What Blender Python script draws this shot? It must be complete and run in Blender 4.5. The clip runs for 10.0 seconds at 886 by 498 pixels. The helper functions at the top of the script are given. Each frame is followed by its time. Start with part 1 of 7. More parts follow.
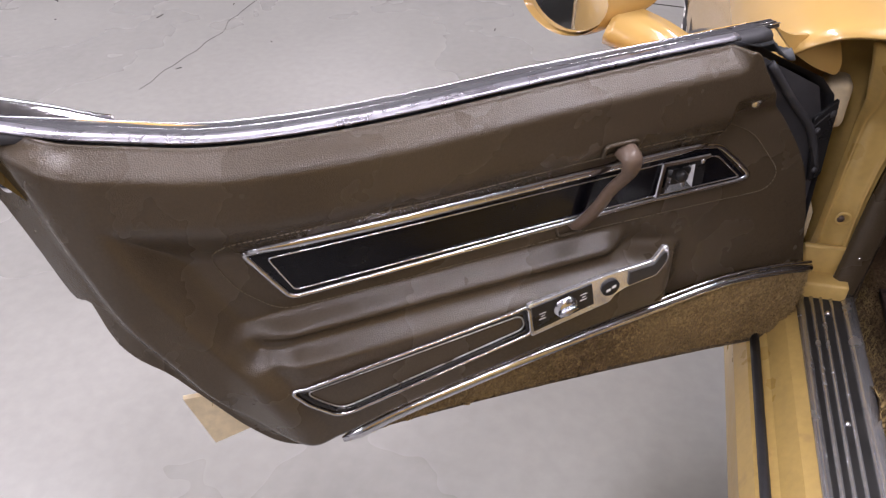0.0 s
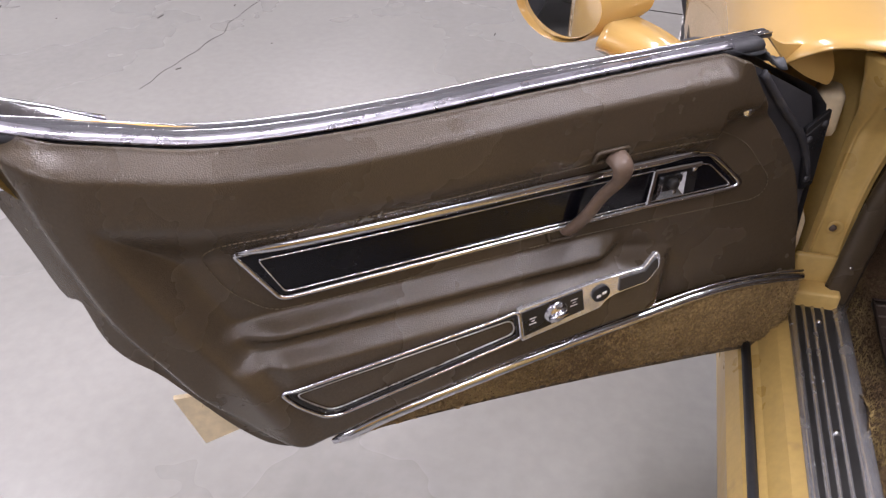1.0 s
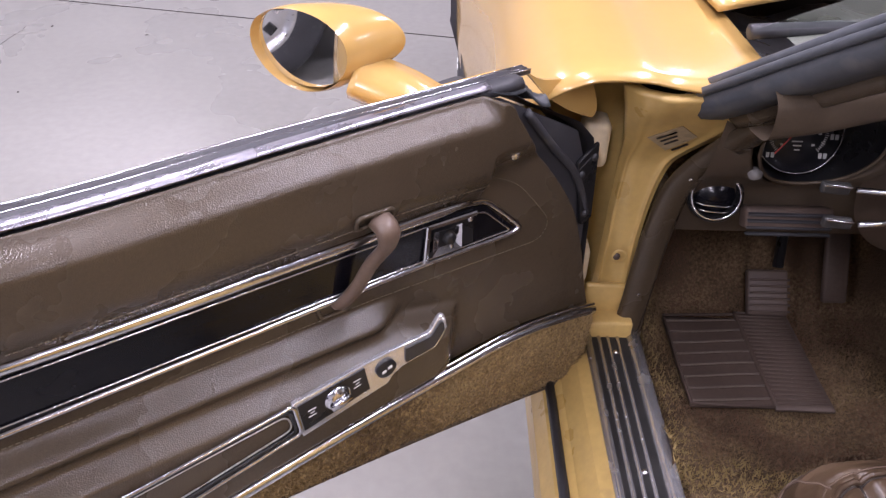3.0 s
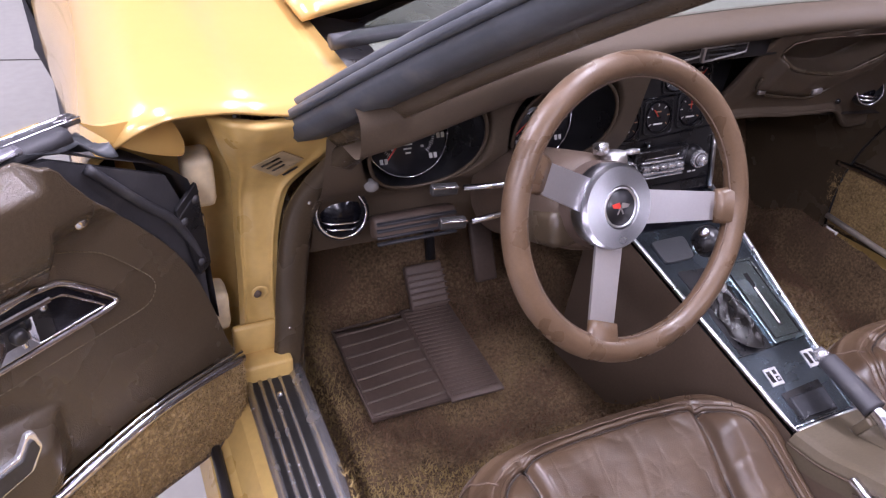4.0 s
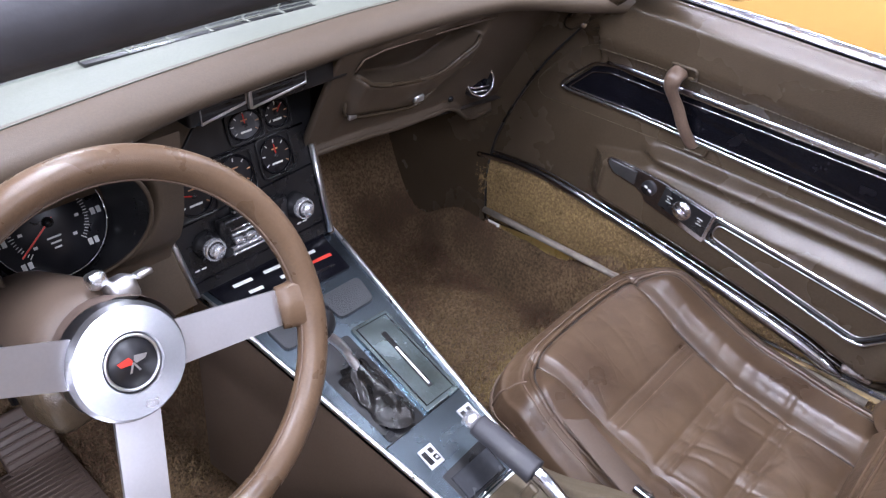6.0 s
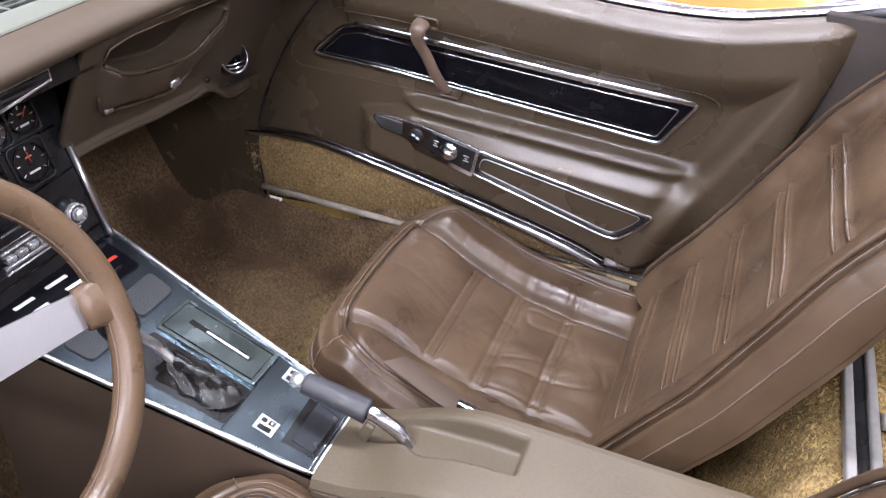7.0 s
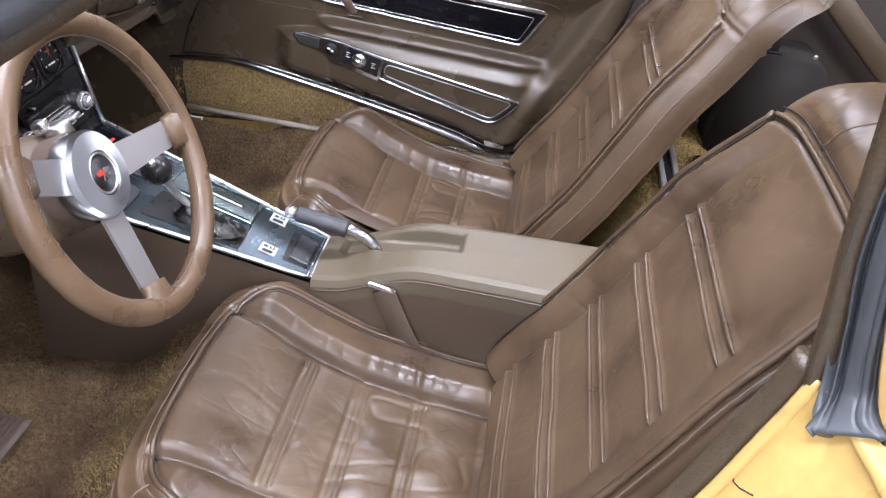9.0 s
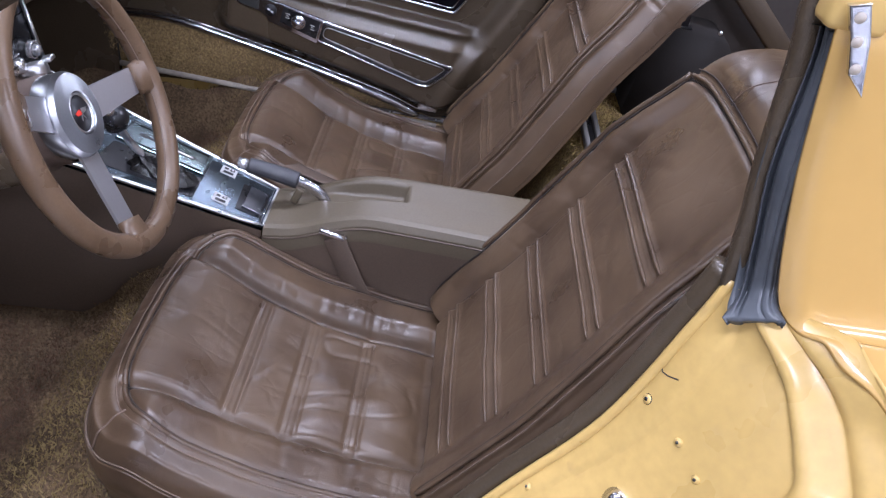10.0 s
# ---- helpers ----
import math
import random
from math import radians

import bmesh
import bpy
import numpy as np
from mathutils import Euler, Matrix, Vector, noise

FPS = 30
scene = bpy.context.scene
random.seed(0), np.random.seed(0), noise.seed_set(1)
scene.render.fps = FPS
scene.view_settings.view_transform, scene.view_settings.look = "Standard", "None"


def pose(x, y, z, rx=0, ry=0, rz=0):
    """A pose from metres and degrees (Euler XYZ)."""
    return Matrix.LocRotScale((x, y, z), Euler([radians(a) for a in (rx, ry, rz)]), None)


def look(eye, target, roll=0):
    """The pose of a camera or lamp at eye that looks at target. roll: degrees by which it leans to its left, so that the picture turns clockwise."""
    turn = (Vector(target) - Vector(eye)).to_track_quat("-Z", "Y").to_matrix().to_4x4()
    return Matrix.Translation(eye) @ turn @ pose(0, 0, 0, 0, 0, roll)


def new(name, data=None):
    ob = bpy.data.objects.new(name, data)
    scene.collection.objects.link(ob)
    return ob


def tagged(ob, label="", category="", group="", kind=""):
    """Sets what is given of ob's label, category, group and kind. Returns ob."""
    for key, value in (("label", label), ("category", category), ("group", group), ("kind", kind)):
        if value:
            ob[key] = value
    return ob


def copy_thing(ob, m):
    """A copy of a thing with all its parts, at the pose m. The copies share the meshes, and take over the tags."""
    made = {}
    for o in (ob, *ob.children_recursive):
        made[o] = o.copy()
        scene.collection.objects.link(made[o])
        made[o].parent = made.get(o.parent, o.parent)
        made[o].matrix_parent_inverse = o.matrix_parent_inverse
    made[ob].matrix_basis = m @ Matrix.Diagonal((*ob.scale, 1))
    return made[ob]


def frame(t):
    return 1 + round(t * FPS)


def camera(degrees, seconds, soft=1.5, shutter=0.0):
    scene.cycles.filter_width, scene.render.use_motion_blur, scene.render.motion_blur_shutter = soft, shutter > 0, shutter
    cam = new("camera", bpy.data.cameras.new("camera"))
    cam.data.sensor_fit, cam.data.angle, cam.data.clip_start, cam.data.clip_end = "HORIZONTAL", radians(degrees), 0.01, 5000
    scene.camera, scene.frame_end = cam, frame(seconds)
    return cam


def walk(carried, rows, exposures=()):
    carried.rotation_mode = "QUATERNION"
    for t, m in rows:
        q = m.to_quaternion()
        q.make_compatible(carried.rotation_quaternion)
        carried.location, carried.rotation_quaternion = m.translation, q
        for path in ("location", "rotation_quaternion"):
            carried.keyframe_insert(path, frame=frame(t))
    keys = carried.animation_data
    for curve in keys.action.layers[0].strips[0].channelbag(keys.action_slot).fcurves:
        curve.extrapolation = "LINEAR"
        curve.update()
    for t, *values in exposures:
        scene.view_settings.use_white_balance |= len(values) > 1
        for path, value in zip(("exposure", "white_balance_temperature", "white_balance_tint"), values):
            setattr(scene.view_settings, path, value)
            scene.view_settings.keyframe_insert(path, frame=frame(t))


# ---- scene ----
cam = camera(61.0, 10.0, 1.25)
PATH = [
    (0, (-1.005, -0.828, 1.293), (-1.464, 0.674, 0.054), -2.9),
    (0.5, (-1.001, -0.828, 1.295), (-1.464, 0.674, 0.058), -2.8),
    (1, (-0.994, -0.827, 1.295), (-1.453, 0.681, 0.063), -2.1),
    (1.5, (-0.973, -0.826, 1.297), (-1.428, 0.687, 0.07), -1.7),
    (2, (-0.965, -0.818, 1.298), (-1.415, 0.706, 0.084), -1.1),
    (2.2, (-0.959, -0.809, 1.296), (-1.398, 0.722, 0.086), -0.8),
    (3.3, (-0.945, -0.634, 1.265), (-0.665, 0.958, 0.088), 3.0),
    (3.5, (-0.934, -0.615, 1.268), (-0.471, 0.938, 0.096), 4.1),
    (4, (-0.819, -0.589, 1.267), (-0.076, 0.861, 0.107), 5.4),
    (4.5, (-0.675, -0.583, 1.264), (0.14, 0.825, 0.101), 6.3),
    (5, (-0.583, -0.578, 1.267), (0.279, 0.802, 0.104), 5.6),
    (5.5, (-0.522, -0.529, 1.271), (0.508, 0.742, 0.121), 5.1),
    (6, (-0.462, -0.49, 1.262), (0.774, 0.576, 0.107), 3.2),
    (6.2, (-0.45, -0.484, 1.262), (0.859, 0.465, 0.085), 2.7),
    (7.3, (-0.584, -0.528, 1.276), (0.958, -0.04, 0.1), 4.0),
    (7.5, (-0.645, -0.543, 1.281), (0.905, -0.084, 0.104), 4.4),
    (8, (-0.773, -0.563, 1.284), (0.784, -0.15, 0.098), 4.9),
    (8.5, (-0.859, -0.527, 1.293), (0.72, -0.211, 0.107), 5.4),
    (9, (-0.973, -0.445, 1.292), (0.638, -0.336, 0.112), 8.5),
    (9.5, (-1.052, -0.402, 1.299), (0.561, -0.471, 0.118), 12.2),
    (10, (-1.085, -0.393, 1.301), (0.516, -0.533, 0.111), 13.9),
]
walk(cam, [(t, look(eye, target, roll)) for t, eye, target, roll in PATH],
     [(0, -0.36, 6700, 25), (2.2, -0.30, 6650, 26), (3.3, 0.04, 6300, 35), (4.0, 0.32, 6200, 36), (4.5, 0.46, 6050, 31), (5.5, 0.60, 5900, 23), (6.2, 0.70, 6000, 23), (7.5, 0.76, 6400, 22), (8.0, 0.82, 6400, 21), (8.5, 0.94, 6450, 18), (9.0, 0.72, 6200, 19), (9.5, 0.2, 6000, 22), (10, 0.03, 5700, 24)])

# ---- light and room ----
world = bpy.data.worlds.new("world")
scene.world = world
world.use_nodes = True
bgn = world.node_tree.nodes["Background"]
bgn.inputs[0].default_value = (0.9, 0.95, 1.0, 1)
bgn.inputs[1].default_value = 0.15


def strip_lamp(x, y, z, sx, sy, watts, colour=(0.88, 0.93, 1.0)):
    d = bpy.data.lights.new("ceiling_lamp", "AREA")
    d.shape, d.size, d.size_y, d.energy, d.color = "RECTANGLE", sx, sy, watts, colour
    o = new("ceiling_lamp", d)
    o.matrix_world = pose(x, y, z)
    return o


LAMPS = [(-4.9, 0.4), (-2.0, 0.4), (0.45, 0.1), (5.0, 0.4), (-4.9, -3.6), (-2.0, -3.6), (1.6, -3.6), (-3.4, 4.6), (1.6, 4.6)]
for lx, ly in LAMPS:
    strip_lamp(lx, ly, 3.70, 0.30, 2.4, 140 if lx < 0 else 118)


# ---- materials ----
def shader(name):
    m = bpy.data.materials.new(name)
    m.use_nodes = True
    nt = m.node_tree
    return m, nt, nt.nodes["Principled BSDF"]


def surface(name, colour, rough, metal=0.0, var=0.15, scale=6.0, grain=300.0, bump=0.0, fine_var=0.08, rough_var=0.1,
            coat=0.0, spec=0.5, crease=0.0, cells=False, distance=0.001, stain=None, stain_scale=3.0, stain_at=0.58, stain_soft=0.12):
    """A surface with broad and fine variation of colour and gloss, and a grain in relief."""
    m, nt, b = shader(name)
    link = nt.links.new
    co = nt.nodes.new("ShaderNodeTexCoord").outputs["Object"]

    def tex(kind, s, detail=4):
        n = nt.nodes.new(kind)
        n.inputs["Scale"].default_value = s
        if kind == "ShaderNodeTexNoise":
            n.inputs["Detail"].default_value = detail
        link(co, n.inputs["Vector"])
        return n

    broad, fine = tex("ShaderNodeTexNoise", scale), tex("ShaderNodeTexNoise", grain * 0.4, 2)

    def ramp(src, lo, hi, a=0.3, c=0.7):
        r = nt.nodes.new("ShaderNodeMapRange")
        r.inputs[1].default_value, r.inputs[2].default_value = a, c
        r.inputs[3].default_value, r.inputs[4].default_value = lo, hi
        link(src, r.inputs[0])
        return r.outputs[0]

    mul = nt.nodes.new("ShaderNodeMath")
    mul.operation = "MULTIPLY"
    link(ramp(broad.outputs[0], 1 - var, 1 + var), mul.inputs[0])
    link(ramp(fine.outputs[0], 1 - fine_var, 1 + fine_var), mul.inputs[1])
    mix = nt.nodes.new("ShaderNodeVectorMath")
    mix.operation = "SCALE"
    mix.inputs[0].default_value = colour
    link(mul.outputs[0], mix.inputs["Scale"])
    out = mix.outputs[0]
    if stain:
        sn = tex("ShaderNodeTexNoise", stain_scale, 6)
        blend = nt.nodes.new("ShaderNodeMix")
        blend.data_type = "RGBA"
        link(ramp(sn.outputs[0], 0, 1, stain_at, stain_at + stain_soft), blend.inputs[0])
        link(out, blend.inputs[6])
        blend.inputs[7].default_value = (*stain, 1)
        out = blend.outputs[2]
    link(out, b.inputs["Base Color"])
    link(ramp(broad.outputs[0], max(0.02, rough - rough_var), min(1, rough + rough_var)), b.inputs["Roughness"])
    b.inputs["Metallic"].default_value = metal
    b.inputs["Coat Weight"].default_value = coat
    b.inputs["Coat Roughness"].default_value = 0.06
    b.inputs["Specular IOR Level"].default_value = spec
    if bump:
        if cells:
            g = tex("ShaderNodeTexVoronoi", grain)
            src = g.outputs["Distance"]
        else:
            src = tex("ShaderNodeTexNoise", grain, 3).outputs[0]
        bn = nt.nodes.new("ShaderNodeBump")
        bn.inputs["Strength"].default_value = bump
        bn.inputs["Distance"].default_value = distance
        link(src, bn.inputs["Height"])
        if crease:
            # thin folds where two crossing fields change sign
            b2 = nt.nodes.new("ShaderNodeBump")
            b2.inputs["Strength"].default_value = crease
            b2.inputs["Distance"].default_value = 0.0022
            total = None
            for turn, sx, sy, s in ((0.5, 1.0, 2.6, 8.0), (-0.7, 2.4, 0.9, 10.0)):
                mp = nt.nodes.new("ShaderNodeMapping")
                mp.inputs["Rotation"].default_value = (0, 0, turn)
                mp.inputs["Scale"].default_value = (sx, sy, 1.6)
                link(co, mp.inputs["Vector"])
                cn = tex("ShaderNodeTexNoise", s, 1.5)
                link(mp.outputs[0], cn.inputs["Vector"])
                cn.inputs["Distortion"].default_value = 0.5
                dif = nt.nodes.new("ShaderNodeMath")
                dif.operation = "SUBTRACT"
                dif.inputs[1].default_value = 0.5
                link(cn.outputs[0], dif.inputs[0])
                ab = nt.nodes.new("ShaderNodeMath")
                ab.operation = "ABSOLUTE"
                link(dif.outputs[0], ab.inputs[0])
                fold = ramp(ab.outputs[0], 0.0, 1.0, 0.0, 0.06)
                if total is None:
                    total = fold
                else:
                    ad = nt.nodes.new("ShaderNodeMath")
                    link(total, ad.inputs[0])
                    link(fold, ad.inputs[1])
                    total = ad.outputs[0]
            link(total, b2.inputs["Height"])
            link(b2.outputs[0], bn.inputs["Normal"])
        link(bn.outputs[0], b.inputs["Normal"])
    return m


def glow(name, colour, strength):
    m, nt, b = shader(name)
    b.inputs["Base Color"].default_value = (*colour, 1)
    b.inputs["Emission Color"].default_value = (*colour, 1)
    b.inputs["Emission Strength"].default_value = strength
    return m


def glass(name, tint, rough=0.02):
    m, nt, b = shader(name)
    nt.nodes.remove(b)
    out = nt.nodes["Material Output"]
    tr, gl, mx, fr = (nt.nodes.new(k) for k in ("ShaderNodeBsdfTransparent", "ShaderNodeBsdfGlossy", "ShaderNodeMixShader", "ShaderNodeFresnel"))
    tr.inputs[0].default_value = (*tint, 1)
    gl.inputs["Roughness"].default_value = rough
    fr.inputs[0].default_value = 1.5
    nt.links.new(fr.outputs[0], mx.inputs[0])
    nt.links.new(tr.outputs[0], mx.inputs[1])
    nt.links.new(gl.outputs[0], mx.inputs[2])
    nt.links.new(mx.outputs[0], out.inputs[0])
    return m


YELLOW = surface("yellow_paint", (0.505, 0.312, 0.098), 0.22, var=0.03, scale=2, grain=120, fine_var=0.01, coat=0.5, rough_var=0.05)
JAMB = surface("dusty_yellow_paint", (0.53, 0.357, 0.118), 0.34, var=0.08, scale=9, grain=200, fine_var=0.05, coat=0.15, bump=0.08, stain=(0.30, 0.20, 0.09), stain_scale=11, stain_at=0.66)
VINYL = surface("brown_vinyl", (0.062, 0.045, 0.028), 0.27, var=0.12, scale=7, grain=620, bump=0.45, cells=True, distance=0.0006, rough_var=0.07)
DASHV = surface("dash_vinyl", (0.074, 0.054, 0.036), 0.50, spec=0.35, var=0.08, scale=6, grain=900, bump=0.3, cells=True, distance=0.0006)
LEATHER = surface("brown_leather", (0.066, 0.041, 0.0245), 0.34, var=0.13, scale=9, grain=700, bump=0.20, cells=True, distance=0.0005, fine_var=0.06, rough_var=0.09, spec=0.55, stain=(0.098, 0.062, 0.0345), stain_scale=9, stain_at=0.38, stain_soft=0.30, crease=0.09)
WRAP = surface("wheel_leather", (0.114, 0.071, 0.041), 0.32, var=0.15, scale=25, grain=900, bump=0.25, cells=True, distance=0.0004)
THREAD = surface("olive_thread", (0.120, 0.092, 0.052), 0.6, var=0.1, scale=40, grain=900)
LEVERGREY = surface("lever_grey", (0.060, 0.058, 0.056), 0.45, metal=0.5, var=0.15, scale=40, grain=900, bump=0.5, distance=0.0005)
SEAM = surface("seam_thread", (0.125, 0.084, 0.058), 0.6, var=0.1, scale=40, grain=1500, bump=0.4)
# grey-green holds the light that falls through the windscreen on brown vinyl
DASHTOP = surface("lit_dash_top", (0.122, 0.132, 0.106), 0.5, var=0.10, scale=4, grain=900, bump=0.3, cells=True, distance=0.0006)
DARKPAINT = surface("dark_paint", (0.03, 0.035, 0.045), 0.25, var=0.05, scale=3, grain=100, coat=0.6)
CARPET = surface("tan_carpet", (0.165, 0.110, 0.062), 0.95, var=0.30, scale=7, grain=420, fine_var=0.45, bump=1.0, distance=0.006, spec=0.1, stain=(0.105, 0.068, 0.042), stain_scale=6, stain_at=0.50)
SATIN = surface("satin_moulding", (0.34, 0.33, 0.37), 0.28, metal=0.8, var=0.05, scale=30, grain=300)
BELT = surface("belt_strip", (0.035, 0.033, 0.038), 0.35, metal=0.2, var=0.1, scale=30, grain=300)
DOORCARPET = surface("door_carpet", (0.330, 0.230, 0.105), 0.95, var=0.22, scale=16, grain=420, fine_var=0.45, bump=1.0, distance=0.005, spec=0.1)
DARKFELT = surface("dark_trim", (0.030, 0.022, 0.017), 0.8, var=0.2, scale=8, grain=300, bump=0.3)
TILEGREY = surface("grey_button", (0.22, 0.21, 0.20), 0.45, var=0.06, scale=30, grain=300)
REELCOVER = surface("reel_cover_plastic", (0.014, 0.011, 0.009), 0.75, spec=0.3, var=0.1, scale=8, grain=600, bump=0.2, cells=True, distance=0.0004)
MATBROWN = surface("mat_rubber", (0.084, 0.057, 0.043), 0.6, var=0.15, scale=10, grain=300, bump=0.15)
CONSOLE = surface("console_plastic", (0.100, 0.079, 0.051), 0.45, var=0.06, scale=9, grain=700, bump=0.15, cells=True, distance=0.0004)
CONSOLED = surface("console_vinyl_side", (0.080, 0.055, 0.038), 0.5, var=0.1, scale=9, grain=700, bump=0.2, cells=True, distance=0.0004)
CHROME = surface("chrome", (0.66, 0.66, 0.70), 0.15, metal=1.0, var=0.03, scale=30, grain=300, rough_var=0.06)
ALU = surface("brushed_aluminium", (0.66, 0.66, 0.67), 0.33, metal=1.0, var=0.06, scale=30, grain=600, bump=0.05, rough_var=0.08)
# own cream of the hinge arms; on the skin corner, painted floor bounce
CREAM = surface("cream_lit_paint", (0.72, 0.60, 0.40), 0.4, var=0.06, scale=20, grain=200)
POLISHED = surface("polished_plate", (0.74, 0.74, 0.76), 0.20, metal=0.75, var=0.05, scale=40, grain=300, rough_var=0.08)
SCUFF = surface("scuff_aluminium", (0.66, 0.65, 0.65), 0.20, metal=0.8, var=0.07, scale=30, grain=300, bump=0.15, rough_var=0.12)
SPOKE = surface("brushed_spoke", (0.60, 0.60, 0.625), 0.30, metal=0.85, var=0.02, scale=12, grain=900, fine_var=0.02, rough_var=0.03)
HUBALU = surface("turned_aluminium", (0.27, 0.27, 0.285), 0.30, metal=1.0, var=0.02, scale=12, grain=900, fine_var=0.03, rough_var=0.03, bump=0.04)
SILLEDGE = surface("sill_edge", (0.34, 0.30, 0.25), 0.38, var=0.2, scale=30, grain=300, bump=0.1)
SCUFFBLACK = surface("scuff_rubber", (0.018, 0.017, 0.016), 0.55, spec=0.25, var=0.25, scale=25, grain=300, bump=0.2)
BLACK = surface("black_plastic", (0.012, 0.012, 0.013), 0.30, var=0.2, scale=20, grain=300, bump=0.05)
GLOSSBLACK = surface("gloss_black_panel", (0.004, 0.004, 0.006), 0.20, spec=0.3, var=0.1, scale=20, grain=200)
RUBBER = surface("black_rubber", (0.032, 0.032, 0.036), 0.52, var=0.25, scale=14, grain=250, bump=0.2, stain=(0.06, 0.058, 0.056), stain_scale=18, stain_at=0.62)
PLATE = surface("console_plate", (0.165, 0.205, 0.240), 0.26, metal=1.0, var=0.06, scale=14, grain=500, fine_var=0.03, rough_var=0.04)
GAUGE = surface("gauge_face", (0.010, 0.010, 0.012), 0.35, var=0.1, scale=30, grain=300)
WHITE = surface("white_marking", (0.75, 0.75, 0.72), 0.5, var=0.03, scale=30, grain=300)
DIALWHITE = surface("dial_marking", (0.42, 0.42, 0.40), 0.5, var=0.05, scale=30, grain=300)
RED = surface("red_marking", (0.55, 0.035, 0.02), 0.45, var=0.05, scale=30, grain=300)
CONCRETE = surface("garage_floor", (0.262, 0.256, 0.236), 0.30, var=0.07, scale=1.1, grain=70, fine_var=0.05, bump=0.05, rough_var=0.12, distance=0.002)
CEILP = surface("ceiling_paint", (0.30, 0.30, 0.30), 0.8, var=0.05, scale=0.7, grain=60)
WALLP = surface("wall_paint", (0.56, 0.56, 0.55), 0.7, var=0.04, scale=0.7, grain=60, bump=0.05)
BOOT = surface("boot_leather", (0.012, 0.011, 0.010), 0.24, var=0.2, scale=30, grain=700, bump=0.2)
PILLARGREY = surface("grey_seal_rubber", (0.060, 0.066, 0.074), 0.42, var=0.2, scale=14, grain=250, bump=0.12, stain=(0.10, 0.10, 0.10), stain_scale=18, stain_at=0.6)
GLASS = glass("tinted_glass", (0.82, 0.90, 0.86))


def pile(name, colour, dark, russet=None, clean_lit=None):
    """Carpet yarn: every tuft its own shade, over broad worn patches."""
    m, nt, b = shader(name)
    geo = nt.nodes.new("ShaderNodeNewGeometry")
    co = nt.nodes.new("ShaderNodeTexCoord")
    no = nt.nodes.new("ShaderNodeTexNoise")
    no.inputs["Scale"].default_value, no.inputs["Detail"].default_value = 4.5, 6
    nt.links.new(co.outputs["Object"], no.inputs["Vector"])
    ad = nt.nodes.new("ShaderNodeMath")
    ad.operation = "MULTIPLY_ADD"
    ad.inputs[1].default_value, ad.inputs[2].default_value = 0.30, -0.15
    nt.links.new(geo.outputs["Random Per Island"], ad.inputs[0])
    sm_ = nt.nodes.new("ShaderNodeMath")
    nt.links.new(ad.outputs[0], sm_.inputs[0])
    nt.links.new(no.outputs[0], sm_.inputs[1])
    ra = nt.nodes.new("ShaderNodeMapRange")
    ra.inputs[1].default_value, ra.inputs[2].default_value = 0.25, 0.75
    nt.links.new(sm_.outputs[0], ra.inputs[0])
    mx = nt.nodes.new("ShaderNodeMix")
    mx.data_type = "RGBA"
    mx.inputs[6].default_value, mx.inputs[7].default_value = (*dark, 1), (*colour, 1)
    nt.links.new(ra.outputs[0], mx.inputs[0])
    out = mx.outputs[2]
    if russet:
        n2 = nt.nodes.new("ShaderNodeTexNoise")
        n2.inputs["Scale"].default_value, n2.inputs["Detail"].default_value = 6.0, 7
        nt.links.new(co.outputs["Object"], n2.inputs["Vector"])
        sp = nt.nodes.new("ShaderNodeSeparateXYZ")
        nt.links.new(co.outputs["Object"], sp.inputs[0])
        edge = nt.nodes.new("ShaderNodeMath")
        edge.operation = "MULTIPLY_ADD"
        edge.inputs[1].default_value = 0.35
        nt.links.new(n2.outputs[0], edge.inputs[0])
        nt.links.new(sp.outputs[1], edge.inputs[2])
        # light missing along the left sill is painted into the yarn
        lit_sill = nt.nodes.new("ShaderNodeMath")
        lit_sill.operation = "MULTIPLY_ADD"
        lit_sill.inputs[1].default_value = 0.12
        nt.links.new(n2.outputs[0], lit_sill.inputs[0])
        nt.links.new(sp.outputs[0], lit_sill.inputs[2])
        # soiled patches at random; russet rises towards the front, paler yarn towards the seats
        for src, lo, hi, tint in ((n2.outputs[0], 0.43, 0.53, russet), (sp.outputs[1], 0.30, 0.42, russet), (edge.outputs[0], 0.285, 0.235, clean_lit), (lit_sill.outputs[0], -0.435, -0.475, clean_lit)):
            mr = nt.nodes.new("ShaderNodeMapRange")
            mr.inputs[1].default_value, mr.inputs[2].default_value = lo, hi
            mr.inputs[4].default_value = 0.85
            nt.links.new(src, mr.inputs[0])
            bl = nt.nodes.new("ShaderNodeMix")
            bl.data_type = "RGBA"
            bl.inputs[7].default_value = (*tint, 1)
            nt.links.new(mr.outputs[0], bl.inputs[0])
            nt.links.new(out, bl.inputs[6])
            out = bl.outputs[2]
    nt.links.new(out, b.inputs["Base Color"])
    b.inputs["Roughness"].default_value, b.inputs["Specular IOR Level"].default_value = 0.9, 0.15
    return m


DOORYARN = pile("door_yarn", (0.370, 0.260, 0.120), (0.150, 0.098, 0.055))
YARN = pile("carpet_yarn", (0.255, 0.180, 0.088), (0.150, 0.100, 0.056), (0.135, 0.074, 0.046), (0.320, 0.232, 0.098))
# rear yarn lightened to make up for light missing behind the seats
LITREARYARN = pile("lit_rear_yarn", (0.520, 0.390, 0.140), (0.300, 0.215, 0.085))
MIRROR = surface("mirror_glass", (0.85, 0.86, 0.88), 0.02, metal=1.0, var=0.0, scale=5, grain=50, rough_var=0.0, fine_var=0.0)


# ---- mesh helpers ----
def sm(a, b, v):
    v = min(1.0, max(0.0, (v - a) / (b - a)))
    return v * v * (3 - 2 * v)


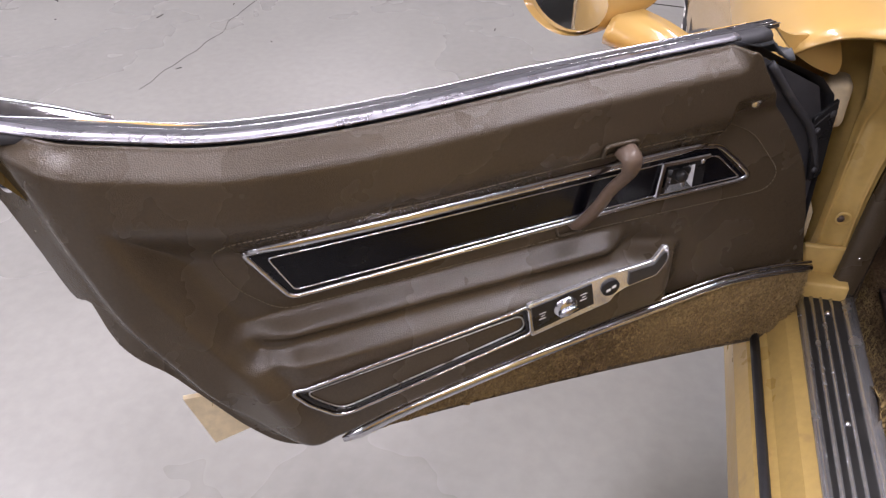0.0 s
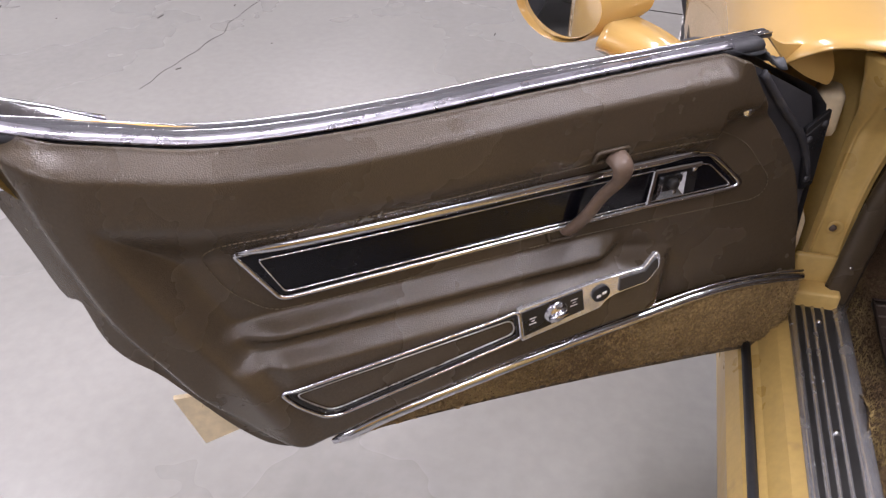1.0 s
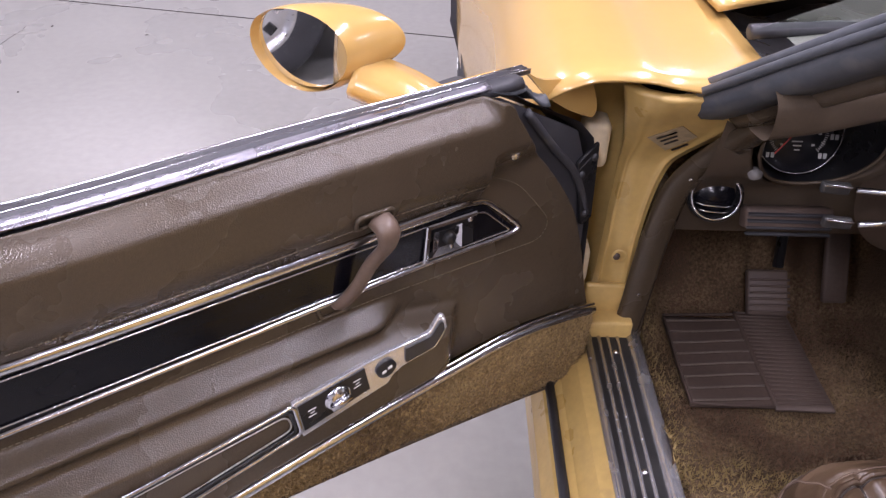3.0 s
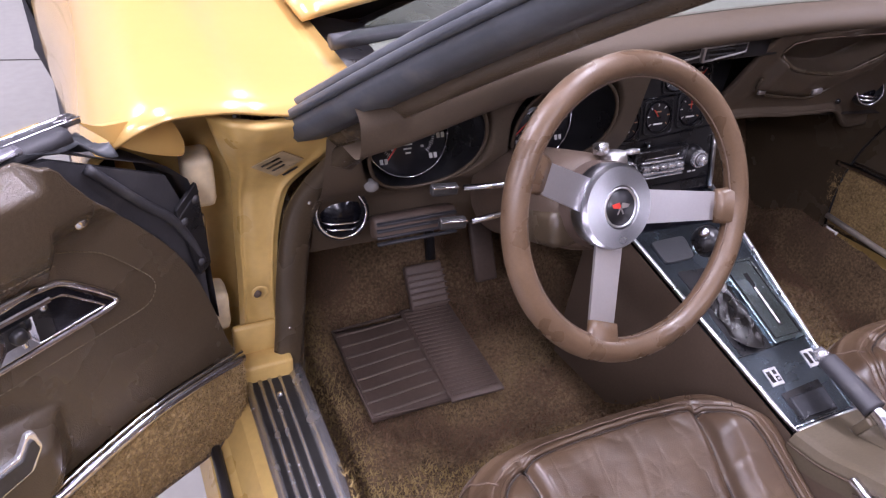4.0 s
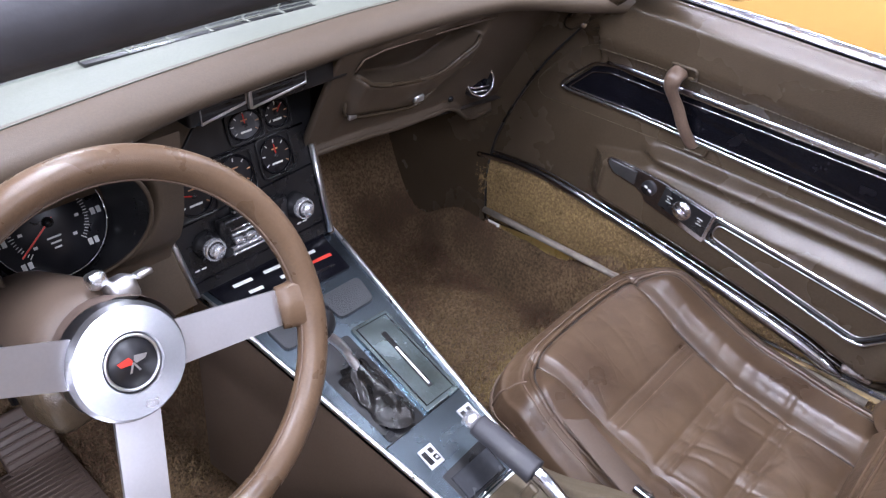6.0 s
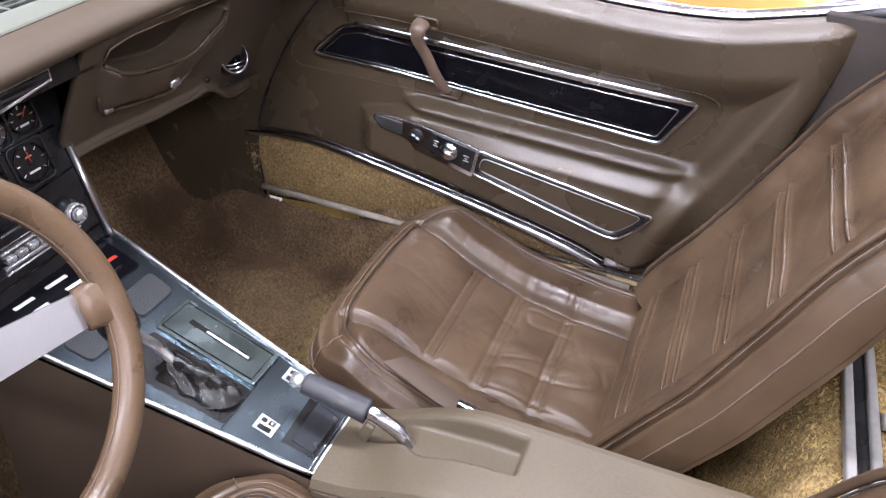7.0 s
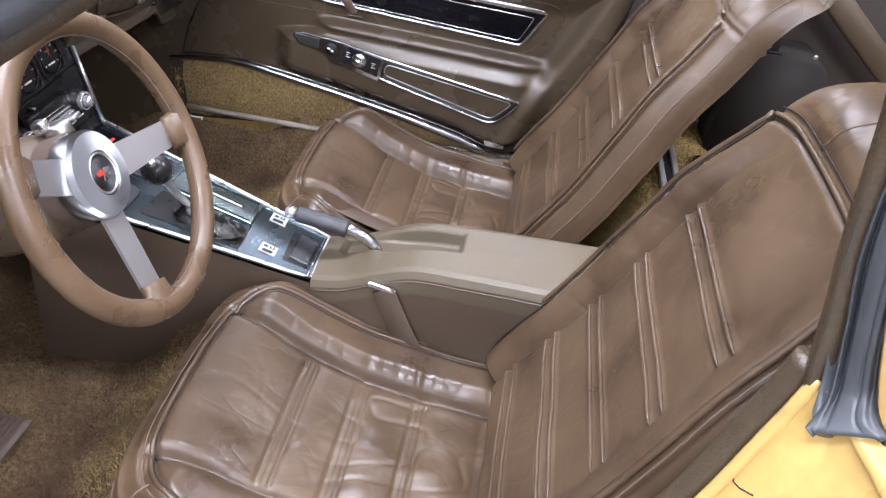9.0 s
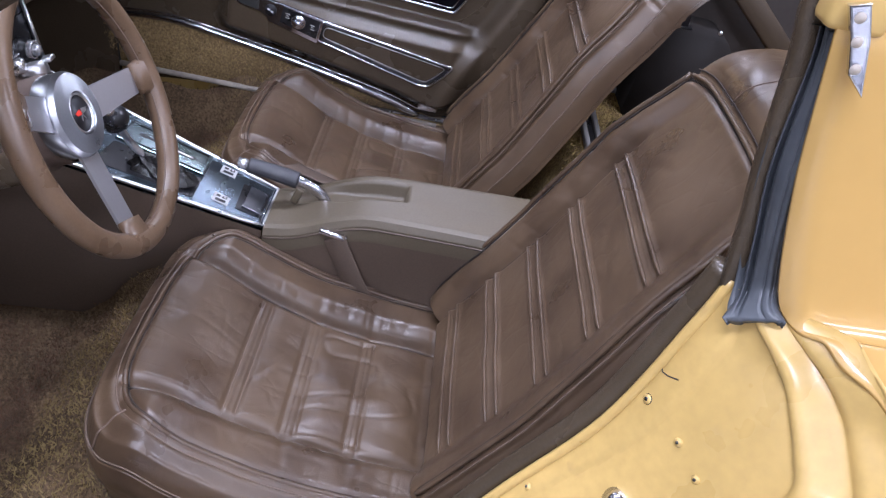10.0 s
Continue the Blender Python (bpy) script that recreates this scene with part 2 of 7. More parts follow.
def curve_at(pts, v):
    """Smooth curve through (v, value) pairs, in order of v."""
    if v <= pts[0][0]:
        return pts[0][1]
    for i in range(len(pts) - 1):
        (a, fa), (b, fb) = pts[i], pts[i + 1]
        if v <= b:
            k = (v - a) / (b - a)
            sa = (fb - pts[i - 1][1]) / (b - pts[i - 1][0]) if i else (fb - fa) / (b - a)
            sb = (pts[i + 2][1] - fa) / (pts[i + 2][0] - a) if i + 2 < len(pts) else (fb - fa) / (b - a)
            h = b - a
            return ((2 * k**3 - 3 * k * k + 1) * fa + (k**3 - 2 * k * k + k) * h * sa + (3 * k * k - 2 * k**3) * fb + (k**3 - k * k) * h * sb)
    return pts[-1][1]


def empty(name, m=None):
    o = new(name)
    o.empty_display_size = 0.05
    if m is not None:
        o.matrix_world = m
    return o


def mesh_part(name, vf, mat, parent=None, label="", smooth=True, flip=False, shift=None):
    verts, faces = vf
    if shift is not None:
        verts = [Vector(v) - Vector(shift) for v in verts]
    if flip:
        faces = [tuple(reversed(f)) for f in faces]
    me = bpy.data.meshes.new(name)
    me.from_pydata([tuple(v) for v in verts], [], faces)
    me.update()
    for p in me.polygons:
        p.use_smooth = smooth
    me.materials.append(mat)
    o = new(name, me)
    if parent is not None:
        o.parent = parent
    if label:
        o["label"] = label
    return o


def solid(ob, t, offset=-1.0):
    md = ob.modifiers.new("thickness", "SOLIDIFY")
    md.thickness, md.offset = t, offset
    return ob


def join(*vfs):
    V, F = [], []
    for v, f in vfs:
        n = len(V)
        V += list(v)
        F += [tuple(i + n for i in q) for q in f]
    return V, F


def moved(vf, m):
    return [m @ Vector(v) for v in vf[0]], vf[1]


def patch(fn, nu, nv, wrap=False):
    V = [Vector(fn(i / (nu if wrap else nu - 1), j / (nv - 1))) for j in range(nv) for i in range(nu)]
    F = []
    for j in range(nv - 1):
        for i in range(nu if wrap else nu - 1):
            k = (i + 1) % nu
            F.append((j * nu + i, j * nu + k, (j + 1) * nu + k, (j + 1) * nu + i))
    return V, F


def smooth_path(pts, n, closed=False):
    P = [Vector(p) for p in pts]
    out, m = [], len(P)
    for i in range(m if closed else m - 1):
        g = lambda k: P[k % m] if closed else P[min(m - 1, max(0, k))]
        a, b, c, d = g(i - 1), g(i), g(i + 1), g(i + 2)
        for s in range(n):
            t = s / n
            out.append(0.5 * ((2 * b) + (c - a) * t + (2 * a - 5 * b + 4 * c - d) * t * t + (3 * b - a - 3 * c + d) * t**3))
    if not closed:
        out.append(P[-1])
    return out


def sweep(path, section, closed=False, up=(0, 0, 1), scale=None, caps=True):
    """A section (list of (side, up) pairs) along a path."""
    P = [Vector(p) for p in path]
    n, k = len(P), len(section)
    V, F = [], []
    for i, p in enumerate(P):
        a = P[(i - 1) % n] if closed else P[max(0, i - 1)]
        b = P[(i + 1) % n] if closed else P[min(n - 1, i + 1)]
        d = (b - a).normalized()
        side = d.cross(Vector(up))
        if side.length < 1e-4:
            side = d.cross(Vector((1, 0, 0.01)))
        side.normalize()
        u = side.cross(d)
        s = scale(i / max(1, n - 1)) if scale else 1
        V += [p + (side * sx + u * sy) * s for sx, sy in section]
    for i in range(n if closed else n - 1):
        for j in range(k):
            F.append((i * k + j, i * k + (j + 1) % k, ((i + 1) % n) * k + (j + 1) % k, ((i + 1) % n) * k + j))
    if caps and not closed:
        F.append(tuple(reversed(range(k))))
        F.append(tuple((n - 1) * k + j for j in range(k)))
    return V, F


def ring_section(r, n=10, squash=1.0):
    return [(r * math.cos(2 * math.pi * i / n), r * squash * math.sin(2 * math.pi * i / n)) for i in range(n)]


def box_section(w, h, bev=0.25):
    b = min(w, h) * bev
    a, c = w / 2, h / 2
    return [(a - b, -c), (a, -c + b), (a, c - b), (a - b, c), (-a + b, c), (-a, c - b), (-a, -c + b), (-a + b, -c)]


def tube(path, r, n=10, closed=False, up=(0, 0, 1), squash=1.0, scale=None):
    return sweep(path, ring_section(r, n, squash), closed, up, scale)


def lathe(profile, n=32):
    """Profile of (radius, height) pairs turned round z."""
    V, F = [], []
    for r, z in profile:
        V += [Vector((r * math.cos(2 * math.pi * i / n), r * math.sin(2 * math.pi * i / n), z)) for i in range(n)]
    for j in range(len(profile) - 1):
        for i in range(n):
            F.append((j * n + i, j * n + (i + 1) % n, (j + 1) * n + (i + 1) % n, (j + 1) * n + i))
    return V, F


def from_bm(bm):
    V = [v.co.copy() for v in bm.verts]
    bm.verts.index_update()
    F = [tuple(v.index for v in f.verts) for f in bm.faces]
    bm.free()
    return V, F


def rbox(c, s, bev=0.004, m=None, seg=2):
    bm = bmesh.new()
    bmesh.ops.create_cube(bm, size=1)
    for v in bm.verts:
        v.co = Vector((v.co.x * s[0], v.co.y * s[1], v.co.z * s[2]))
    if bev:
        bmesh.ops.bevel(bm, geom=list(bm.edges), offset=min(bev, min(s) * 0.45), segments=seg, affect="EDGES", profile=0.5)
    T = Matrix.Translation(c)
    if m is not None:
        T = T @ m.to_3x3().to_4x4()
    bm.transform(T)
    return from_bm(bm)


def prism(poly, d0, d1, place, bev=0.0):
    """A flat outline of (a, b) pairs, given depth from d0 to d1; place(a, b, d) gives the point."""
    n = len(poly)
    bm = bmesh.new()
    A = [bm.verts.new(place(a, b, d0)) for a, b in poly]
    B = [bm.verts.new(place(a, b, d1)) for a, b in poly]
    bm.faces.new(list(reversed(A)))
    top = bm.faces.new(B)
    for i in range(n):
        bm.faces.new((A[i], A[(i + 1) % n], B[(i + 1) % n], B[i]))
    bmesh.ops.recalc_face_normals(bm, faces=bm.faces)
    if bev:
        bmesh.ops.bevel(bm, geom=list(top.edges), offset=bev, segments=2, affect="EDGES", profile=0.5)
    return from_bm(bm)


def arc_poly(poly, r, n=4):
    """Rounds the corners of an outline."""
    out, m = [], len(poly)
    for i in range(m):
        p, a, b = Vector(poly[i]), Vector(poly[i - 1]), Vector(poly[(i + 1) % m])
        ra = min(r, (a - p).length * 0.45)
        rb = min(r, (b - p).length * 0.45)
        s, e = p + (a - p).normalized() * ra, p + (b - p).normalized() * rb
        for k in range(n + 1):
            t = k / n
            q = s * (1 - t) ** 2 + p * 2 * t * (1 - t) + e * t * t
            out.append((q.x, q.y))
    return out


def wob(x, y, z, s, a):
    return a * noise.noise(Vector((x * s, y * s, z * s)))


def tufts(fn, n, height, width, seed, keep=None):
    """Loose yarn ends over a surface fn(u, v): one small blade each."""
    rng = np.random.default_rng(seed)
    V, F = [], []
    for u, v, a, l, tx, ty in zip(rng.random(n), rng.random(n), rng.random(n) * 6.283, 0.6 + 0.6 * rng.random(n), rng.normal(0, 0.45, n), rng.normal(0, 0.45, n)):
        p = Vector(fn(u, v))
        if keep and not keep(p):
            continue
        e = Vector((math.cos(a), math.sin(a), 0)) * width
        i = len(V)
        V += [p - e, p + e, p + Vector((tx * height, ty * height, height * l))]
        F.append((i, i + 1, i + 2))
    return V, F


# ---- the garage ----
def slab(name, x0, x1, y0, y1, z0, z1, mat, kind="structure", label="", cat=""):
    o = mesh_part(name, rbox(((x0 + x1) / 2, (y0 + y1) / 2, (z0 + z1) / 2), (x1 - x0, y1 - y0, z1 - z0), 0), mat, smooth=False)
    return tagged(o, label, cat, "", kind)


RX0, RX1, RY0, RY1, RZ = -6.5, 7.5, -7.5, 8.5, 3.9
slab("floor", RX0, RX1, RY0, RY1, -0.1, 0.0, CONCRETE, label="pale grey sealed concrete garage floor", cat="floor")
slab("ceiling", RX0, RX1, RY0, RY1, RZ, RZ + 0.1, CEILP, label="plain grey garage ceiling", cat="ceiling")
slab("wall_west", RX0 - 0.15, RX0, RY0, RY1, 0, RZ, WALLP, label="plain off-white garage wall", cat="wall")
slab("wall_east", RX1, RX1 + 0.15, RY0, RY1, 0, RZ, WALLP, label="plain off-white garage wall", cat="wall")
slab("wall_south", RX0, RX1, RY0 - 0.15, RY0, 0, RZ, WALLP, label="plain off-white garage wall", cat="wall")
slab("wall_north", RX0, RX1, RY1, RY1 + 0.15, 0, RZ, WALLP, label="plain off-white garage wall", cat="wall")
TUBE = glow("lamp_tube", (1.0, 0.97, 0.93), 14.0)
for lx, ly in LAMPS:
    fx = empty("ceiling_light", pose(lx, ly, RZ))
    mesh_part("housing", rbox((0, 0, -0.035), (0.34, 2.46, 0.06), 0.01), WALLP, fx)
    for dx in (-0.09, 0.09):
        mesh_part("fluorescent_tube", tube([(dx, -1.18, -0.085), (dx, 1.18, -0.085)], 0.016, 8), TUBE, fx)
    tagged(fx, "white twin-tube fluorescent ceiling light", "ceiling light", "ceiling lights")

# ---- car body ----
body = empty("sports_car_body", pose(0, 0, 0))
tagged(body, "yellow sports car body with open door and removed roof panels", "car")


def fender_section(s):
    """Across the front wing from the sill (s 0) to the bonnet's middle (s 1), as (x, z)."""
    xs = [(0, -0.80), (0.12, -0.858), (0.25, -0.872), (0.36, -0.868), (0.46, -0.835), (0.56, -0.775), (0.64, -0.71), (0.75, -0.60), (1, 0.04)]
    zs = [(0, 0.30), (0.12, 0.48), (0.25, 0.66), (0.36, 0.77), (0.46, 0.845), (0.56, 0.888), (0.64, 0.893), (0.75, 0.885), (1, 0.93)]
    return curve_at(xs, s), curve_at(zs, s)


def wing(side):
    def f(u, v):
        s = 0.78 * u
        x, z = fender_section(s)
        y0 = curve_at([(0.30, 0.375), (0.49, 0.375), (0.60, 0.340), (0.69, 0.305), (0.78, 0.255), (0.86, 0.205), (0.90, 0.190)], z) - 0.012 * sm(-0.68, -0.60, x)
        y = y0 + v * (1.9 - y0)
        bulge = 0.055 * math.exp(-((y - 1.30) / 0.40) ** 2) * (1 - sm(0.25, 0.62, s))
        crest = 0.045 * math.exp(-((y - 1.25) / 0.55) ** 2) * math.exp(-((s - 0.57) / 0.12) ** 2)
        roll = 0.006 * sm(0.02, 0.0, v)
        x = x - bulge + roll * 0.3
        z = z + crest - roll * sm(0.3, 0.5, s)
        return (x if side < 0 else 0.08 - x, y, z)
    return f


for side in (-1, 1):
    o = mesh_part("front_wing", patch(wing(side), 60, 60), YELLOW, body, "glossy pale yellow front wing", flip=side > 0)
    solid(o, 0.004, 1.0 if side < 0 else 1.0)


def hood(u, v):
    x = -0.555 + u * 1.19
    c = (u - 0.5) * 2
    return (x, 0.42 + 0.10 * (1 - c * c) + v * 1.4, 0.915 + 0.03 * (1 - c * c) - 0.05 * v + 0.03 * sm(0.5, 0.1, abs(c)) * 1.0)


o = mesh_part("bonnet", patch(hood, 40, 20), YELLOW, body, "yellow bonnet panel")
solid(o, 0.012)
o = mesh_part("nose", patch(lambda u, v: (-0.86 + 1.80 * u, 1.80 + (0.52 - 0.30 * (2 * u - 1) ** 4) * math.sin(v * math.pi / 2), 0.875 + 0.02 * (1 - (2 * u - 1) ** 2) - 0.12 * v - 0.40 * v**4), 40, 20), YELLOW, body, "yellow nose panel")
solid(o, 0.006)
o = mesh_part("tail_panel", patch(lambda u, v: (-0.86 + 1.80 * u, -1.92 - 0.10 * math.sin(math.pi * v) * (1 - 0.4 * (2 * u - 1) ** 2), 0.93 - 0.60 * v), 30, 14), YELLOW, body, "yellow tail panel")
solid(o, 0.006)
# wiper well between bonnet and windscreen
mesh_part("cowl_tray", patch(lambda u, v: (-0.575 + 1.23 * u, 0.27 + 0.26 * v + 0.08 * (1 - (2 * u - 1) ** 2), 0.860 + 0.01 * math.sin(40 * u)), 40, 4), BLACK, body, "black wiper well")
for k in range(2):
    mesh_part("wiper_arm", tube([(-0.30 + 0.28 * k, 0.40, 0.890), (-0.2 + 0.4 * k, 0.42, 0.898), (0.02 + 0.4 * k, 0.43, 0.900)], 0.006, 6), BLACK, body)
# rubber strip and vent at the rear of the wing's side
mesh_part("wing_gap_strip", sweep([(-0.878, 1.22, 0.42), (-0.93, 1.22, 0.60), (-0.935, 1.22, 0.75), (-0.905, 1.22, 0.84)], box_section(0.012, 0.03)), RUBBER, body)

# windscreen: pillars, header, glass
AP0, AP1 = Vector((-0.585, 0.16, 0.895)), Vector((-0.445, -0.185, 1.155))


def pillar_path(side):
    pts = [AP0 + Vector((-0.02, 0.06, -0.045)), AP0, AP0.lerp(AP1, 0.35) + Vector((0.004, 0, 0.006)), AP0.lerp(AP1, 0.7) + Vector((0.006, 0, 0.006)), AP1]
    return [(p.x if side < 0 else 0.08 - p.x, p.y, p.z) for p in smooth_path(pts, 6)]


for side in (-1, 1):
    path = pillar_path(side)
    mesh_part("a_pillar", sweep(path, box_section(0.060, 0.040, 0.35), up=(0, 0.5, 0.86)), PILLARGREY, body, "black rubber-sealed windscreen pillar")
    ins = [(p[0] - side * 0.034, p[1] - 0.012, p[2] - 0.012) for p in path]
    mesh_part("pillar_trim", sweep(ins, box_section(0.028, 0.030, 0.4), up=(0, 0.5, 0.86)), VINYL, body, "brown vinyl pillar trim")
    lip = [(p[0] + side * 0.014, p[1] + 0.004, p[2] + 0.024) for p in path]
    mesh_part("pillar_seal", tube(lip, 0.0075, 8), PILLARGREY, body)
    lip2 = [(p[0] + side * 0.033, p[1] + 0.002, p[2] + 0.008) for p in path]
    mesh_part("pillar_seal", tube(lip2, 0.006, 8), PILLARGREY, body)
hx = AP1.x
header = [(hx, AP1.y, AP1.z), (hx + 0.05, AP1.y - 0.012, AP1.z + 0.012), (0.04, AP1.y - 0.03, AP1.z + 0.03), (0.03 - hx, AP1.y - 0.012, AP1.z + 0.012), (0.08 - hx, AP1.y, AP1.z)]
mesh_part("windscreen_header", sweep(smooth_path(header, 6), box_section(0.05, 0.035, 0.3)), RUBBER, body)


def screen(u, v):
    a = Vector((-0.55 + 1.18 * u, 0.295 + 0.062 * (1 - (2 * u - 1) ** 2), 0.920))
    b = Vector((-0.44 + 0.96 * u, -0.175 - 0.03 * (1 - (2 * u - 1) ** 2), 1.158))
    p = a.lerp(b, v)
    p.z += 0.02 * math.sin(math.pi * v)
    return p


ws = mesh_part("windscreen", patch(screen, 30, 12), GLASS, body, "tinted windscreen glass")
ws.visible_shadow = False
mesh_part("windscreen_seal", tube([screen(i / 40, 0.0) for i in range(41)], 0.011, 8), RUBBER, body)

# hinge pillar in front of the driver's door
JY = 0.300



def jamb_place(a, b, d):
    return (a, JY + d - 0.12 * sm(0.70, 0.90, b) + 0.06 * sm(-0.66, -0.75, a), b)


PXL = [(0.38, -0.706), (0.47, -0.694), (0.62, -0.690), (0.75, -0.690), (0.81, -0.705), (0.868, -0.720)]
PXR = [(0.38, -0.622), (0.47, -0.636), (0.62, -0.632), (0.715, -0.612), (0.775, -0.572), (0.835, -0.545), (0.868, -0.560)]


def pillar_sheet(u, v):
    z = 0.38 + 0.488 * v
    x = curve_at(PXL, z) + (curve_at(PXR, z) - curve_at(PXL, z)) * u
    p = jamb_place(x, z, 0.0)
    rib = 0.006 * math.exp(-((u - 0.12) / 0.05) ** 2) + 0.004 * math.exp(-((u - 0.86) / 0.06) ** 2)
    return (p[0], p[1] - rib + wob(x, z, 4, 14, 0.006) * sm(0.7, 0.8, z) + wob(x, z, 9, 40, 0.0015), p[2])


o = mesh_part("hinge_pillar", patch(pillar_sheet, 40, 90), JAMB, body, "dusty yellow painted hinge pillar")
solid(o, 0.012, -1)
mesh_part("pillar_flange", rbox((-0.675, JY - 0.004, 0.446), (0.070, 0.012, 0.085), 0.008), JAMB, body)
mesh_part("hole_ring", moved(lathe([(0.008, 0.0005), (0.0125, 0.0012), (0.0135, 0.0)], 16), pose(-0.664, JY - 0.0075, 0.547, 90)), JAMB, body)
mesh_part("pillar_flange", rbox((-0.67, JY - 0.020, 0.41), (0.085, 0.05, 0.05), 0.005), JAMB, body)
# brown disc stands in for the dark rusty hole inside the ring
mesh_part("pillar_bolt", moved(lathe([(0, 0.003), (0.005, 0.0028), (0.007, 0)], 10), pose(-0.668, JY - 0.006, 0.545, 90)), MATBROWN, body)
mesh_part("hinge_arm", rbox((-0.728, JY + 0.02, 0.742), (0.040, 0.05, 0.075), 0.010), CREAM, body)
mesh_part("hinge_arm", rbox((-0.728, JY + 0.02, 0.52), (0.040, 0.05, 0.07), 0.010), CREAM, body)
for hz in (0.672, 0.46):
    mesh_part("hinge_pin", tube([(-0.738, JY - 0.004, hz - 0.025), (-0.738, JY - 0.004, hz + 0.025)], 0.010, 10), CHROME, body)
mesh_part("hinge_well", rbox((-0.745, JY + 0.085, 0.595), (0.16, 0.02, 0.46), 0.01), JAMB, body, "dusty yellow wall of the hinge cavity")
# paper label on the pillar
mesh_part("certification_label", prism([(-0.668, 0.780), (-0.634, 0.815), (-0.602, 0.787), (-0.632, 0.748)], -0.001, -0.003, jamb_place), surface("label_paper", (0.42, 0.33, 0.20), 0.5, var=0.1, scale=60, grain=300), body, "worn paper label", smooth=False)
for k in range(5):
    a0, b0, n = -0.657 + 0.008 * k, 0.781 - 0.0075 * k, 0.020 - 0.003 * (k % 3)
    mesh_part("label_bar", prism([(a0, b0), (a0 + n, b0 + n), (a0 + n + 0.003, b0 + n - 0.003), (a0 + 0.003, b0 - 0.003)], -0.003, -0.0036, jamb_place), BLACK, body, smooth=False)

# trim band that follows the door opening, from sill to pillar
band = smooth_path([(-0.640, 0.272, 0.395), (-0.630, 0.280, 0.46), (-0.620, 0.285, 0.58), (-0.604, 0.275, 0.69), (-0.568, 0.235, 0.775), (-0.545, 0.185, 0.835), (-0.540, 0.13, 0.885)], 8)
mesh_part("door_opening_trim", sweep([p + Vector((0.005, 0.004, 0)) for p in band], box_section(0.046, 0.020, 0.4), up=(0, 1, 0.2)), VINYL, body, "brown vinyl windlace trim")
for b in (10, 26):
    mesh_part("trim_screw", moved(lathe([(0, 0.0015), (0.0025, 0.0012), (0.0032, 0)], 8), Matrix.Translation(band[b] + Vector((0, -0.017, 0.004))) @ pose(0, 0, 0, 90)), CHROME, body)

# sills
def sill(side):
    f = lambda x: x if side < 0 else 0.045 - x
    sec = [(-0.615, 0.26), (-0.618, 0.385), (-0.628, 0.398), (-0.70, 0.396), (-0.722, 0.385), (-0.745, 0.352), (-0.775, 0.335), (-0.79, 0.30), (-0.785, 0.20), (-0.74, 0.16), (-0.65, 0.16)]
    return join(*[patch(lambda u, v: (f(sec[min(len(sec) - 1, int(round(v * (len(sec) - 1))))][0]), 0.32 - 1.02 * u, sec[min(len(sec) - 1, int(round(v * (len(sec) - 1))))][1]), 20, len(sec))])


for side in (-1, 1):
    mesh_part("sill", sill(side), JAMB, body, "yellow painted door sill", smooth=False, flip=side < 0)
    f = lambda x: x if side < 0 else 0.045 - x
    mesh_part("scuff_plate", rbox((f(-0.662), -0.16, 0.401), (0.088, 0.90, 0.007), 0.002), SCUFFBLACK, body, "black ribbed scuff plate")
    for i, (x, w, h) in enumerate([(-0.700, 0.014, 0.010), (-0.682, 0.008, 0.008), (-0.667, 0.007, 0.008), (-0.651, 0.007, 0.008), (-0.624, 0.024, 0.014)]):
        mesh_part("scuff_rib", sweep([(f(x), 0.29, 0.404), (f(x), -0.16, 0.404), (f(x), -0.61, 0.404)], ring_section(w / 2, 12, 0.9 * h / w * 1.1)), SCUFF, body, "brushed aluminium rib")
    for y in (0.216, -0.02, -0.26, -0.5):
        mesh_part("scuff_screw", moved(lathe([(0, 0.0045), (0.0035, 0.004), (0.005, 0.001), (0.005, -0.004)], 10), pose(f(-0.660), y, 0.406)), CHROME, body)
    mesh_part("sill_seal", tube([(f(-0.765), 0.31, 0.350), (f(-0.765), -0.69, 0.350)], 0.008, 8), RUBBER, body)

# floor pan, toe board, tunnel, rear deck (all carpeted)
def floorpan(u, v):
    x = -0.62 + 1.27 * u
    y = 0.74 - 1.9 * v
    z = 0.250 + 0.42 * sm(0.48, 0.80, y) ** 1.2
    z += 0.03 * sm(0.10, 0.02, y) + 0.045 * sm(-0.50, -0.62, y) + 0.30 * sm(-0.98, -1.12, y)
    tun = sm(0.125, 0.075, abs(x - 0.035)) * 0.12
    edge = 0.115 * sm(0.040, 0.0, min(x + 0.62, 0.645 - x)) * sm(-0.9, -0.6, y) * sm(0.6, 0.4, y)
    z += tun + edge + 0.028 * sm(0.16, 0.06, y) * sm(-0.05, 0.02, y) + wob(x, y, 0, 9, 0.018) + wob(x, y, 3, 40, 0.004)
    return (x, y, z)


mesh_part("sill_trim", sweep([(0.634, 0.345, 0.400), (0.634, -0.05, 0.402), (0.634, -0.45, 0.402)], ring_section(0.0075, 10, 0.9)), SILLEDGE, body, "bright sill trim strip")
tagged(mesh_part("carpet", patch(floorpan, 150, 190), CARPET, None), "worn tan cut-pile carpet over the floor pan", "carpet", "", "structure")
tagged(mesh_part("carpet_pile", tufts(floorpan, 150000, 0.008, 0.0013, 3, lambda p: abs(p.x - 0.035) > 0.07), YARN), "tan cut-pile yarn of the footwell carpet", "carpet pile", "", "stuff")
mesh_part("kick_panel", rbox((-0.612, 0.48, 0.46), (0.02, 0.40, 0.44), 0.006), VINYL, body)
pseam = smooth_path([(0.0, 0.155, 0.870), (0.0, 0.250, 0.752), (0.0, 0.325, 0.612), (0.0, 0.355, 0.50), (0.0, 0.350, 0.37)], 8)
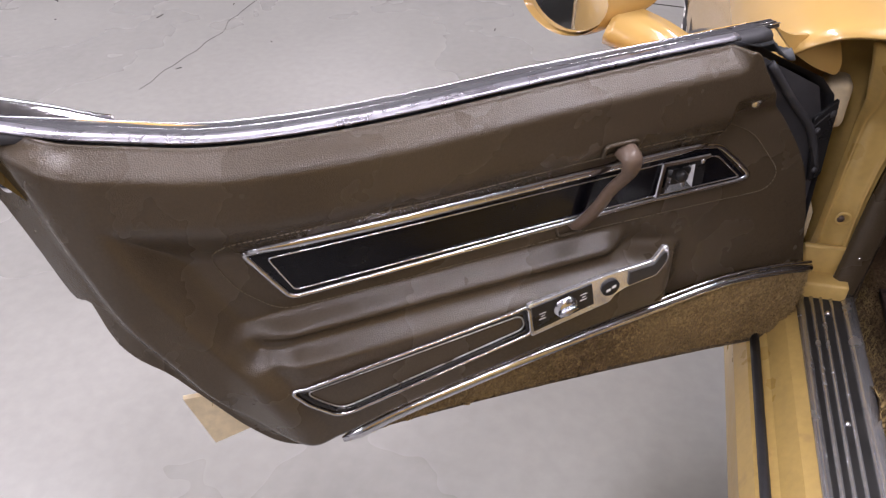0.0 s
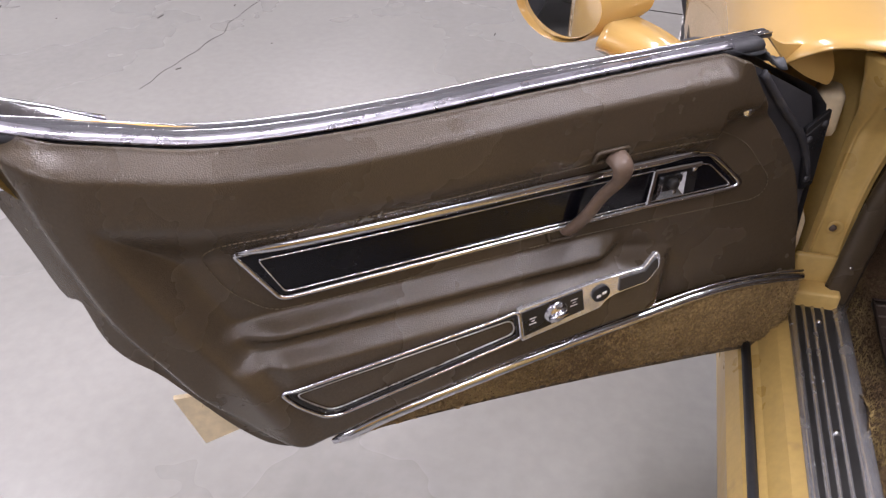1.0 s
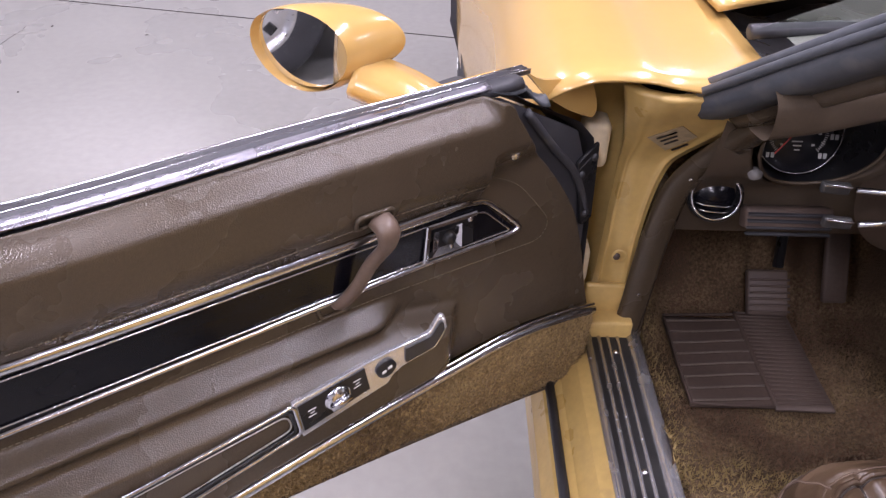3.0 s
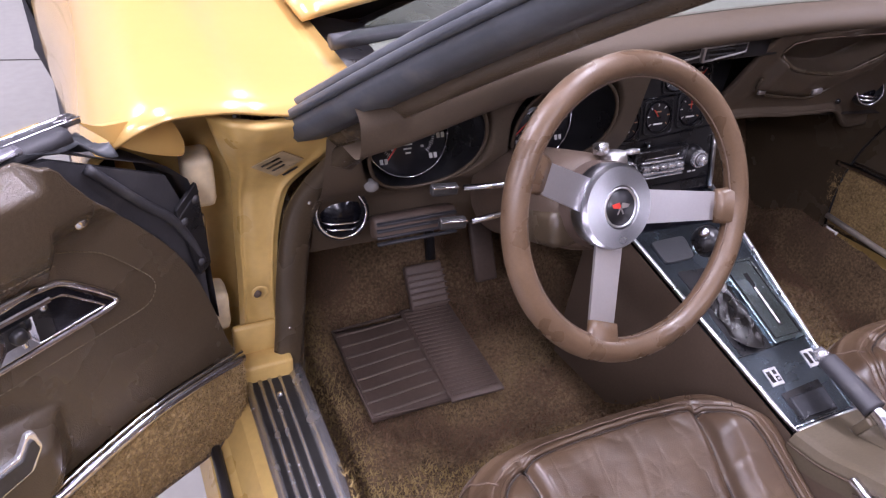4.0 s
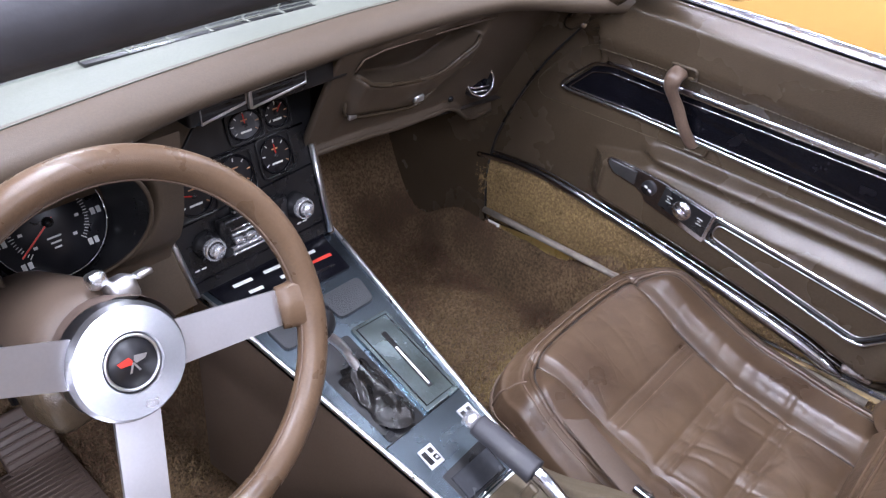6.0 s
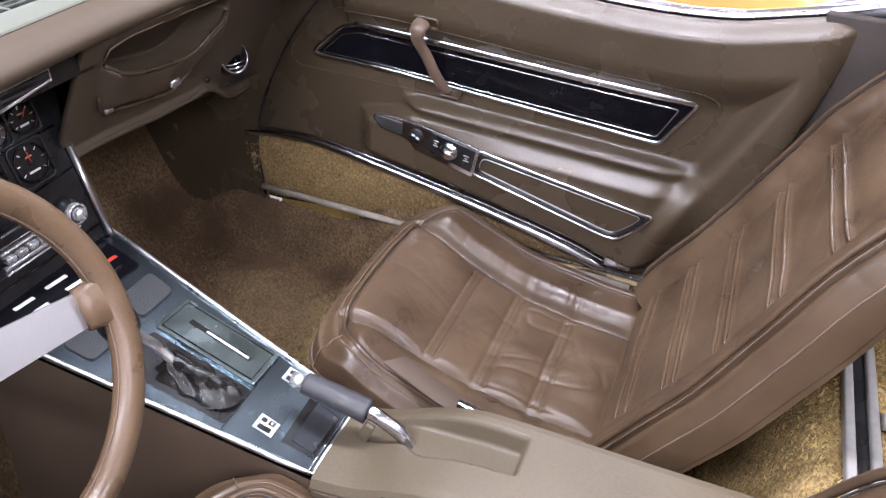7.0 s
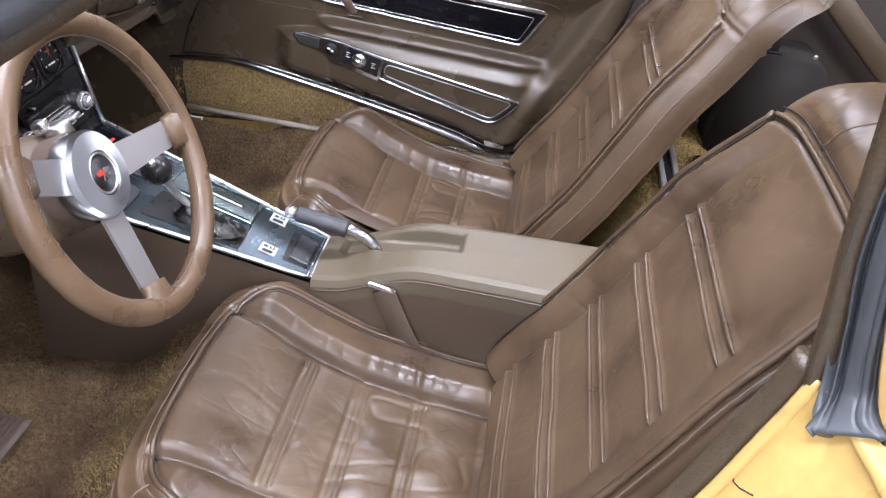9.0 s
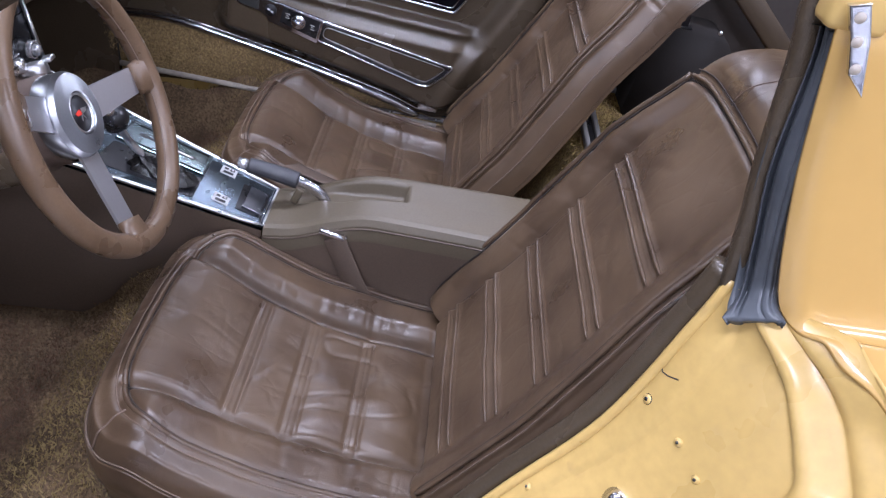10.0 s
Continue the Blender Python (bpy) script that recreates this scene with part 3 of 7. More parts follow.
mesh_part("kick_panel", prism([(p.y, p.z) for p in pseam] + [(0.350, 0.25), (0.72, 0.25), (0.72, 0.87)], 0.0, -0.014, lambda a, b, d: (0.645 - d, a, b)), VINYL, body, "brown vinyl passenger kick panel", smooth=False)
mesh_part("door_seam_seal", tube([(0.646, p.y - 0.001, p.z) for p in pseam], 0.0024, 7), BLACK, body)
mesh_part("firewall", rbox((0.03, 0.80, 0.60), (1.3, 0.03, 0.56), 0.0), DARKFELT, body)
mesh_part("floor_underside", rbox((0.03, -0.30, 0.17), (1.35, 2.2, 0.02), 0.0), RUBBER, body)
mesh_part("rear_side_trim", rbox((-0.530, -1.07, 0.58), (0.02, 0.52, 0.68), 0.004), VINYL, body, "brown rear side trim")
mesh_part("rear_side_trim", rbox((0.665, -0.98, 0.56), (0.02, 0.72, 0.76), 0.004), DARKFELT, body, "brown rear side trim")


def rear_deck(u, v):
    """Carpet that climbs from the floor behind the seats on to the storage lids."""
    x = -0.60 + 1.27 * u
    y = -0.585 - 0.70 * v
    z = 0.30 + 0.295 * sm(-0.60, -0.735, y) + wob(u * 3, v * 3, 1, 7, 0.012)
    return (x, y, z)


# pale ground colour offsets the shade between the tufts
mesh_part("rear_shelf", patch(rear_deck, 80, 50), DOORCARPET, body, "tan carpeted storage shelf")
tagged(mesh_part("rear_carpet_pile", tufts(rear_deck, 42000, 0.005, 0.0016, 8, lambda p: p.x > -0.1 and p.y > -1.0), LITREARYARN), "tan cut-pile yarn behind the seats", "carpet pile", "", "stuff")
mesh_part("storage_lid_frame", rbox((0.03, -0.748, 0.612), (1.1, 0.012, 0.014), 0.003), TILEGREY, body, "grey storage lid frame")
mesh_part("storage_lid_frame", rbox((0.03, -0.775, 0.612), (1.1, 0.012, 0.014), 0.003), TILEGREY, body, "grey storage lid frame")
mesh_part("lid_slot", rbox((0.03, -0.7615, 0.606), (1.1, 0.016, 0.014), 0.002), BLACK, body)
for x in (-0.16, 0.24, 0.60):
    mesh_part("storage_lid_frame", rbox((x, -0.93, 0.610), (0.022, 0.29, 0.012), 0.003), TILEGREY, body, "grey storage lid frame")
mesh_part("storage_latch", moved(lathe([(0.0, 0.006), (0.010, 0.006), (0.012, 0.004), (0.020, 0.004), (0.022, 0.0)], 20), pose(0.42, -0.84, 0.604)), CHROME, body, "round chrome storage latch")
def retractor(a, b, d):
    """Moulded cover over the belt reel: a front that leans back under a shallow ledge."""
    return (0.50 + 0.04 * sm(0.62, 0.80, b) + d, a, b)


mesh_part("retractor_cover", prism(arc_poly([(-0.845, 0.590), (-0.870, 0.765), (-0.905, 0.800), (-1.040, 0.800), (-1.075, 0.700), (-1.070, 0.590)], 0.03), 0.0, 0.15, retractor, 0.008), REELCOVER, body, "dark brown moulded belt reel cover")
mesh_part("rear_pillar_trim", sweep([(0.60, -0.84, 1.06), (0.60, -1.065, 0.875), (0.60, -1.36, 0.645)], box_section(0.050, 0.022, 0.3), up=(1, 0, 0)), DASHV, body, "grey-brown rear window pillar trim")
mesh_part("retractor_slot", rbox((0.552, -0.925, 0.8025), (0.012, 0.050, 0.005), 0.001), BLACK, body)
mesh_part("retractor_strap", sweep([(0.553, -0.922, 0.80), (0.556, -0.912, 0.93), (0.566, -0.89, 1.14)], box_section(0.040, 0.002, 0.3), up=(1, 0, 0)), BELT, body, "dark belt strap that rises from its reel")
for y, z in ((-1.01, 0.81), (-1.02, 0.71)):
    mesh_part("cover_screw", moved(lathe([(0, 0.002), (0.0035, 0.0018), (0.005, 0.0)], 10), pose(retractor(y, z, 0)[0] - 0.001, y, z, 0, -90, 0)), ALU, body)
mesh_part("rear_floor", rbox((0.03, -1.62, 0.585), (1.28, 0.70, 0.02), 0.0), CARPET, body, "tan carpeted luggage floor")
mesh_part("rear_bulkhead", rbox((0.03, -1.96, 0.62), (1.3, 0.03, 0.5), 0.0), DARKFELT, body)

# rear quarter and lock pillar, driver's side
def lock_pillar(u, v):
    """From the cabin's edge (u 0) out to the body side (u 1); v from sill (0) to the belt line (1)."""
    yi = curve_at([(0, -0.49), (0.2, -0.572), (0.5, -0.657), (0.8, -0.698), (1, -0.710)], v)
    zi = curve_at([(0, 0.40), (0.2, 0.56), (0.5, 0.72), (0.8, 0.87), (1, 0.925)], v)
    yo = curve_at([(0, -0.66), (0.3, -0.735), (0.6, -0.80), (0.85, -0.815), (1, -0.79)], v)
    zo = curve_at([(0, 0.36), (0.3, 0.56), (0.6, 0.79), (0.85, 0.905), (1, 0.936)], v)
    xo = curve_at([(0, -0.79), (0.3, -0.825), (0.6, -0.84), (0.85, -0.74), (1, -0.62)], v)
    xi = -0.545 - 0.010 * (1 - v)
    x = xi + (xo - xi) * u
    k = sm(0.05, 1.0, u)
    y = yi + (yo - yi) * k - 0.030 * math.sin(math.pi * u) * (0.4 + v) * sm(1.0, 0.8, v) 
    z = zi + (zo - zi) * k
    mid = curve_at([(0.688, 0.517), (0.75, 0.45), (0.825, 0.367), (0.875, 0.333), (0.962, 0.317)], v)
    ridge = math.exp(-((u - mid) / 0.030) ** 2) * sm(0.45, 0.65, v) - 0.8 * math.exp(-((u - mid - 0.085) / 0.045) ** 2) * sm(0.5, 0.7, v) * sm(1.0, 0.93, v)
    seam = curve_at([(0.0, 0.05), (0.288, 0.067), (0.5, 0.10), (0.65, 0.117), (1.0, 0.117)], v)
    y += 0.011 * ridge + 0.0050 * sm(seam + 0.006, seam - 0.003, u)
    return (x, y + wob(x, z, 6, 9, 0.0016), z)


o = mesh_part("lock_pillar", patch(lock_pillar, 110, 70), JAMB, body, "pale yellow painted lock pillar with small bolts", flip=True)
solid(o, 0.004)
edge = [lock_pillar(0, i / 30) for i in range(31)]
mesh_part("lock_pillar_lip", tube([(p[0], p[1] + 0.004, p[2] + 0.003) for p in edge], 0.006, 8), JAMB, body)
mesh_part("quarter_windlace", tube([(p[0] + 0.020, p[1] + 0.006, p[2] + 0.004) for p in edge], 0.013, 10), VINYL, body, "brown vinyl windlace")


def pillar_at(u, v):
    """A place on the lock pillar whose z axis stands off the sheet."""
    p, a, b = (Vector(lock_pillar(*q)) for q in ((u, v), (u + 0.01, v), (u, v + 0.01)))
    n = (a - p).cross(b - p).normalized()
    if n.y + n.z < 0:
        n = -n
    return Matrix.Translation(p + n * 0.0042) @ n.to_track_quat("Z", "Y").to_matrix().to_4x4()


for u, v, r in ((0.05, 0.612, 0.75), (0.2, 0.60, 0.62), (0.3, 0.575, 0.62), (0.05, 0.288, 0.6)):
    q = pillar_at(u, v)
    mesh_part("screw_hole", moved(lathe([(0.0, 0.0034), (0.0026 * r, 0.0032), (0.0032 * r, 0.001)], 10), q), BLACK, body)
    mesh_part("pillar_screw", moved(lathe([(0, 0.0026), (0.0052 * r, 0.0022), (0.0074 * r, 0.0006), (0.0074 * r, -0.002)], 12), q), JAMB, body)
crackline = [pillar_at(u, v).translation for u, v in ((0.0, 0.683), (0.02, 0.672), (0.045, 0.676), (0.085, 0.690))]
mesh_part("paint_crack", tube(crackline, 0.0008, 5), DARKFELT, body)
mesh_part("screw_ring", moved(lathe([(0.0048, 0.0006), (0.0054, 0.0009), (0.0058, 0.0)], 14), pillar_at(0.05, 0.612)), BLACK, body)
strk = Vector(lock_pillar(0.24, 0.437))
mesh_part("door_striker", join(moved(lathe([(0.0, 0.030), (0.012, 0.028), (0.012, 0.006), (0.022, 0.004), (0.022, -0.01)], 16), Matrix.Translation(strk + Vector((0, -0.008, -0.012))) @ pose(0, 0, 0, -55, 0, 0))), CHROME, body, "steel door striker")


QEDGE = [(-0.79, -0.665, 0.36), (-0.825, -0.735, 0.55), (-0.842, -0.795, 0.76), (-0.82, -0.826, 0.84), (-0.74, -0.826, 0.868), (-0.664, -0.806, 0.905), (-0.630, -0.780, 0.917), (-0.610, -0.768, 0.928), (-0.596, -0.750, 0.926), (-0.586, -0.722, 0.950), (-0.576, -0.693, 1.04), (-0.572, -0.674, 1.12), (-0.568, -0.664, 1.17), (-0.54, -0.668, 1.215)]
QLINE = smooth_path(QEDGE, 6)


def quarter(u, v):
    """Outer body side behind the door, with the sail panel above its shoulder."""
    p = QLINE[min(len(QLINE) - 1, int(round(v * (len(QLINE) - 1))))]
    y = p.y + 0.008 * sm(0.30, 0.45, v) * sm(0.72, 0.60, v) - 1.25 * u
    x = p.x - 0.08 * math.exp(-((y + 1.5) / 0.4) ** 2) * sm(0.70, 0.40, v) + 0.10 * u * sm(0.6, 0.8, v)
    z = p.z - 0.22 * u * u * sm(0.6, 1.0, v) + 0.05 * math.exp(-((y + 1.4) / 0.5) ** 2) * math.exp(-((v - 0.4) / 0.15) ** 2)
    return (x, y, z)


o = mesh_part("rear_quarter", patch(quarter, 40, len(QLINE)), YELLOW, body, "glossy yellow rear quarter panel")
solid(o, 0.004)
o = mesh_part("rear_quarter", ([(0.08 - p[0], p[1], p[2]) for p in patch(quarter, 40, len(QLINE))[0]], patch(quarter, 40, len(QLINE))[1]), YELLOW, body, flip=True)
solid(o, 0.004)
# side window seal on the rear roof pillar
SEAL_IN = [(0.0, -0.580, -0.689, 0.909), (0.12, -0.562, -0.702, 0.925), (0.33, -0.550, -0.696, 0.972), (0.60, -0.548, -0.678, 1.043), (0.94, -0.544, -0.668, 1.138), (1.0, -0.543, -0.664, 1.158)]
SEAL_OUT = [(0.0, -0.600, -0.731, 0.932), (0.07, -0.588, -0.722, 0.936), (0.14, -0.572, -0.723, 0.948), (0.33, -0.571, -0.709, 0.990), (0.60, -0.570, -0.693, 1.058), (0.94, -0.568, -0.675, 1.147), (1.0, -0.567, -0.671, 1.162)]
SEAL_RELIEF = [(0.0, -0.010), (0.03, 0.0), (0.07, 0.003), (0.13, 0.003), (0.17, -0.005), (0.24, -0.005), (0.28, 0.001), (0.40, 0.003), (0.62, 0.003), (0.70, 0.0015), (0.74, 0.003), (0.88, 0.002), (0.92, -0.002), (0.97, -0.003), (1.0, -0.012)]


def seal_sheet(u, v):
    a = [curve_at([(p[0], p[k]) for p in SEAL_IN], v) for k in (1, 2, 3)]
    b = [curve_at([(p[0], p[k]) for p in SEAL_OUT], v) for k in (1, 2, 3)]
    d = curve_at(SEAL_RELIEF, u) * sm(-0.02, 0.10, v) - 0.001
    q = Vector(a).lerp(Vector(b), u) + Vector((-0.82, 0.57, 0.0)) * d
    return q + Vector((wob(q.x, q.z, 4, 30, 0.0008), 0, 0))


o = mesh_part("b_pillar_seal", patch(seal_sheet, 60, 60), PILLARGREY, body, "ridged grey rubber side window seal")
solid(o, 0.010, -1.0)
ptrim = smooth_path([(-0.536, -0.704, 0.896), (-0.536, -0.696, 0.940), (-0.534, -0.688, 0.99), (-0.532, -0.679, 1.035), (-0.530, -0.664, 1.130), (-0.528, -0.656, 1.165), (-0.526, -0.655, 1.20)], 5)
mesh_part("b_pillar_trim", sweep([(p.x - 0.002, p.y - 0.006, p.z) for p in ptrim], box_section(0.020, 0.028, 0.4), up=(-0.6, 0.8, 0.0)), VINYL, body, "brown vinyl pillar trim")
mesh_part("roof_corner", rbox((-0.556, -0.676, 1.188), (0.030, 0.044, 0.050), 0.006, pose(0, 0, 0)), JAMB, body, "scuffed yellow roof corner")
mesh_part("roof_hoop", sweep(smooth_path([(-0.535, -0.715, 1.195), (-0.2, -0.79, 1.205), (0.04, -0.80, 1.21), (0.28, -0.79, 1.205), (0.56, -0.715, 1.195)], 6), box_section(0.07, 0.03, 0.3)), YELLOW, body, "yellow roof hoop behind the seats")
mesh_part("roof_hoop_lining", sweep(smooth_path([(-0.47, -0.77, 1.172), (0.04, -0.81, 1.184), (0.55, -0.77, 1.172)], 6), box_section(0.06, 0.015, 0.3)), VINYL, body)
mesh_part("roof_latch_plate", prism([(-0.658, 1.184), (-0.672, 1.188), (-0.682, 1.166), (-0.694, 1.128), (-0.678, 1.141), (-0.668, 1.165)], 0.0, 0.005, lambda a, c, d: (-0.580 - d + 0.15 * (c - 1.16), a, c), 0.0015), CHROME, body, "chrome roof panel latch plate", smooth=False)
for y, z in ((-0.680, 1.146), (-0.673, 1.163), (-0.668, 1.178)):
    mesh_part("latch_screw", moved(lathe([(0.0, 0.0015), (0.003, 0.0012), (0.0042, 0.0)], 10), pose(-0.5852 + 0.15 * (z - 1.16), y, z, 0, -90, 0)), SILLEDGE, body)


def car_wheel(m):
    """Rear wheel: slotted alloy rim and a tyre with raised white lettering bars."""
    th = empty("car_wheel", m)
    th.parent = body
    mesh_part("tyre", lathe([(0.205, -0.10), (0.235, -0.112), (0.30, -0.115), (0.325, -0.10), (0.335, -0.07), (0.337, 0.0), (0.335, 0.07), (0.325, 0.10), (0.30, 0.115), (0.235, 0.112), (0.205, 0.10)], 64), RUBBER, th, "black tyre with white lettering")
    mesh_part("alloy_rim", lathe([(0.21, 0.098), (0.205, 0.105), (0.190, 0.10), (0.182, 0.075), (0.170, 0.070), (0.11, 0.082), (0.075, 0.085), (0.060, 0.092), (0.0, 0.095)], 48), ALU, th, "slotted silver alloy rim")
    for k in range(8):
        a = 2 * math.pi * k / 8
        mesh_part("rim_slot", moved(rbox((0.135, 0, 0.080), (0.045, 0.045, 0.012), 0.008), pose(0, 0, 0, 0, 0, math.degrees(a))), BLACK, th)
    for k in range(11):
        a = radians(20 + 14 * k)
        w = 0.022 if k % 3 else 0.012
        for dx in (-0.010, 0.010):
            mesh_part("letter_bar", moved(rbox((0.268, dx, 0.1155), (0.036, 0.006, 0.004), 0.001), pose(0, 0, 0, 0, 0, math.degrees(a))), WHITE, th, smooth=False)
        mesh_part("letter_bar", moved(rbox((0.268 + (0.015 if k % 2 else 0.0), 0, 0.1155), (0.006, w, 0.004), 0.001), pose(0, 0, 0, 0, 0, math.degrees(a))), WHITE, th, smooth=False)
    return tagged(th, "slotted alloy wheel with white-lettered black tyre")


rear_wheel = car_wheel(pose(-0.78, -1.62, 0.337, 0, -90, 0))
copy_thing(rear_wheel, pose(0.86, -1.62, 0.337, 0, 90, 0))
copy_thing(rear_wheel, pose(-0.80, 1.30, 0.337, 0, -90, 0))
copy_thing(rear_wheel, pose(0.88, 1.30, 0.337, 0, 90, 0))


def parked_car(m, paint, label):
    """A plain car that stands further back in the garage."""
    car = empty("parked_car", m)

    def shell(u, v):
        y = -2.15 + 4.3 * v
        h = curve_at([(-2.15, 0.62), (-1.9, 0.78), (-1.2, 0.90), (-0.7, 1.22), (0.2, 1.26), (0.8, 0.95), (1.7, 0.82), (2.0, 0.70), (2.15, 0.55)], y)
        w = 0.86 * (1 - 0.12 * abs(y / 2.15) ** 3)
        a = math.pi * u
        x = w * math.copysign(abs(math.cos(a)) ** 0.45, math.cos(a)) * (1 - 0.22 * sm(0.9, 1.25, 0.25 + (h - 0.25) * math.sin(a)))
        return (x, y, 0.25 + (h - 0.25) * math.sin(a) ** 0.6)

    mesh_part("body_shell", patch(shell, 40, 60), paint, car)
    mesh_part("underside", rbox((0, 0, 0.27), (1.5, 4.0, 0.04), 0.01), RUBBER, car)
    for x, s in ((-0.80, -1), (0.80, 1)):
        for y in (-1.28, 1.28):
            w = copy_thing(rear_wheel, pose(0, 0, 0))
            w.parent = car
            w.matrix_basis = pose(x, y, 0.337, 0, 90 * s, 0)
    return tagged(car, label, "car")


parked_car(pose(-3.43, -2.20, 0, 0, 0, 23), DARKPAINT, "dark parked car with slotted alloy wheels")
parked_car(pose(2.35, 0.5, 0, 0, 0, 4), YELLOW, "pale yellow parked car in bright light")
for jx, jy, jl, ja in ((-1.9, 2.86, 6.0, -10.5),):
    tagged(mesh_part("floor_joint", moved(rbox((0, 0, 0.0012), (jl, 0.006, 0.002), 0), pose(jx, jy, 0, 0, 0, ja)), DARKFELT), "thin dark joint in the concrete floor", "floor joint", "", "structure")
for i in range(26):
    q = (random.uniform(-4.2, -1.2), random.uniform(-0.6, 3.2))
    tagged(mesh_part("floor_mark", moved(rbox((0, 0, 0.001), (random.uniform(0.006, 0.05), random.uniform(0.003, 0.008), 0.0016), 0), pose(*q, 0, 0, 0, random.uniform(0, 180))), DARKFELT), "small dark scuff mark on the concrete", "scuff mark", "floor scuffs")
crack = smooth_path([(-2.91, 1.46, 0), (-2.90, 1.74, 0), (-2.875, 2.01, 0), (-2.90, 2.25, 0), (-2.885, 2.68, 0)], 6)
tagged(mesh_part("floor_crack", tube([(p.x + wob(p.x, p.y, 3, 9, 0.02), p.y + wob(p.x, p.y, 7, 9, 0.02), 0.0006) for p in crack], 0.0009, 5), DARKFELT), "hairline crack in the concrete floor", "floor crack", "", "structure")


# ---- doors ----
HX, HY, OPEN = 0.8070, 0.3504, 55.32
TOP = [(-0.76, 0.975), (-0.68, 0.957), (-0.58, 0.930), (-0.51, 0.912), (-0.42, 0.902), (-0.30, 0.899), (-0.10, 0.904), (0.132, 0.907), (0.147, 0.902), (0.157, 0.884), (0.189, 0.838), (0.243, 0.777), (0.300, 0.692), (0.331, 0.606), (0.350, 0.53), (0.362, 0.492)]
BOT = [(-0.750, 0.940), (-0.728, 0.865), (-0.703, 0.790), (-0.686, 0.742), (-0.664, 0.738), (-0.659, 0.690), (-0.612, 0.622), (-0.575, 0.548), (-0.545, 0.496), (-0.508, 0.444), (-0.46, 0.418), (-0.418, 0.420), (-0.349, 0.439), (-0.218, 0.462), (-0.085, 0.482), (0.054, 0.499), (0.197, 0.512), (0.300, 0.503), (0.362, 0.490)]
TRIMLOW = [(-0.418, 0.411), (-0.333, 0.412), (-0.173, 0.402), (0.02, 0.383), (0.20, 0.360), (0.32, 0.345), (0.36, 0.358), (0.378, 0.40), (0.372, 0.45), (0.362, 0.488)]


def panel_x(y, z):
    """Depth of the trim panel's face, from the car's middle."""
    d = curve_at(TOP, y) - z if y < 0.13 else 0.2
    x = 0.664
    roll = sm(0.155, 0.075, d) if y < 0.13 else sm(0.795, 0.85, z)
    bulge = curve_at([(0.45, -0.455), (0.582, -0.500), (0.663, -0.538), (0.761, -0.578), (0.838, -0.602)], z)
    rear = sm(bulge + 0.030, bulge - 0.022, y) * (0.30 + 0.70 * sm(0.46, 0.60, z))
    x -= 0.034 * max(roll, rear)
    x += 0.030 * sm(0.03, 0.0, d) ** 1.5
    flange = curve_at([(0.42, -0.47), (0.50, -0.525), (0.58, -0.570), (0.65, -0.600), (0.731, -0.634), (0.832, -0.661), (0.885, -0.674), (0.93, -0.69)], z)
    x += 0.024 * sm(flange + 0.004, flange - 0.016, y) * sm(0.95, 0.915, z) * sm(0.47, 0.58, z) + 0.10 * sm(-0.62, -0.75, y) ** 1.3
    yf = -0.005 + 0.085 * sm(0.64, 0.61, z)
    b = curve_at(BOT, y)
    reach = sm(b + 0.010, b + 0.055, z) * sm(yf + 0.03, yf - 0.03, y) * sm(-0.555, -0.455, y)
    x -= reach * (0.030 * sm(0.670, 0.648, z) + 0.020 * sm(0.630, 0.612, z) - 0.006 * math.exp(-((z - 0.637) / 0.010) ** 2))
    return x


def dense(poly, step=0.012):
    """More points along an outline, so that it follows a moulded face."""
    out = []
    for i, p in enumerate(poly):
        a, b = Vector(p), Vector(poly[(i + 1) % len(poly)])
        n = max(1, int((b - a).length / step))
        out += [tuple(a.lerp(b, k / n)) for k in range(n)]
    return out


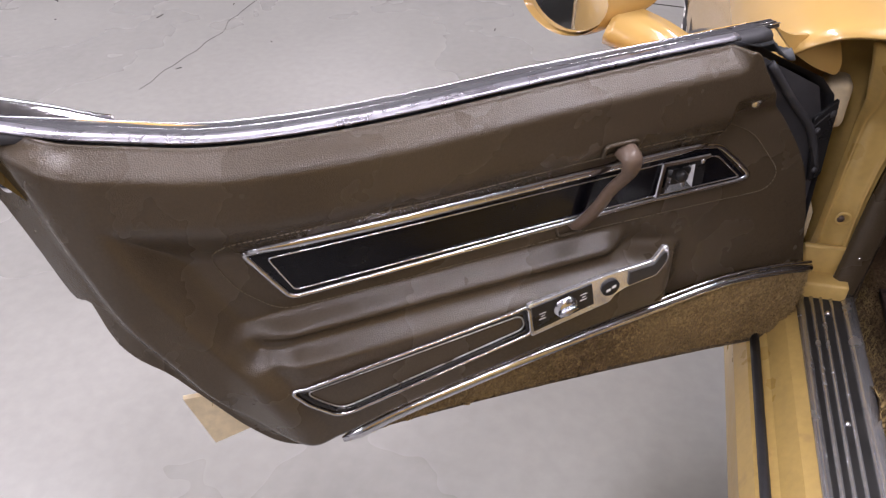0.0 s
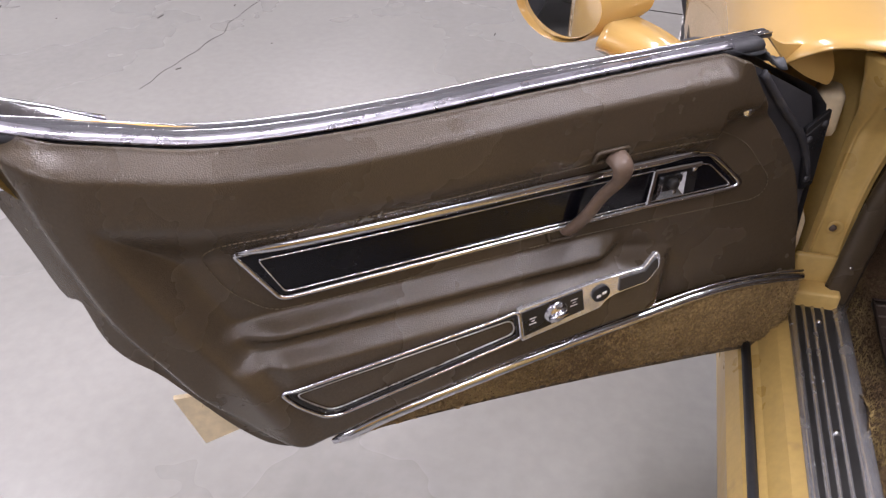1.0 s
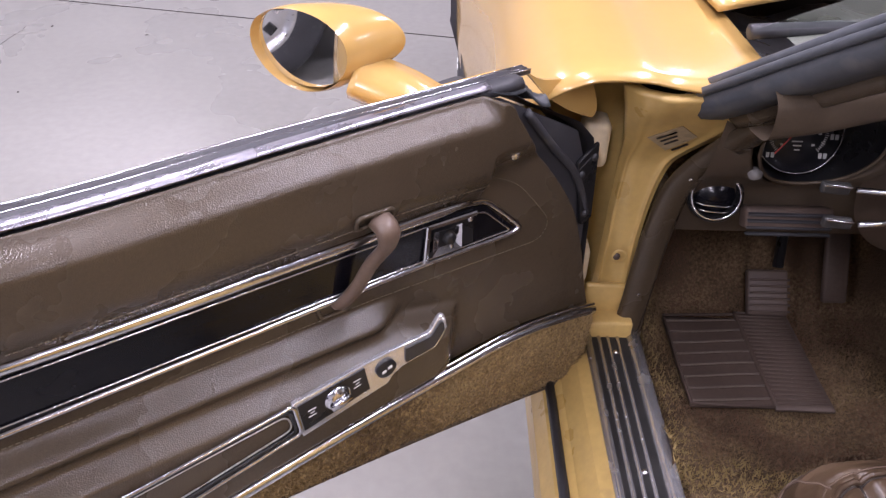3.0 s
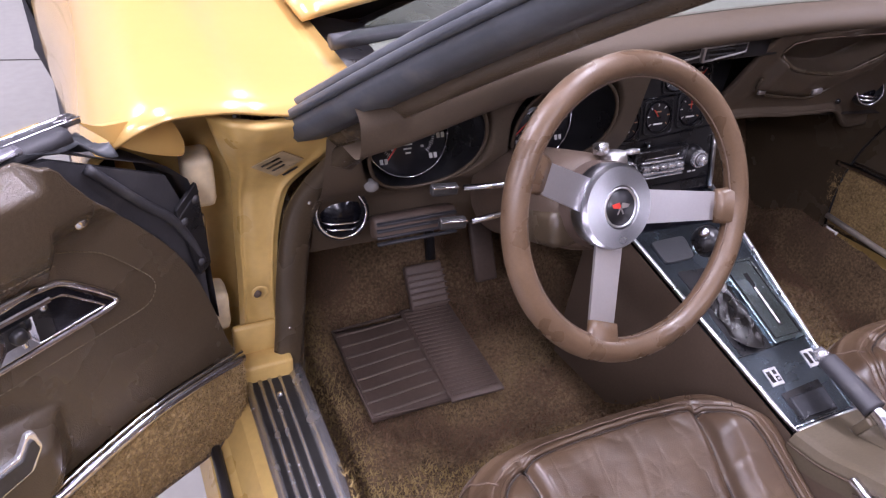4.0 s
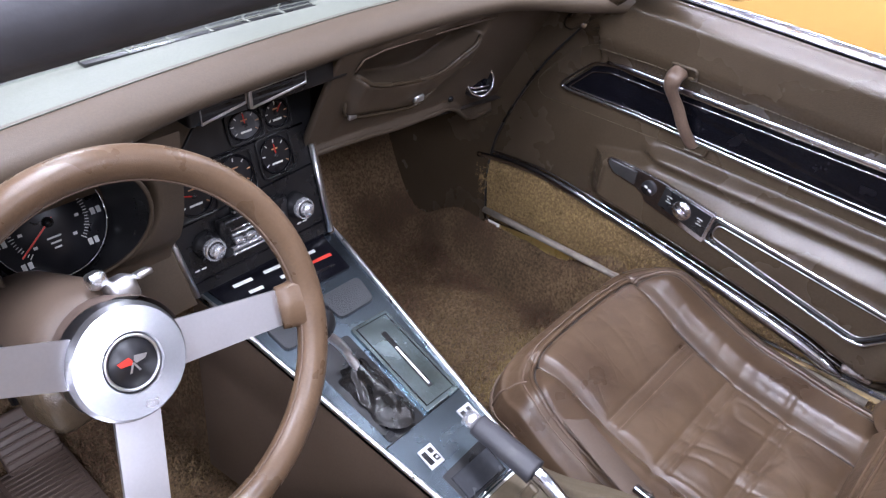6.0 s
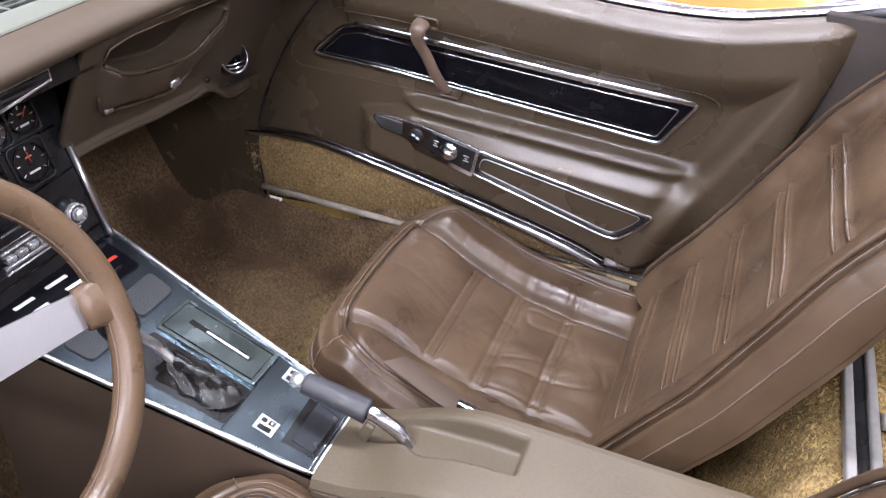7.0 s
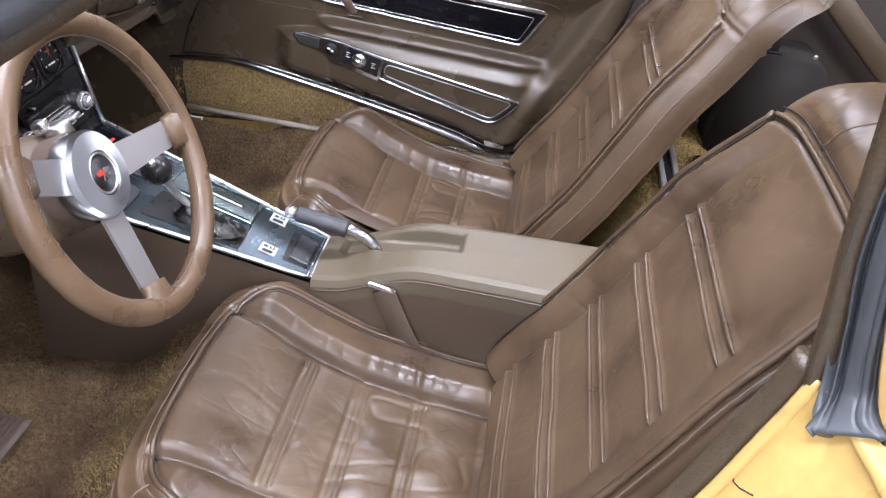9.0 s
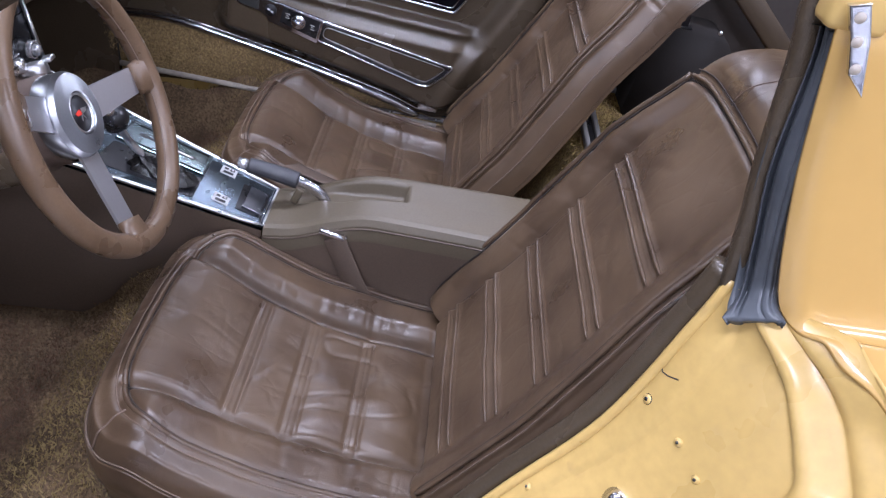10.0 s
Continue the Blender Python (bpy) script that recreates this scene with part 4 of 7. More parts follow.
def car_door(side, m, label):
    thing = empty("car_door", m)
    thing.parent = body

    def P(y, z, out=0.0):
        return Vector((side * (panel_x(y, z) - out) - side * HX, y - HY, z))

    def Q(x, y, z):
        return Vector((side * x - side * HX, y - HY, z))

    def place(a, b, d):
        return P(a, b, d)

    fl = side > 0

    def panel(u, v):
        y = -0.750 + 1.112 * u
        b, t = curve_at(BOT, y), curve_at(TOP, y)
        z = b + (t - b) * v
        return P(y, z)

    pa = mesh_part("trim_panel", patch(panel, 200, 150), VINYL, thing, "moulded brown grained vinyl trim panel", flip=fl)
    solid(pa, 0.006, -1)

    def carpet(u, v):
        y = -0.418 + 0.78 * u
        t, b = curve_at(BOT, y) - 0.002, curve_at(TRIMLOW, y)
        z = t + (b - t) * v
        fluff = wob(y, z, 1, 60, 0.004) + wob(y, z, 5, 160, 0.003)
        return Q(0.650 + 0.006 * v + fluff - 0.006 * math.sin(math.pi * v), y, z)

    ca = mesh_part("carpet_strip", patch(carpet, 150, 26), DOORCARPET, thing, "tan cut-pile carpet on the lower door", flip=not fl)
    solid(ca, 0.01, -1)
    mesh_part("carpet_binding", tube([Q(0.657, y, curve_at(TRIMLOW, y)) for y in np.linspace(-0.418, 0.362, 50)], 0.0045, 6), VINYL, thing)
    mesh_part("carpet_yarn", tufts(lambda u, v: carpet(u, v) + Vector((-side * 0.002, 0, 0)), 16000, 0.005, 0.0011, 5), DOORYARN, thing, "tan carpet yarn")
    # bright strip over the carpet
    cy = np.linspace(-0.425, 0.362, 60)
    low = lambda y, dz, o: Q(min(panel_x(y, curve_at(BOT, y) + dz), 0.653) - o, y, curve_at(BOT, y) + dz)
    mesh_part("lower_moulding", sweep([low(y, 0.0, 0.006) for y in cy], ring_section(0.0100, 12, 0.75), up=(1, 0, 0), scale=lambda t: (1.15 - 0.45 * t) * (0.35 + 0.65 * sm(-0.01, 0.04, t))), CHROME, thing, "chrome moulding strip")
    mesh_part("lower_moulding_lip", tube([low(y, 0.014 * (1.1 - 0.4 * (y + 0.4)), 0.004) for y in cy], 0.0024, 6), CHROME, thing)
    # black inset with bright frame
    frame_pts = [(-0.497, 0.773), (0.105, 0.773), (0.142, 0.761), (0.172, 0.733), (0.198, 0.706), (0.198, 0.699), (0.186, 0.6965), (0.05, 0.700), (-0.453, 0.690)]
    out = dense(arc_poly(frame_pts, 0.010, 4))
    mesh_part("inset_frame", tube([P(a, b, 0.003) for a, b in out], 0.0042, 8, True, up=(1, 0, 0)), CHROME, thing, "chrome inset frame")
    mesh_part("inset_panel", prism(arc_poly([(-0.492, 0.770), (0.103, 0.770), (0.137, 0.759), (0.194, 0.701), (0.05, 0.704), (-0.452, 0.694)], 0.008), 0.0, 0.0035, place), GLOSSBLACK, thing, "gloss black inset panel", smooth=False)
    inner = arc_poly([(-0.470, 0.757), (0.105, 0.757), (0.140, 0.747), (0.183, 0.704), (0.05, 0.707), (-0.446, 0.701)], 0.006, 3)
    mesh_part("inset_bead", tube([P(a, b, 0.005) for a, b in dense(inner)], 0.0015, 6, True, up=(1, 0, 0)), CHROME, thing)
    mesh_part("inset_top_moulding", sweep([P(a, 0.776, 0.005) for a in np.linspace(-0.492, 0.112, 40)], ring_section(0.0068, 10, 0.6), up=(1, 0, 0), scale=lambda t: 0.45 + 0.55 * sm(0.0, 0.08, min(t, 1 - t))), CHROME, thing, "wide chrome top moulding")
    # stitching round the inset
    st = dense(arc_poly([(-0.533, 0.778), (-0.505, 0.797), (-0.251, 0.799), (0.026, 0.805), (0.145, 0.797), (0.195, 0.768), (0.256, 0.692), (0.243, 0.664), (0.139, 0.668), (-0.035, 0.674), (-0.257, 0.672), (-0.391, 0.670), (-0.468, 0.672), (-0.512, 0.720)], 0.022, 5), 0.002)
    sew, run = [], 0.0
    for (a0, b0), (a1, b1) in zip(st, st[1:]):
        L = math.hypot(a1 - a0, b1 - b0)
        run += L
        if L > 1e-5 and run % 0.0065 < 0.0042:
            sew.append(tube([P(a0, b0, 0.0014), P(a1, b1, 0.0014)], 0.0008, 4))
    mesh_part("stitch_line", join(*sew), THREAD, thing, "dashed row of olive stitching")
    # lock plate
    if side < 0:
        mesh_part("lock_plate", prism([(0.049, 0.709), (0.050, 0.755), (0.121, 0.753), (0.121, 0.709)], 0.003, 0.006, place), BLACK, thing, "black recess of the release lever", smooth=False)
        mesh_part("lock_frame", sweep([P(0.122, 0.754, 0.008), P(0.051, 0.757, 0.008)], box_section(0.0075, 0.006, 0.25), up=(1, 0, 0)), CHROME, thing, "bright upper edge of the lever recess", smooth=False)
        mesh_part("lock_frame", sweep([P(0.052, 0.7595, 0.008), P(0.048, 0.707, 0.008)], box_section(0.0075, 0.006, 0.25), up=(1, 0, 0)), CHROME, thing, smooth=False)
        rimq, pitq = [(0.056, 0.712), (0.057, 0.750), (0.099, 0.749), (0.100, 0.711)], [(0.073, 0.722), (0.074, 0.740), (0.092, 0.739), (0.092, 0.722)]
        cup = [P(a, b, 0.012) for a, b in rimq] + [P(a, b, 0.004) for a, b in pitq]
        mesh_part("lever_cup", (cup, [(k, (k + 1) % 4, 4 + (k + 1) % 4, 4 + k) for k in range(4)] + [(4, 5, 6, 7)]), CHROME, thing, "bright faceted lever cup", smooth=False)
        dm = Matrix.Translation(P(0.083, 0.731, 0.005)) @ pose(0, 0, 0, 0, -side * 90, 0)
        mesh_part("lock_knob", moved(lathe([(0.0, 0.010), (0.006, 0.0095), (0.0085, 0.007), (0.009, 0.0)], 18), dm), BLACK, thing, "round black lock knob")
        mesh_part("lever_stem", moved(rbox((0.010, 0.004, 0.003), (0.016, 0.006, 0.004), 0.0015), dm), CHROME, thing)
        mesh_part("lock_screw", moved(lathe([(0.0, 0.004), (0.004, 0.003), (0.005, 0.0)], 10), Matrix.Translation(P(0.115, 0.747, 0.006)) @ pose(0, 0, 0, 0, -side * 90, 0)), CHROME, thing)
    # pull strap
    pull = smooth_path([P(-0.030, 0.815, 0.004), P(-0.028, 0.808, 0.024), P(-0.027, 0.786, 0.033), P(-0.038, 0.755, 0.030), P(-0.051, 0.725, 0.022), P(-0.062, 0.702, 0.012), P(-0.070, 0.686, 0.002)], 6)
    mesh_part("pull_handle", sweep(pull, box_section(0.021, 0.011, 0.4), up=(1, 0, 0), scale=lambda t: 1.30 - 0.30 * sm(0.22, 0.40, t)), surface("pull_plastic", (0.135, 0.092, 0.066), 0.42, var=0.1, scale=30, grain=600, bump=0.1), thing, "brown moulded pull handle")
    mesh_part("pull_collar", tube([P(a, b, 0.003) for a, b in arc_poly([(-0.056, 0.824), (-0.012, 0.824), (-0.012, 0.806), (-0.056, 0.806)], 0.006, 3)], 0.003, 6, True, up=(1, 0, 0)), VINYL, thing)
    mesh_part("pull_collar", tube([P(a, b, 0.003) for a, b in arc_poly([(-0.098, 0.697), (-0.060, 0.697), (-0.056, 0.677), (-0.094, 0.677)], 0.006, 3)], 0.003, 6, True, up=(1, 0, 0)), VINYL, thing)
    # mirror control plate and armrest insert
    def F(y, z, out=0.0):
        return Q(0.617 - out, y, z)

    def flat(a, b, d):
        return F(a, b, d)

    bend = 1.0 if side < 0 else 0.35
    tip = lambda z: 0.622 + (z - 0.622) * bend
    sp = mesh_part("switch_plate", prism(arc_poly([(-0.160, 0.617), (-0.152, 0.557), (-0.034, 0.582), (-0.028, 0.592), (-0.013, 0.600), (0.036, 0.607), (0.052, tip(0.632)), (0.048, tip(0.655)), (0.040, tip(0.657)), (0.026, 0.636), (-0.030, 0.634), (-0.063, 0.631)], 0.003, 2), 0.001, 0.007, flat, 0.0015), POLISHED if side < 0 else CHROME, thing, "chrome switch plate", smooth=False)
    mesh_part("switch_face", prism([(-0.155, 0.612), (-0.149, 0.568), (-0.061, 0.589), (-0.067, 0.626)], 0.007, 0.0085, flat), BLACK, thing, "black switch face", smooth=False)
    mesh_part("lever_face", prism(arc_poly([(-0.010, 0.606), (0.032, 0.612), (0.047, tip(0.634)), (0.044, tip(0.648)), (0.040, tip(0.648)), (0.028, 0.631), (-0.010, 0.629)], 0.002, 2), 0.007, 0.0095, flat), LEVERGREY, thing, "grained grey lever face", smooth=False)
    fwd = Matrix.Translation(F(-0.104, 0.598, 0.008)) @ pose(0, 0, 0, 0, -side * 90, 0)
    mesh_part("mirror_knob", moved(lathe([(0.0, 0.007), (0.010, 0.007), (0.0135, 0.006), (0.0155, 0.003), (0.0175, 0.002), (0.0175, 0.0)], 28), fwd), CHROME, thing, "round chrome mirror knob")
    mesh_part("knob_grip", sweep([F(-0.104 - 0.013, 0.598 - 0.004, 0.017), F(-0.104 + 0.013, 0.598 + 0.004, 0.017)], box_section(0.009, 0.007, 0.35), up=(1, 0, 0)), CHROME, thing)
    for dy, dz in ((-0.034, -0.006), (0.026, 0.008)):
        for k in range(3):
            h0, h1 = -0.104 + dy - 0.005 + 0.003 * (k % 2), -0.104 + dy + 0.005 - 0.002 * (k % 2)
            g = 0.598 + dz + 0.005 * (k - 1)
            mesh_part("switch_marking", prism([(h0, g), (h1, g + 0.0015), (h1, g + 0.0027), (h0, g + 0.0012)], 0.0085, 0.0089, flat), WHITE, thing, smooth=False)
    fb = Matrix.Translation(F(-0.038, 0.611, 0.007)) @ pose(0, 0, 0, 0, -side * 90, 0)
    mesh_part("lock_button", moved(lathe([(0.0, 0.004), (0.011, 0.004), (0.012, 0.003), (0.0135, 0.003), (0.0135, 0.0)], 22), fb), BLACK, thing, "round black door lock button")
    for k in (-1, 1):
        mesh_part("button_marking", prism([(-0.038 + k * 0.004 - 0.003, 0.611 + k * 0.002 - 0.0025), (-0.038 + k * 0.004 + 0.003, 0.611 + k * 0.002 - 0.0015), (-0.038 + k * 0.004 + 0.003, 0.611 + k * 0.002 + 0.0025), (-0.038 + k * 0.004 - 0.003, 0.611 + k * 0.002 + 0.0015)], 0.011, 0.0117, flat), WHITE, thing, smooth=False)
    ins = arc_poly([(-0.480, 0.577), (-0.462, 0.550), (-0.430, 0.517), (-0.409, 0.515), (-0.153, 0.566), (-0.159, 0.615)], 0.008, 5)
    mesh_part("armrest_insert_frame", tube([P(a, b, 0.004) for a, b in dense(ins)], 0.0029, 8, True, up=(1, 0, 0)), CHROME, thing, "chrome armrest insert frame")
    ins2 = arc_poly([(-0.470, 0.574), (-0.454, 0.550), (-0.426, 0.523), (-0.409, 0.521), (-0.158, 0.571), (-0.163, 0.608)], 0.008, 5)
    mesh_part("armrest_insert_bead", tube([P(a, b, 0.002) for a, b in dense(ins2)], 0.0030, 6, True, up=(1, 0, 0)), BLACK, thing)
    ins3 = arc_poly([(-0.463, 0.571), (-0.448, 0.551), (-0.424, 0.527), (-0.409, 0.526), (-0.162, 0.576), (-0.167, 0.602)], 0.012, 5)
    mesh_part("armrest_insert_bead", tube([P(a, b, 0.002) for a, b in dense(ins3)], 0.0011, 6, True, up=(1, 0, 0)), ALU, thing)
    # screws
    for y, z in ((0.166, 0.831), (-0.705, 0.880)):
        mesh_part("panel_screw", moved(lathe([(0.0, 0.004), (0.004, 0.0035), (0.006, 0.001), (0.008, 0.0)], 14), Matrix.Translation(P(y, z, 0.0)) @ pose(0, 0, 0, 0, -side * 90, 0)), CHROME, thing)
    # top mouldings and seals
    belt_z = lambda y: min(curve_at(TOP, min(y, 0.05)), 0.903 if y > -0.2 else 2.0)
    ty = np.linspace(-0.745, 0.142, 60)
    mesh_part("inner_belt_moulding", sweep([Q(0.673 + 0.03 * sm(-0.60, -0.75, y) ** 1.3, y, curve_at(TOP, min(y, 0.13)) + 0.003) for y in ty], box_section(0.017, 0.007, 0.45), up=(0, 0, 1)), SATIN, thing, "satin inner belt moulding")
    mesh_part("window_slot_seal", sweep([Q(0.693, y, belt_z(y) - 0.006) for y in np.linspace(-0.78, 0.20, 50)], box_section(0.034, 0.016, 0.3)), RUBBER, thing, "black window slot seal")
    oy = np.linspace(-0.80, 0.226, 60)
    mesh_part("outer_belt_strip", sweep([Q(0.7075, y, belt_z(y) - 0.003) for y in oy], box_section(0.020, 0.006, 0.3)), BELT, thing, "dark satin outer belt strip")
    for k, (dx, r) in enumerate(((0.698, 0.0013), (0.706, 0.0015), (0.7150, 0.0018))):
        mesh_part("outer_belt_moulding", tube([Q(dx, y, belt_z(y) + 0.001 - 0.001 * k) for y in oy], r, 8), CHROME, thing, "chrome outer belt moulding")

    # outer skin
    def skin(u, v):
        y = -0.80 + 1.16 * u
        zt = belt_z(y) - 0.004
        zb = 0.345 + 0.045 * sm(0.25, 0.0, u)
        z = zt + (zb - zt) * v
        x = curve_at([(0, 0.7165), (0.06, 0.756), (0.2, 0.812), (0.42, 0.835), (0.65, 0.818), (0.88, 0.782), (1, 0.762)], v)
        x -= 0.028 * (1 - v) * math.exp(-((y + 0.25) / 0.28) ** 2)
        yr = curve_at([(0.345, -0.590), (0.45, -0.605), (0.58, -0.590), (0.70, -0.600), (0.80, -0.655), (0.87, -0.70), (0.96, -0.79)], z)
        yf = curve_at([(0.345, 0.362), (0.49, 0.360), (0.60, 0.326), (0.69, 0.291), (0.78, 0.245), (0.86, 0.205), (0.92, 0.190)], z)
        return Q(x, yr + (yf - yr) * u, z)

    sk = mesh_part("outer_skin", patch(skin, 60, 40), YELLOW, thing, "glossy yellow outer door skin", flip=not fl)
    solid(sk, 0.005, -1)
    mesh_part("door_bottom", patch(lambda u, v: Q(0.672 + 0.09 * v, -0.50 + 0.85 * u, 0.400 - 0.055 * v + 0.03 * (1 - u) * (1 - v)), 20, 4), JAMB, thing)
    # light bounced off the floor is put into this corner's pale colour
    mesh_part("skin_corner", prism([(-0.626, 0.480), (-0.604, 0.372), (-0.545, 0.384), (-0.500, 0.46)], 0.0, 0.010, lambda a, b, d: Q(0.748 + d, a, b), 0.003), CREAM, thing, "yellow lower skin corner, pale from floor bounce in its colour", smooth=False)
    # front end of the shell under a black cover
    fr = [(0.135, 0.897), (0.172, 0.896), (0.222, 0.866), (0.300, 0.824), (0.332, 0.790), (0.345, 0.722), (0.348, 0.640), (0.352, 0.56)]

    def cover(u, v):
        k = v * (len(fr) - 1)
        i = min(len(fr) - 2, int(k))
        a, b = fr[i], fr[i + 1]
        y, z = a[0] + (b[0] - a[0]) * (k - i), a[1] + (b[1] - a[1]) * (k - i)
        return Q(0.675 + 0.10 * u, y + 0.012 * math.sin(9 * v + 4 * u) * math.sin(math.pi * u), z - 0.02 * u * (1 - v))

    co = mesh_part("hinge_end_cover", patch(cover, 14, 40), RUBBER, thing, "black flexible hinge end cover", flip=not fl)
    mesh_part("hinge_end_plate", prism([(0.14, 0.89), (0.17, 0.885), (0.30, 0.81), (0.335, 0.72), (0.342, 0.56), (0.34, 0.42), (0.25, 0.42), (0.20, 0.6)], 0, 0.012, lambda a, b, d: Q(0.676 + d, a, b), 0.003), RUBBER, thing, smooth=False)
    mesh_part("cover_rib", tube(smooth_path([Q(0.674, 0.205, 0.862), Q(0.672, 0.255, 0.800), Q(0.672, 0.302, 0.745), Q(0.674, 0.335, 0.672)], 5), 0.006, 8), RUBBER, thing)
    mesh_part("cover_rib", tube([Q(0.672, 0.302, 0.748), Q(0.672, 0.325, 0.765), Q(0.674, 0.340, 0.772)], 0.004, 6), RUBBER, thing)
    mesh_part("cover_plate", prism(arc_poly([(0.302, 0.762), (0.338, 0.786), (0.345, 0.66), (0.325, 0.652)], 0.004, 2), 0.0, 0.005, lambda a, b, d: Q(0.674 - d, a, b), 0.001), BLACK, thing, smooth=False)
    for y, z in ((0.333, 0.764), (0.330, 0.672), (0.312, 0.742)):
        mesh_part("cover_screw", moved(lathe([(0, 0.003), (0.004, 0.0025), (0.006, 0.0)], 10), Matrix.Translation(Q(0.669, y, z)) @ pose(0, 0, 0, 0, -side * 90, 0)), RUBBER, thing)

    def crumple(u, v):
        """Loose rubber corner folded over the end of the belt line."""
        y, x = 0.150 + 0.095 * u, 0.676 + 0.034 * v
        return Q(x, y, 0.899 - 0.030 * u * u - 0.012 * abs(math.sin(5.5 * u + 2 * v)) * (0.3 + u) + 0.004 * math.sin(7 * v))

    cr = mesh_part("rubber_corner", patch(crumple, 24, 10), PILLARGREY, thing, "crumpled grey rubber corner", flip=fl)
    solid(cr, 0.003, 0)
    mesh_part("end_flange", prism(arc_poly([(0.219, 0.902), (0.245, 0.885), (0.306, 0.874), (0.337, 0.862), (0.353, 0.825), (0.350, 0.805), (0.303, 0.828), (0.262, 0.856)], 0.012, 3), 0.0, 0.010, lambda a, b, d: Q(0.698 + d, a, b), 0.003), YELLOW, thing, "yellow front flange of the door", smooth=False)
    mesh_part("rear_end", patch(lambda u, v: (lambda z: Q(0.70 + 0.10 * u, curve_at([(0.345, -0.580), (0.45, -0.597), (0.58, -0.565), (0.70, -0.595), (0.80, -0.65), (0.87, -0.69), (0.96, -0.75)], z), z))(0.94 - 0.44 * v), 6, 24), JAMB, thing)
    # outer handle
    oh = prism(arc_poly([(-0.585, 0.918), (-0.64, 0.946), (-0.70, 0.971), (-0.775, 0.986), (-0.775, 0.952), (-0.70, 0.932), (-0.62, 0.920)], 0.008, 4), 0.0, 0.014, lambda a, b, d: Q(0.737 + d, a, b), 0.004)
    mesh_part("outer_handle", oh, CHROME, thing, "chrome flap door handle")
    # door mirror
    mesh_part("door_mirror", mirror_shell(Q, side), YELLOW, thing, "yellow bullet-shaped door mirror", flip=fl)
    mesh_part("mirror_glass", mirror_face(Q), MIRROR, thing, "oval mirror glass", flip=fl)
    mesh_part("mirror_stalk", mirror_stalk(Q), YELLOW, thing)
    return tagged(thing, label)


MC = Vector((0.842, -0.006, 0.928))
MN = Vector((-0.50, -0.86, 0.02)).normalized()
MX = Vector((0, 0, 1)).cross(MN).normalized()
MZ = MN.cross(MX)


def oval(a):
    """Outline of the mirror: wide oval, flatter below."""
    return 0.068 * math.cos(a) * (1 + 0.10 * math.sin(a)), 0.049 * math.sin(a)


def mirror_shell(Q, side):
    nose = Vector((0.800, 0.100, 0.928)) - MC

    def f(u, v):
        a = 2 * math.pi * u
        r = curve_at([(0, 1.0), (0.08, 1.05), (0.35, 0.92), (0.65, 0.64), (0.88, 0.34), (1, 0.03)], v)
        ox, oz = oval(a)
        c = MC + MN * 0.012 + (nose - MN * 0.02) * v - MN * 0.030 * math.sin(math.pi * v)
        p = c + MX * ox * r * (1 - 0.35 * v) + MZ * oz * r
        return Q(p.x, p.y, p.z)
    return patch(f, 40, 24, True)


def mirror_face(Q):
    V = [Q(*MC)]
    for i in range(40):
        ox, oz = oval(2 * math.pi * i / 40)
        p = MC + MX * ox * 0.97 + MZ * oz * 0.97
        V.append(Q(*p))
    return V, [(0, 1 + i, 1 + (i + 1) % 40) for i in range(40)]


def mirror_stalk(Q):
    return sweep(smooth_path([Q(0.742, 0.112, 0.862), Q(0.765, 0.085, 0.880), Q(0.805, 0.045, 0.898)], 5), box_section(0.085, 0.045, 0.4))


driver_door = car_door(-1, pose(-HX, HY, 0, 0, 0, -OPEN), "brown-trimmed yellow car door standing wide open")
passenger_door = car_door(1, pose(HX, HY + 0.038, 0.025, 2.0), "brown-trimmed yellow car door, closed, with black inset")


# ---- seats ----
def blanket(fn, n, m, core=0.72):
    """A cushion skin: fn(a, b, k) with a, b in -1..1 over the top, and k from 0 (rim) to 1 (foot of the side)."""
    V, F = [], []
    for j in range(m):
        for i in range(n):
            s, t = -1 + 2 * i / (n - 1), -1 + 2 * j / (m - 1)
            r = max(abs(s), abs(t))
            if r <= core:
                V.append(Vector(fn(s / core, t / core, 0.0)))
            else:
                V.append(Vector(fn(s / r, t / r, (r - core) / (1 - core))))
    for j in range(m - 1):
        for i in range(n - 1):
            F.append((j * n + i, j * n + i + 1, (j + 1) * n + i + 1, (j + 1) * n + i))
    return V, F


def rim(a, b, p):
    """Square to rounded square."""
    m = max(abs(a), abs(b))
    if m < 1e-6:
        return a, b
    q = (abs(a / m) ** p + abs(b / m) ** p) ** (-1 / p)
    k = 1 + (q - 1) * m**2
    return a * k, b * k


CW, CD = 0.262, 0.276  # half width and depth of the cushion
CYC = -0.306
PLEATS_C = (-0.214, -0.297, -0.391)


def bolster_at(y):
    return curve_at([(-0.50, 0.124), (-0.40, 0.125), (-0.29, 0.126), (-0.18, 0.131), (-0.07, 0.142)], y)


def creases(x, y, seed, s, a):
    """Fine sharp folds of soft leather."""
    n = noise.noise(Vector((x * s, y * s, seed)) + 0.6 * noise.noise_vector(Vector((x * s * 0.5, y * s * 0.5, seed + 4))))
    return -a * (1 - min(1.0, abs(n) * 5)) ** 2


def cushion_rim(x, y):
    """1 on the cushion's outline: straight sides that round into the front."""
    a = abs(x) / (CW * 0.93)
    return a if y < -0.22 else (a**3.4 + ((y + 0.22) / 0.176) ** 3.4) ** (1 / 3.4)


def cushion_line(y):
    """Height of the cushion along its middle: high at the front, falling to the backrest."""
    return curve_at([(-0.50, 0.374), (-0.38, 0.386), (-0.28, 0.405), (-0.20, 0.434), (-0.12, 0.473), (-0.075, 0.488), (-0.03, 0.494)], y)


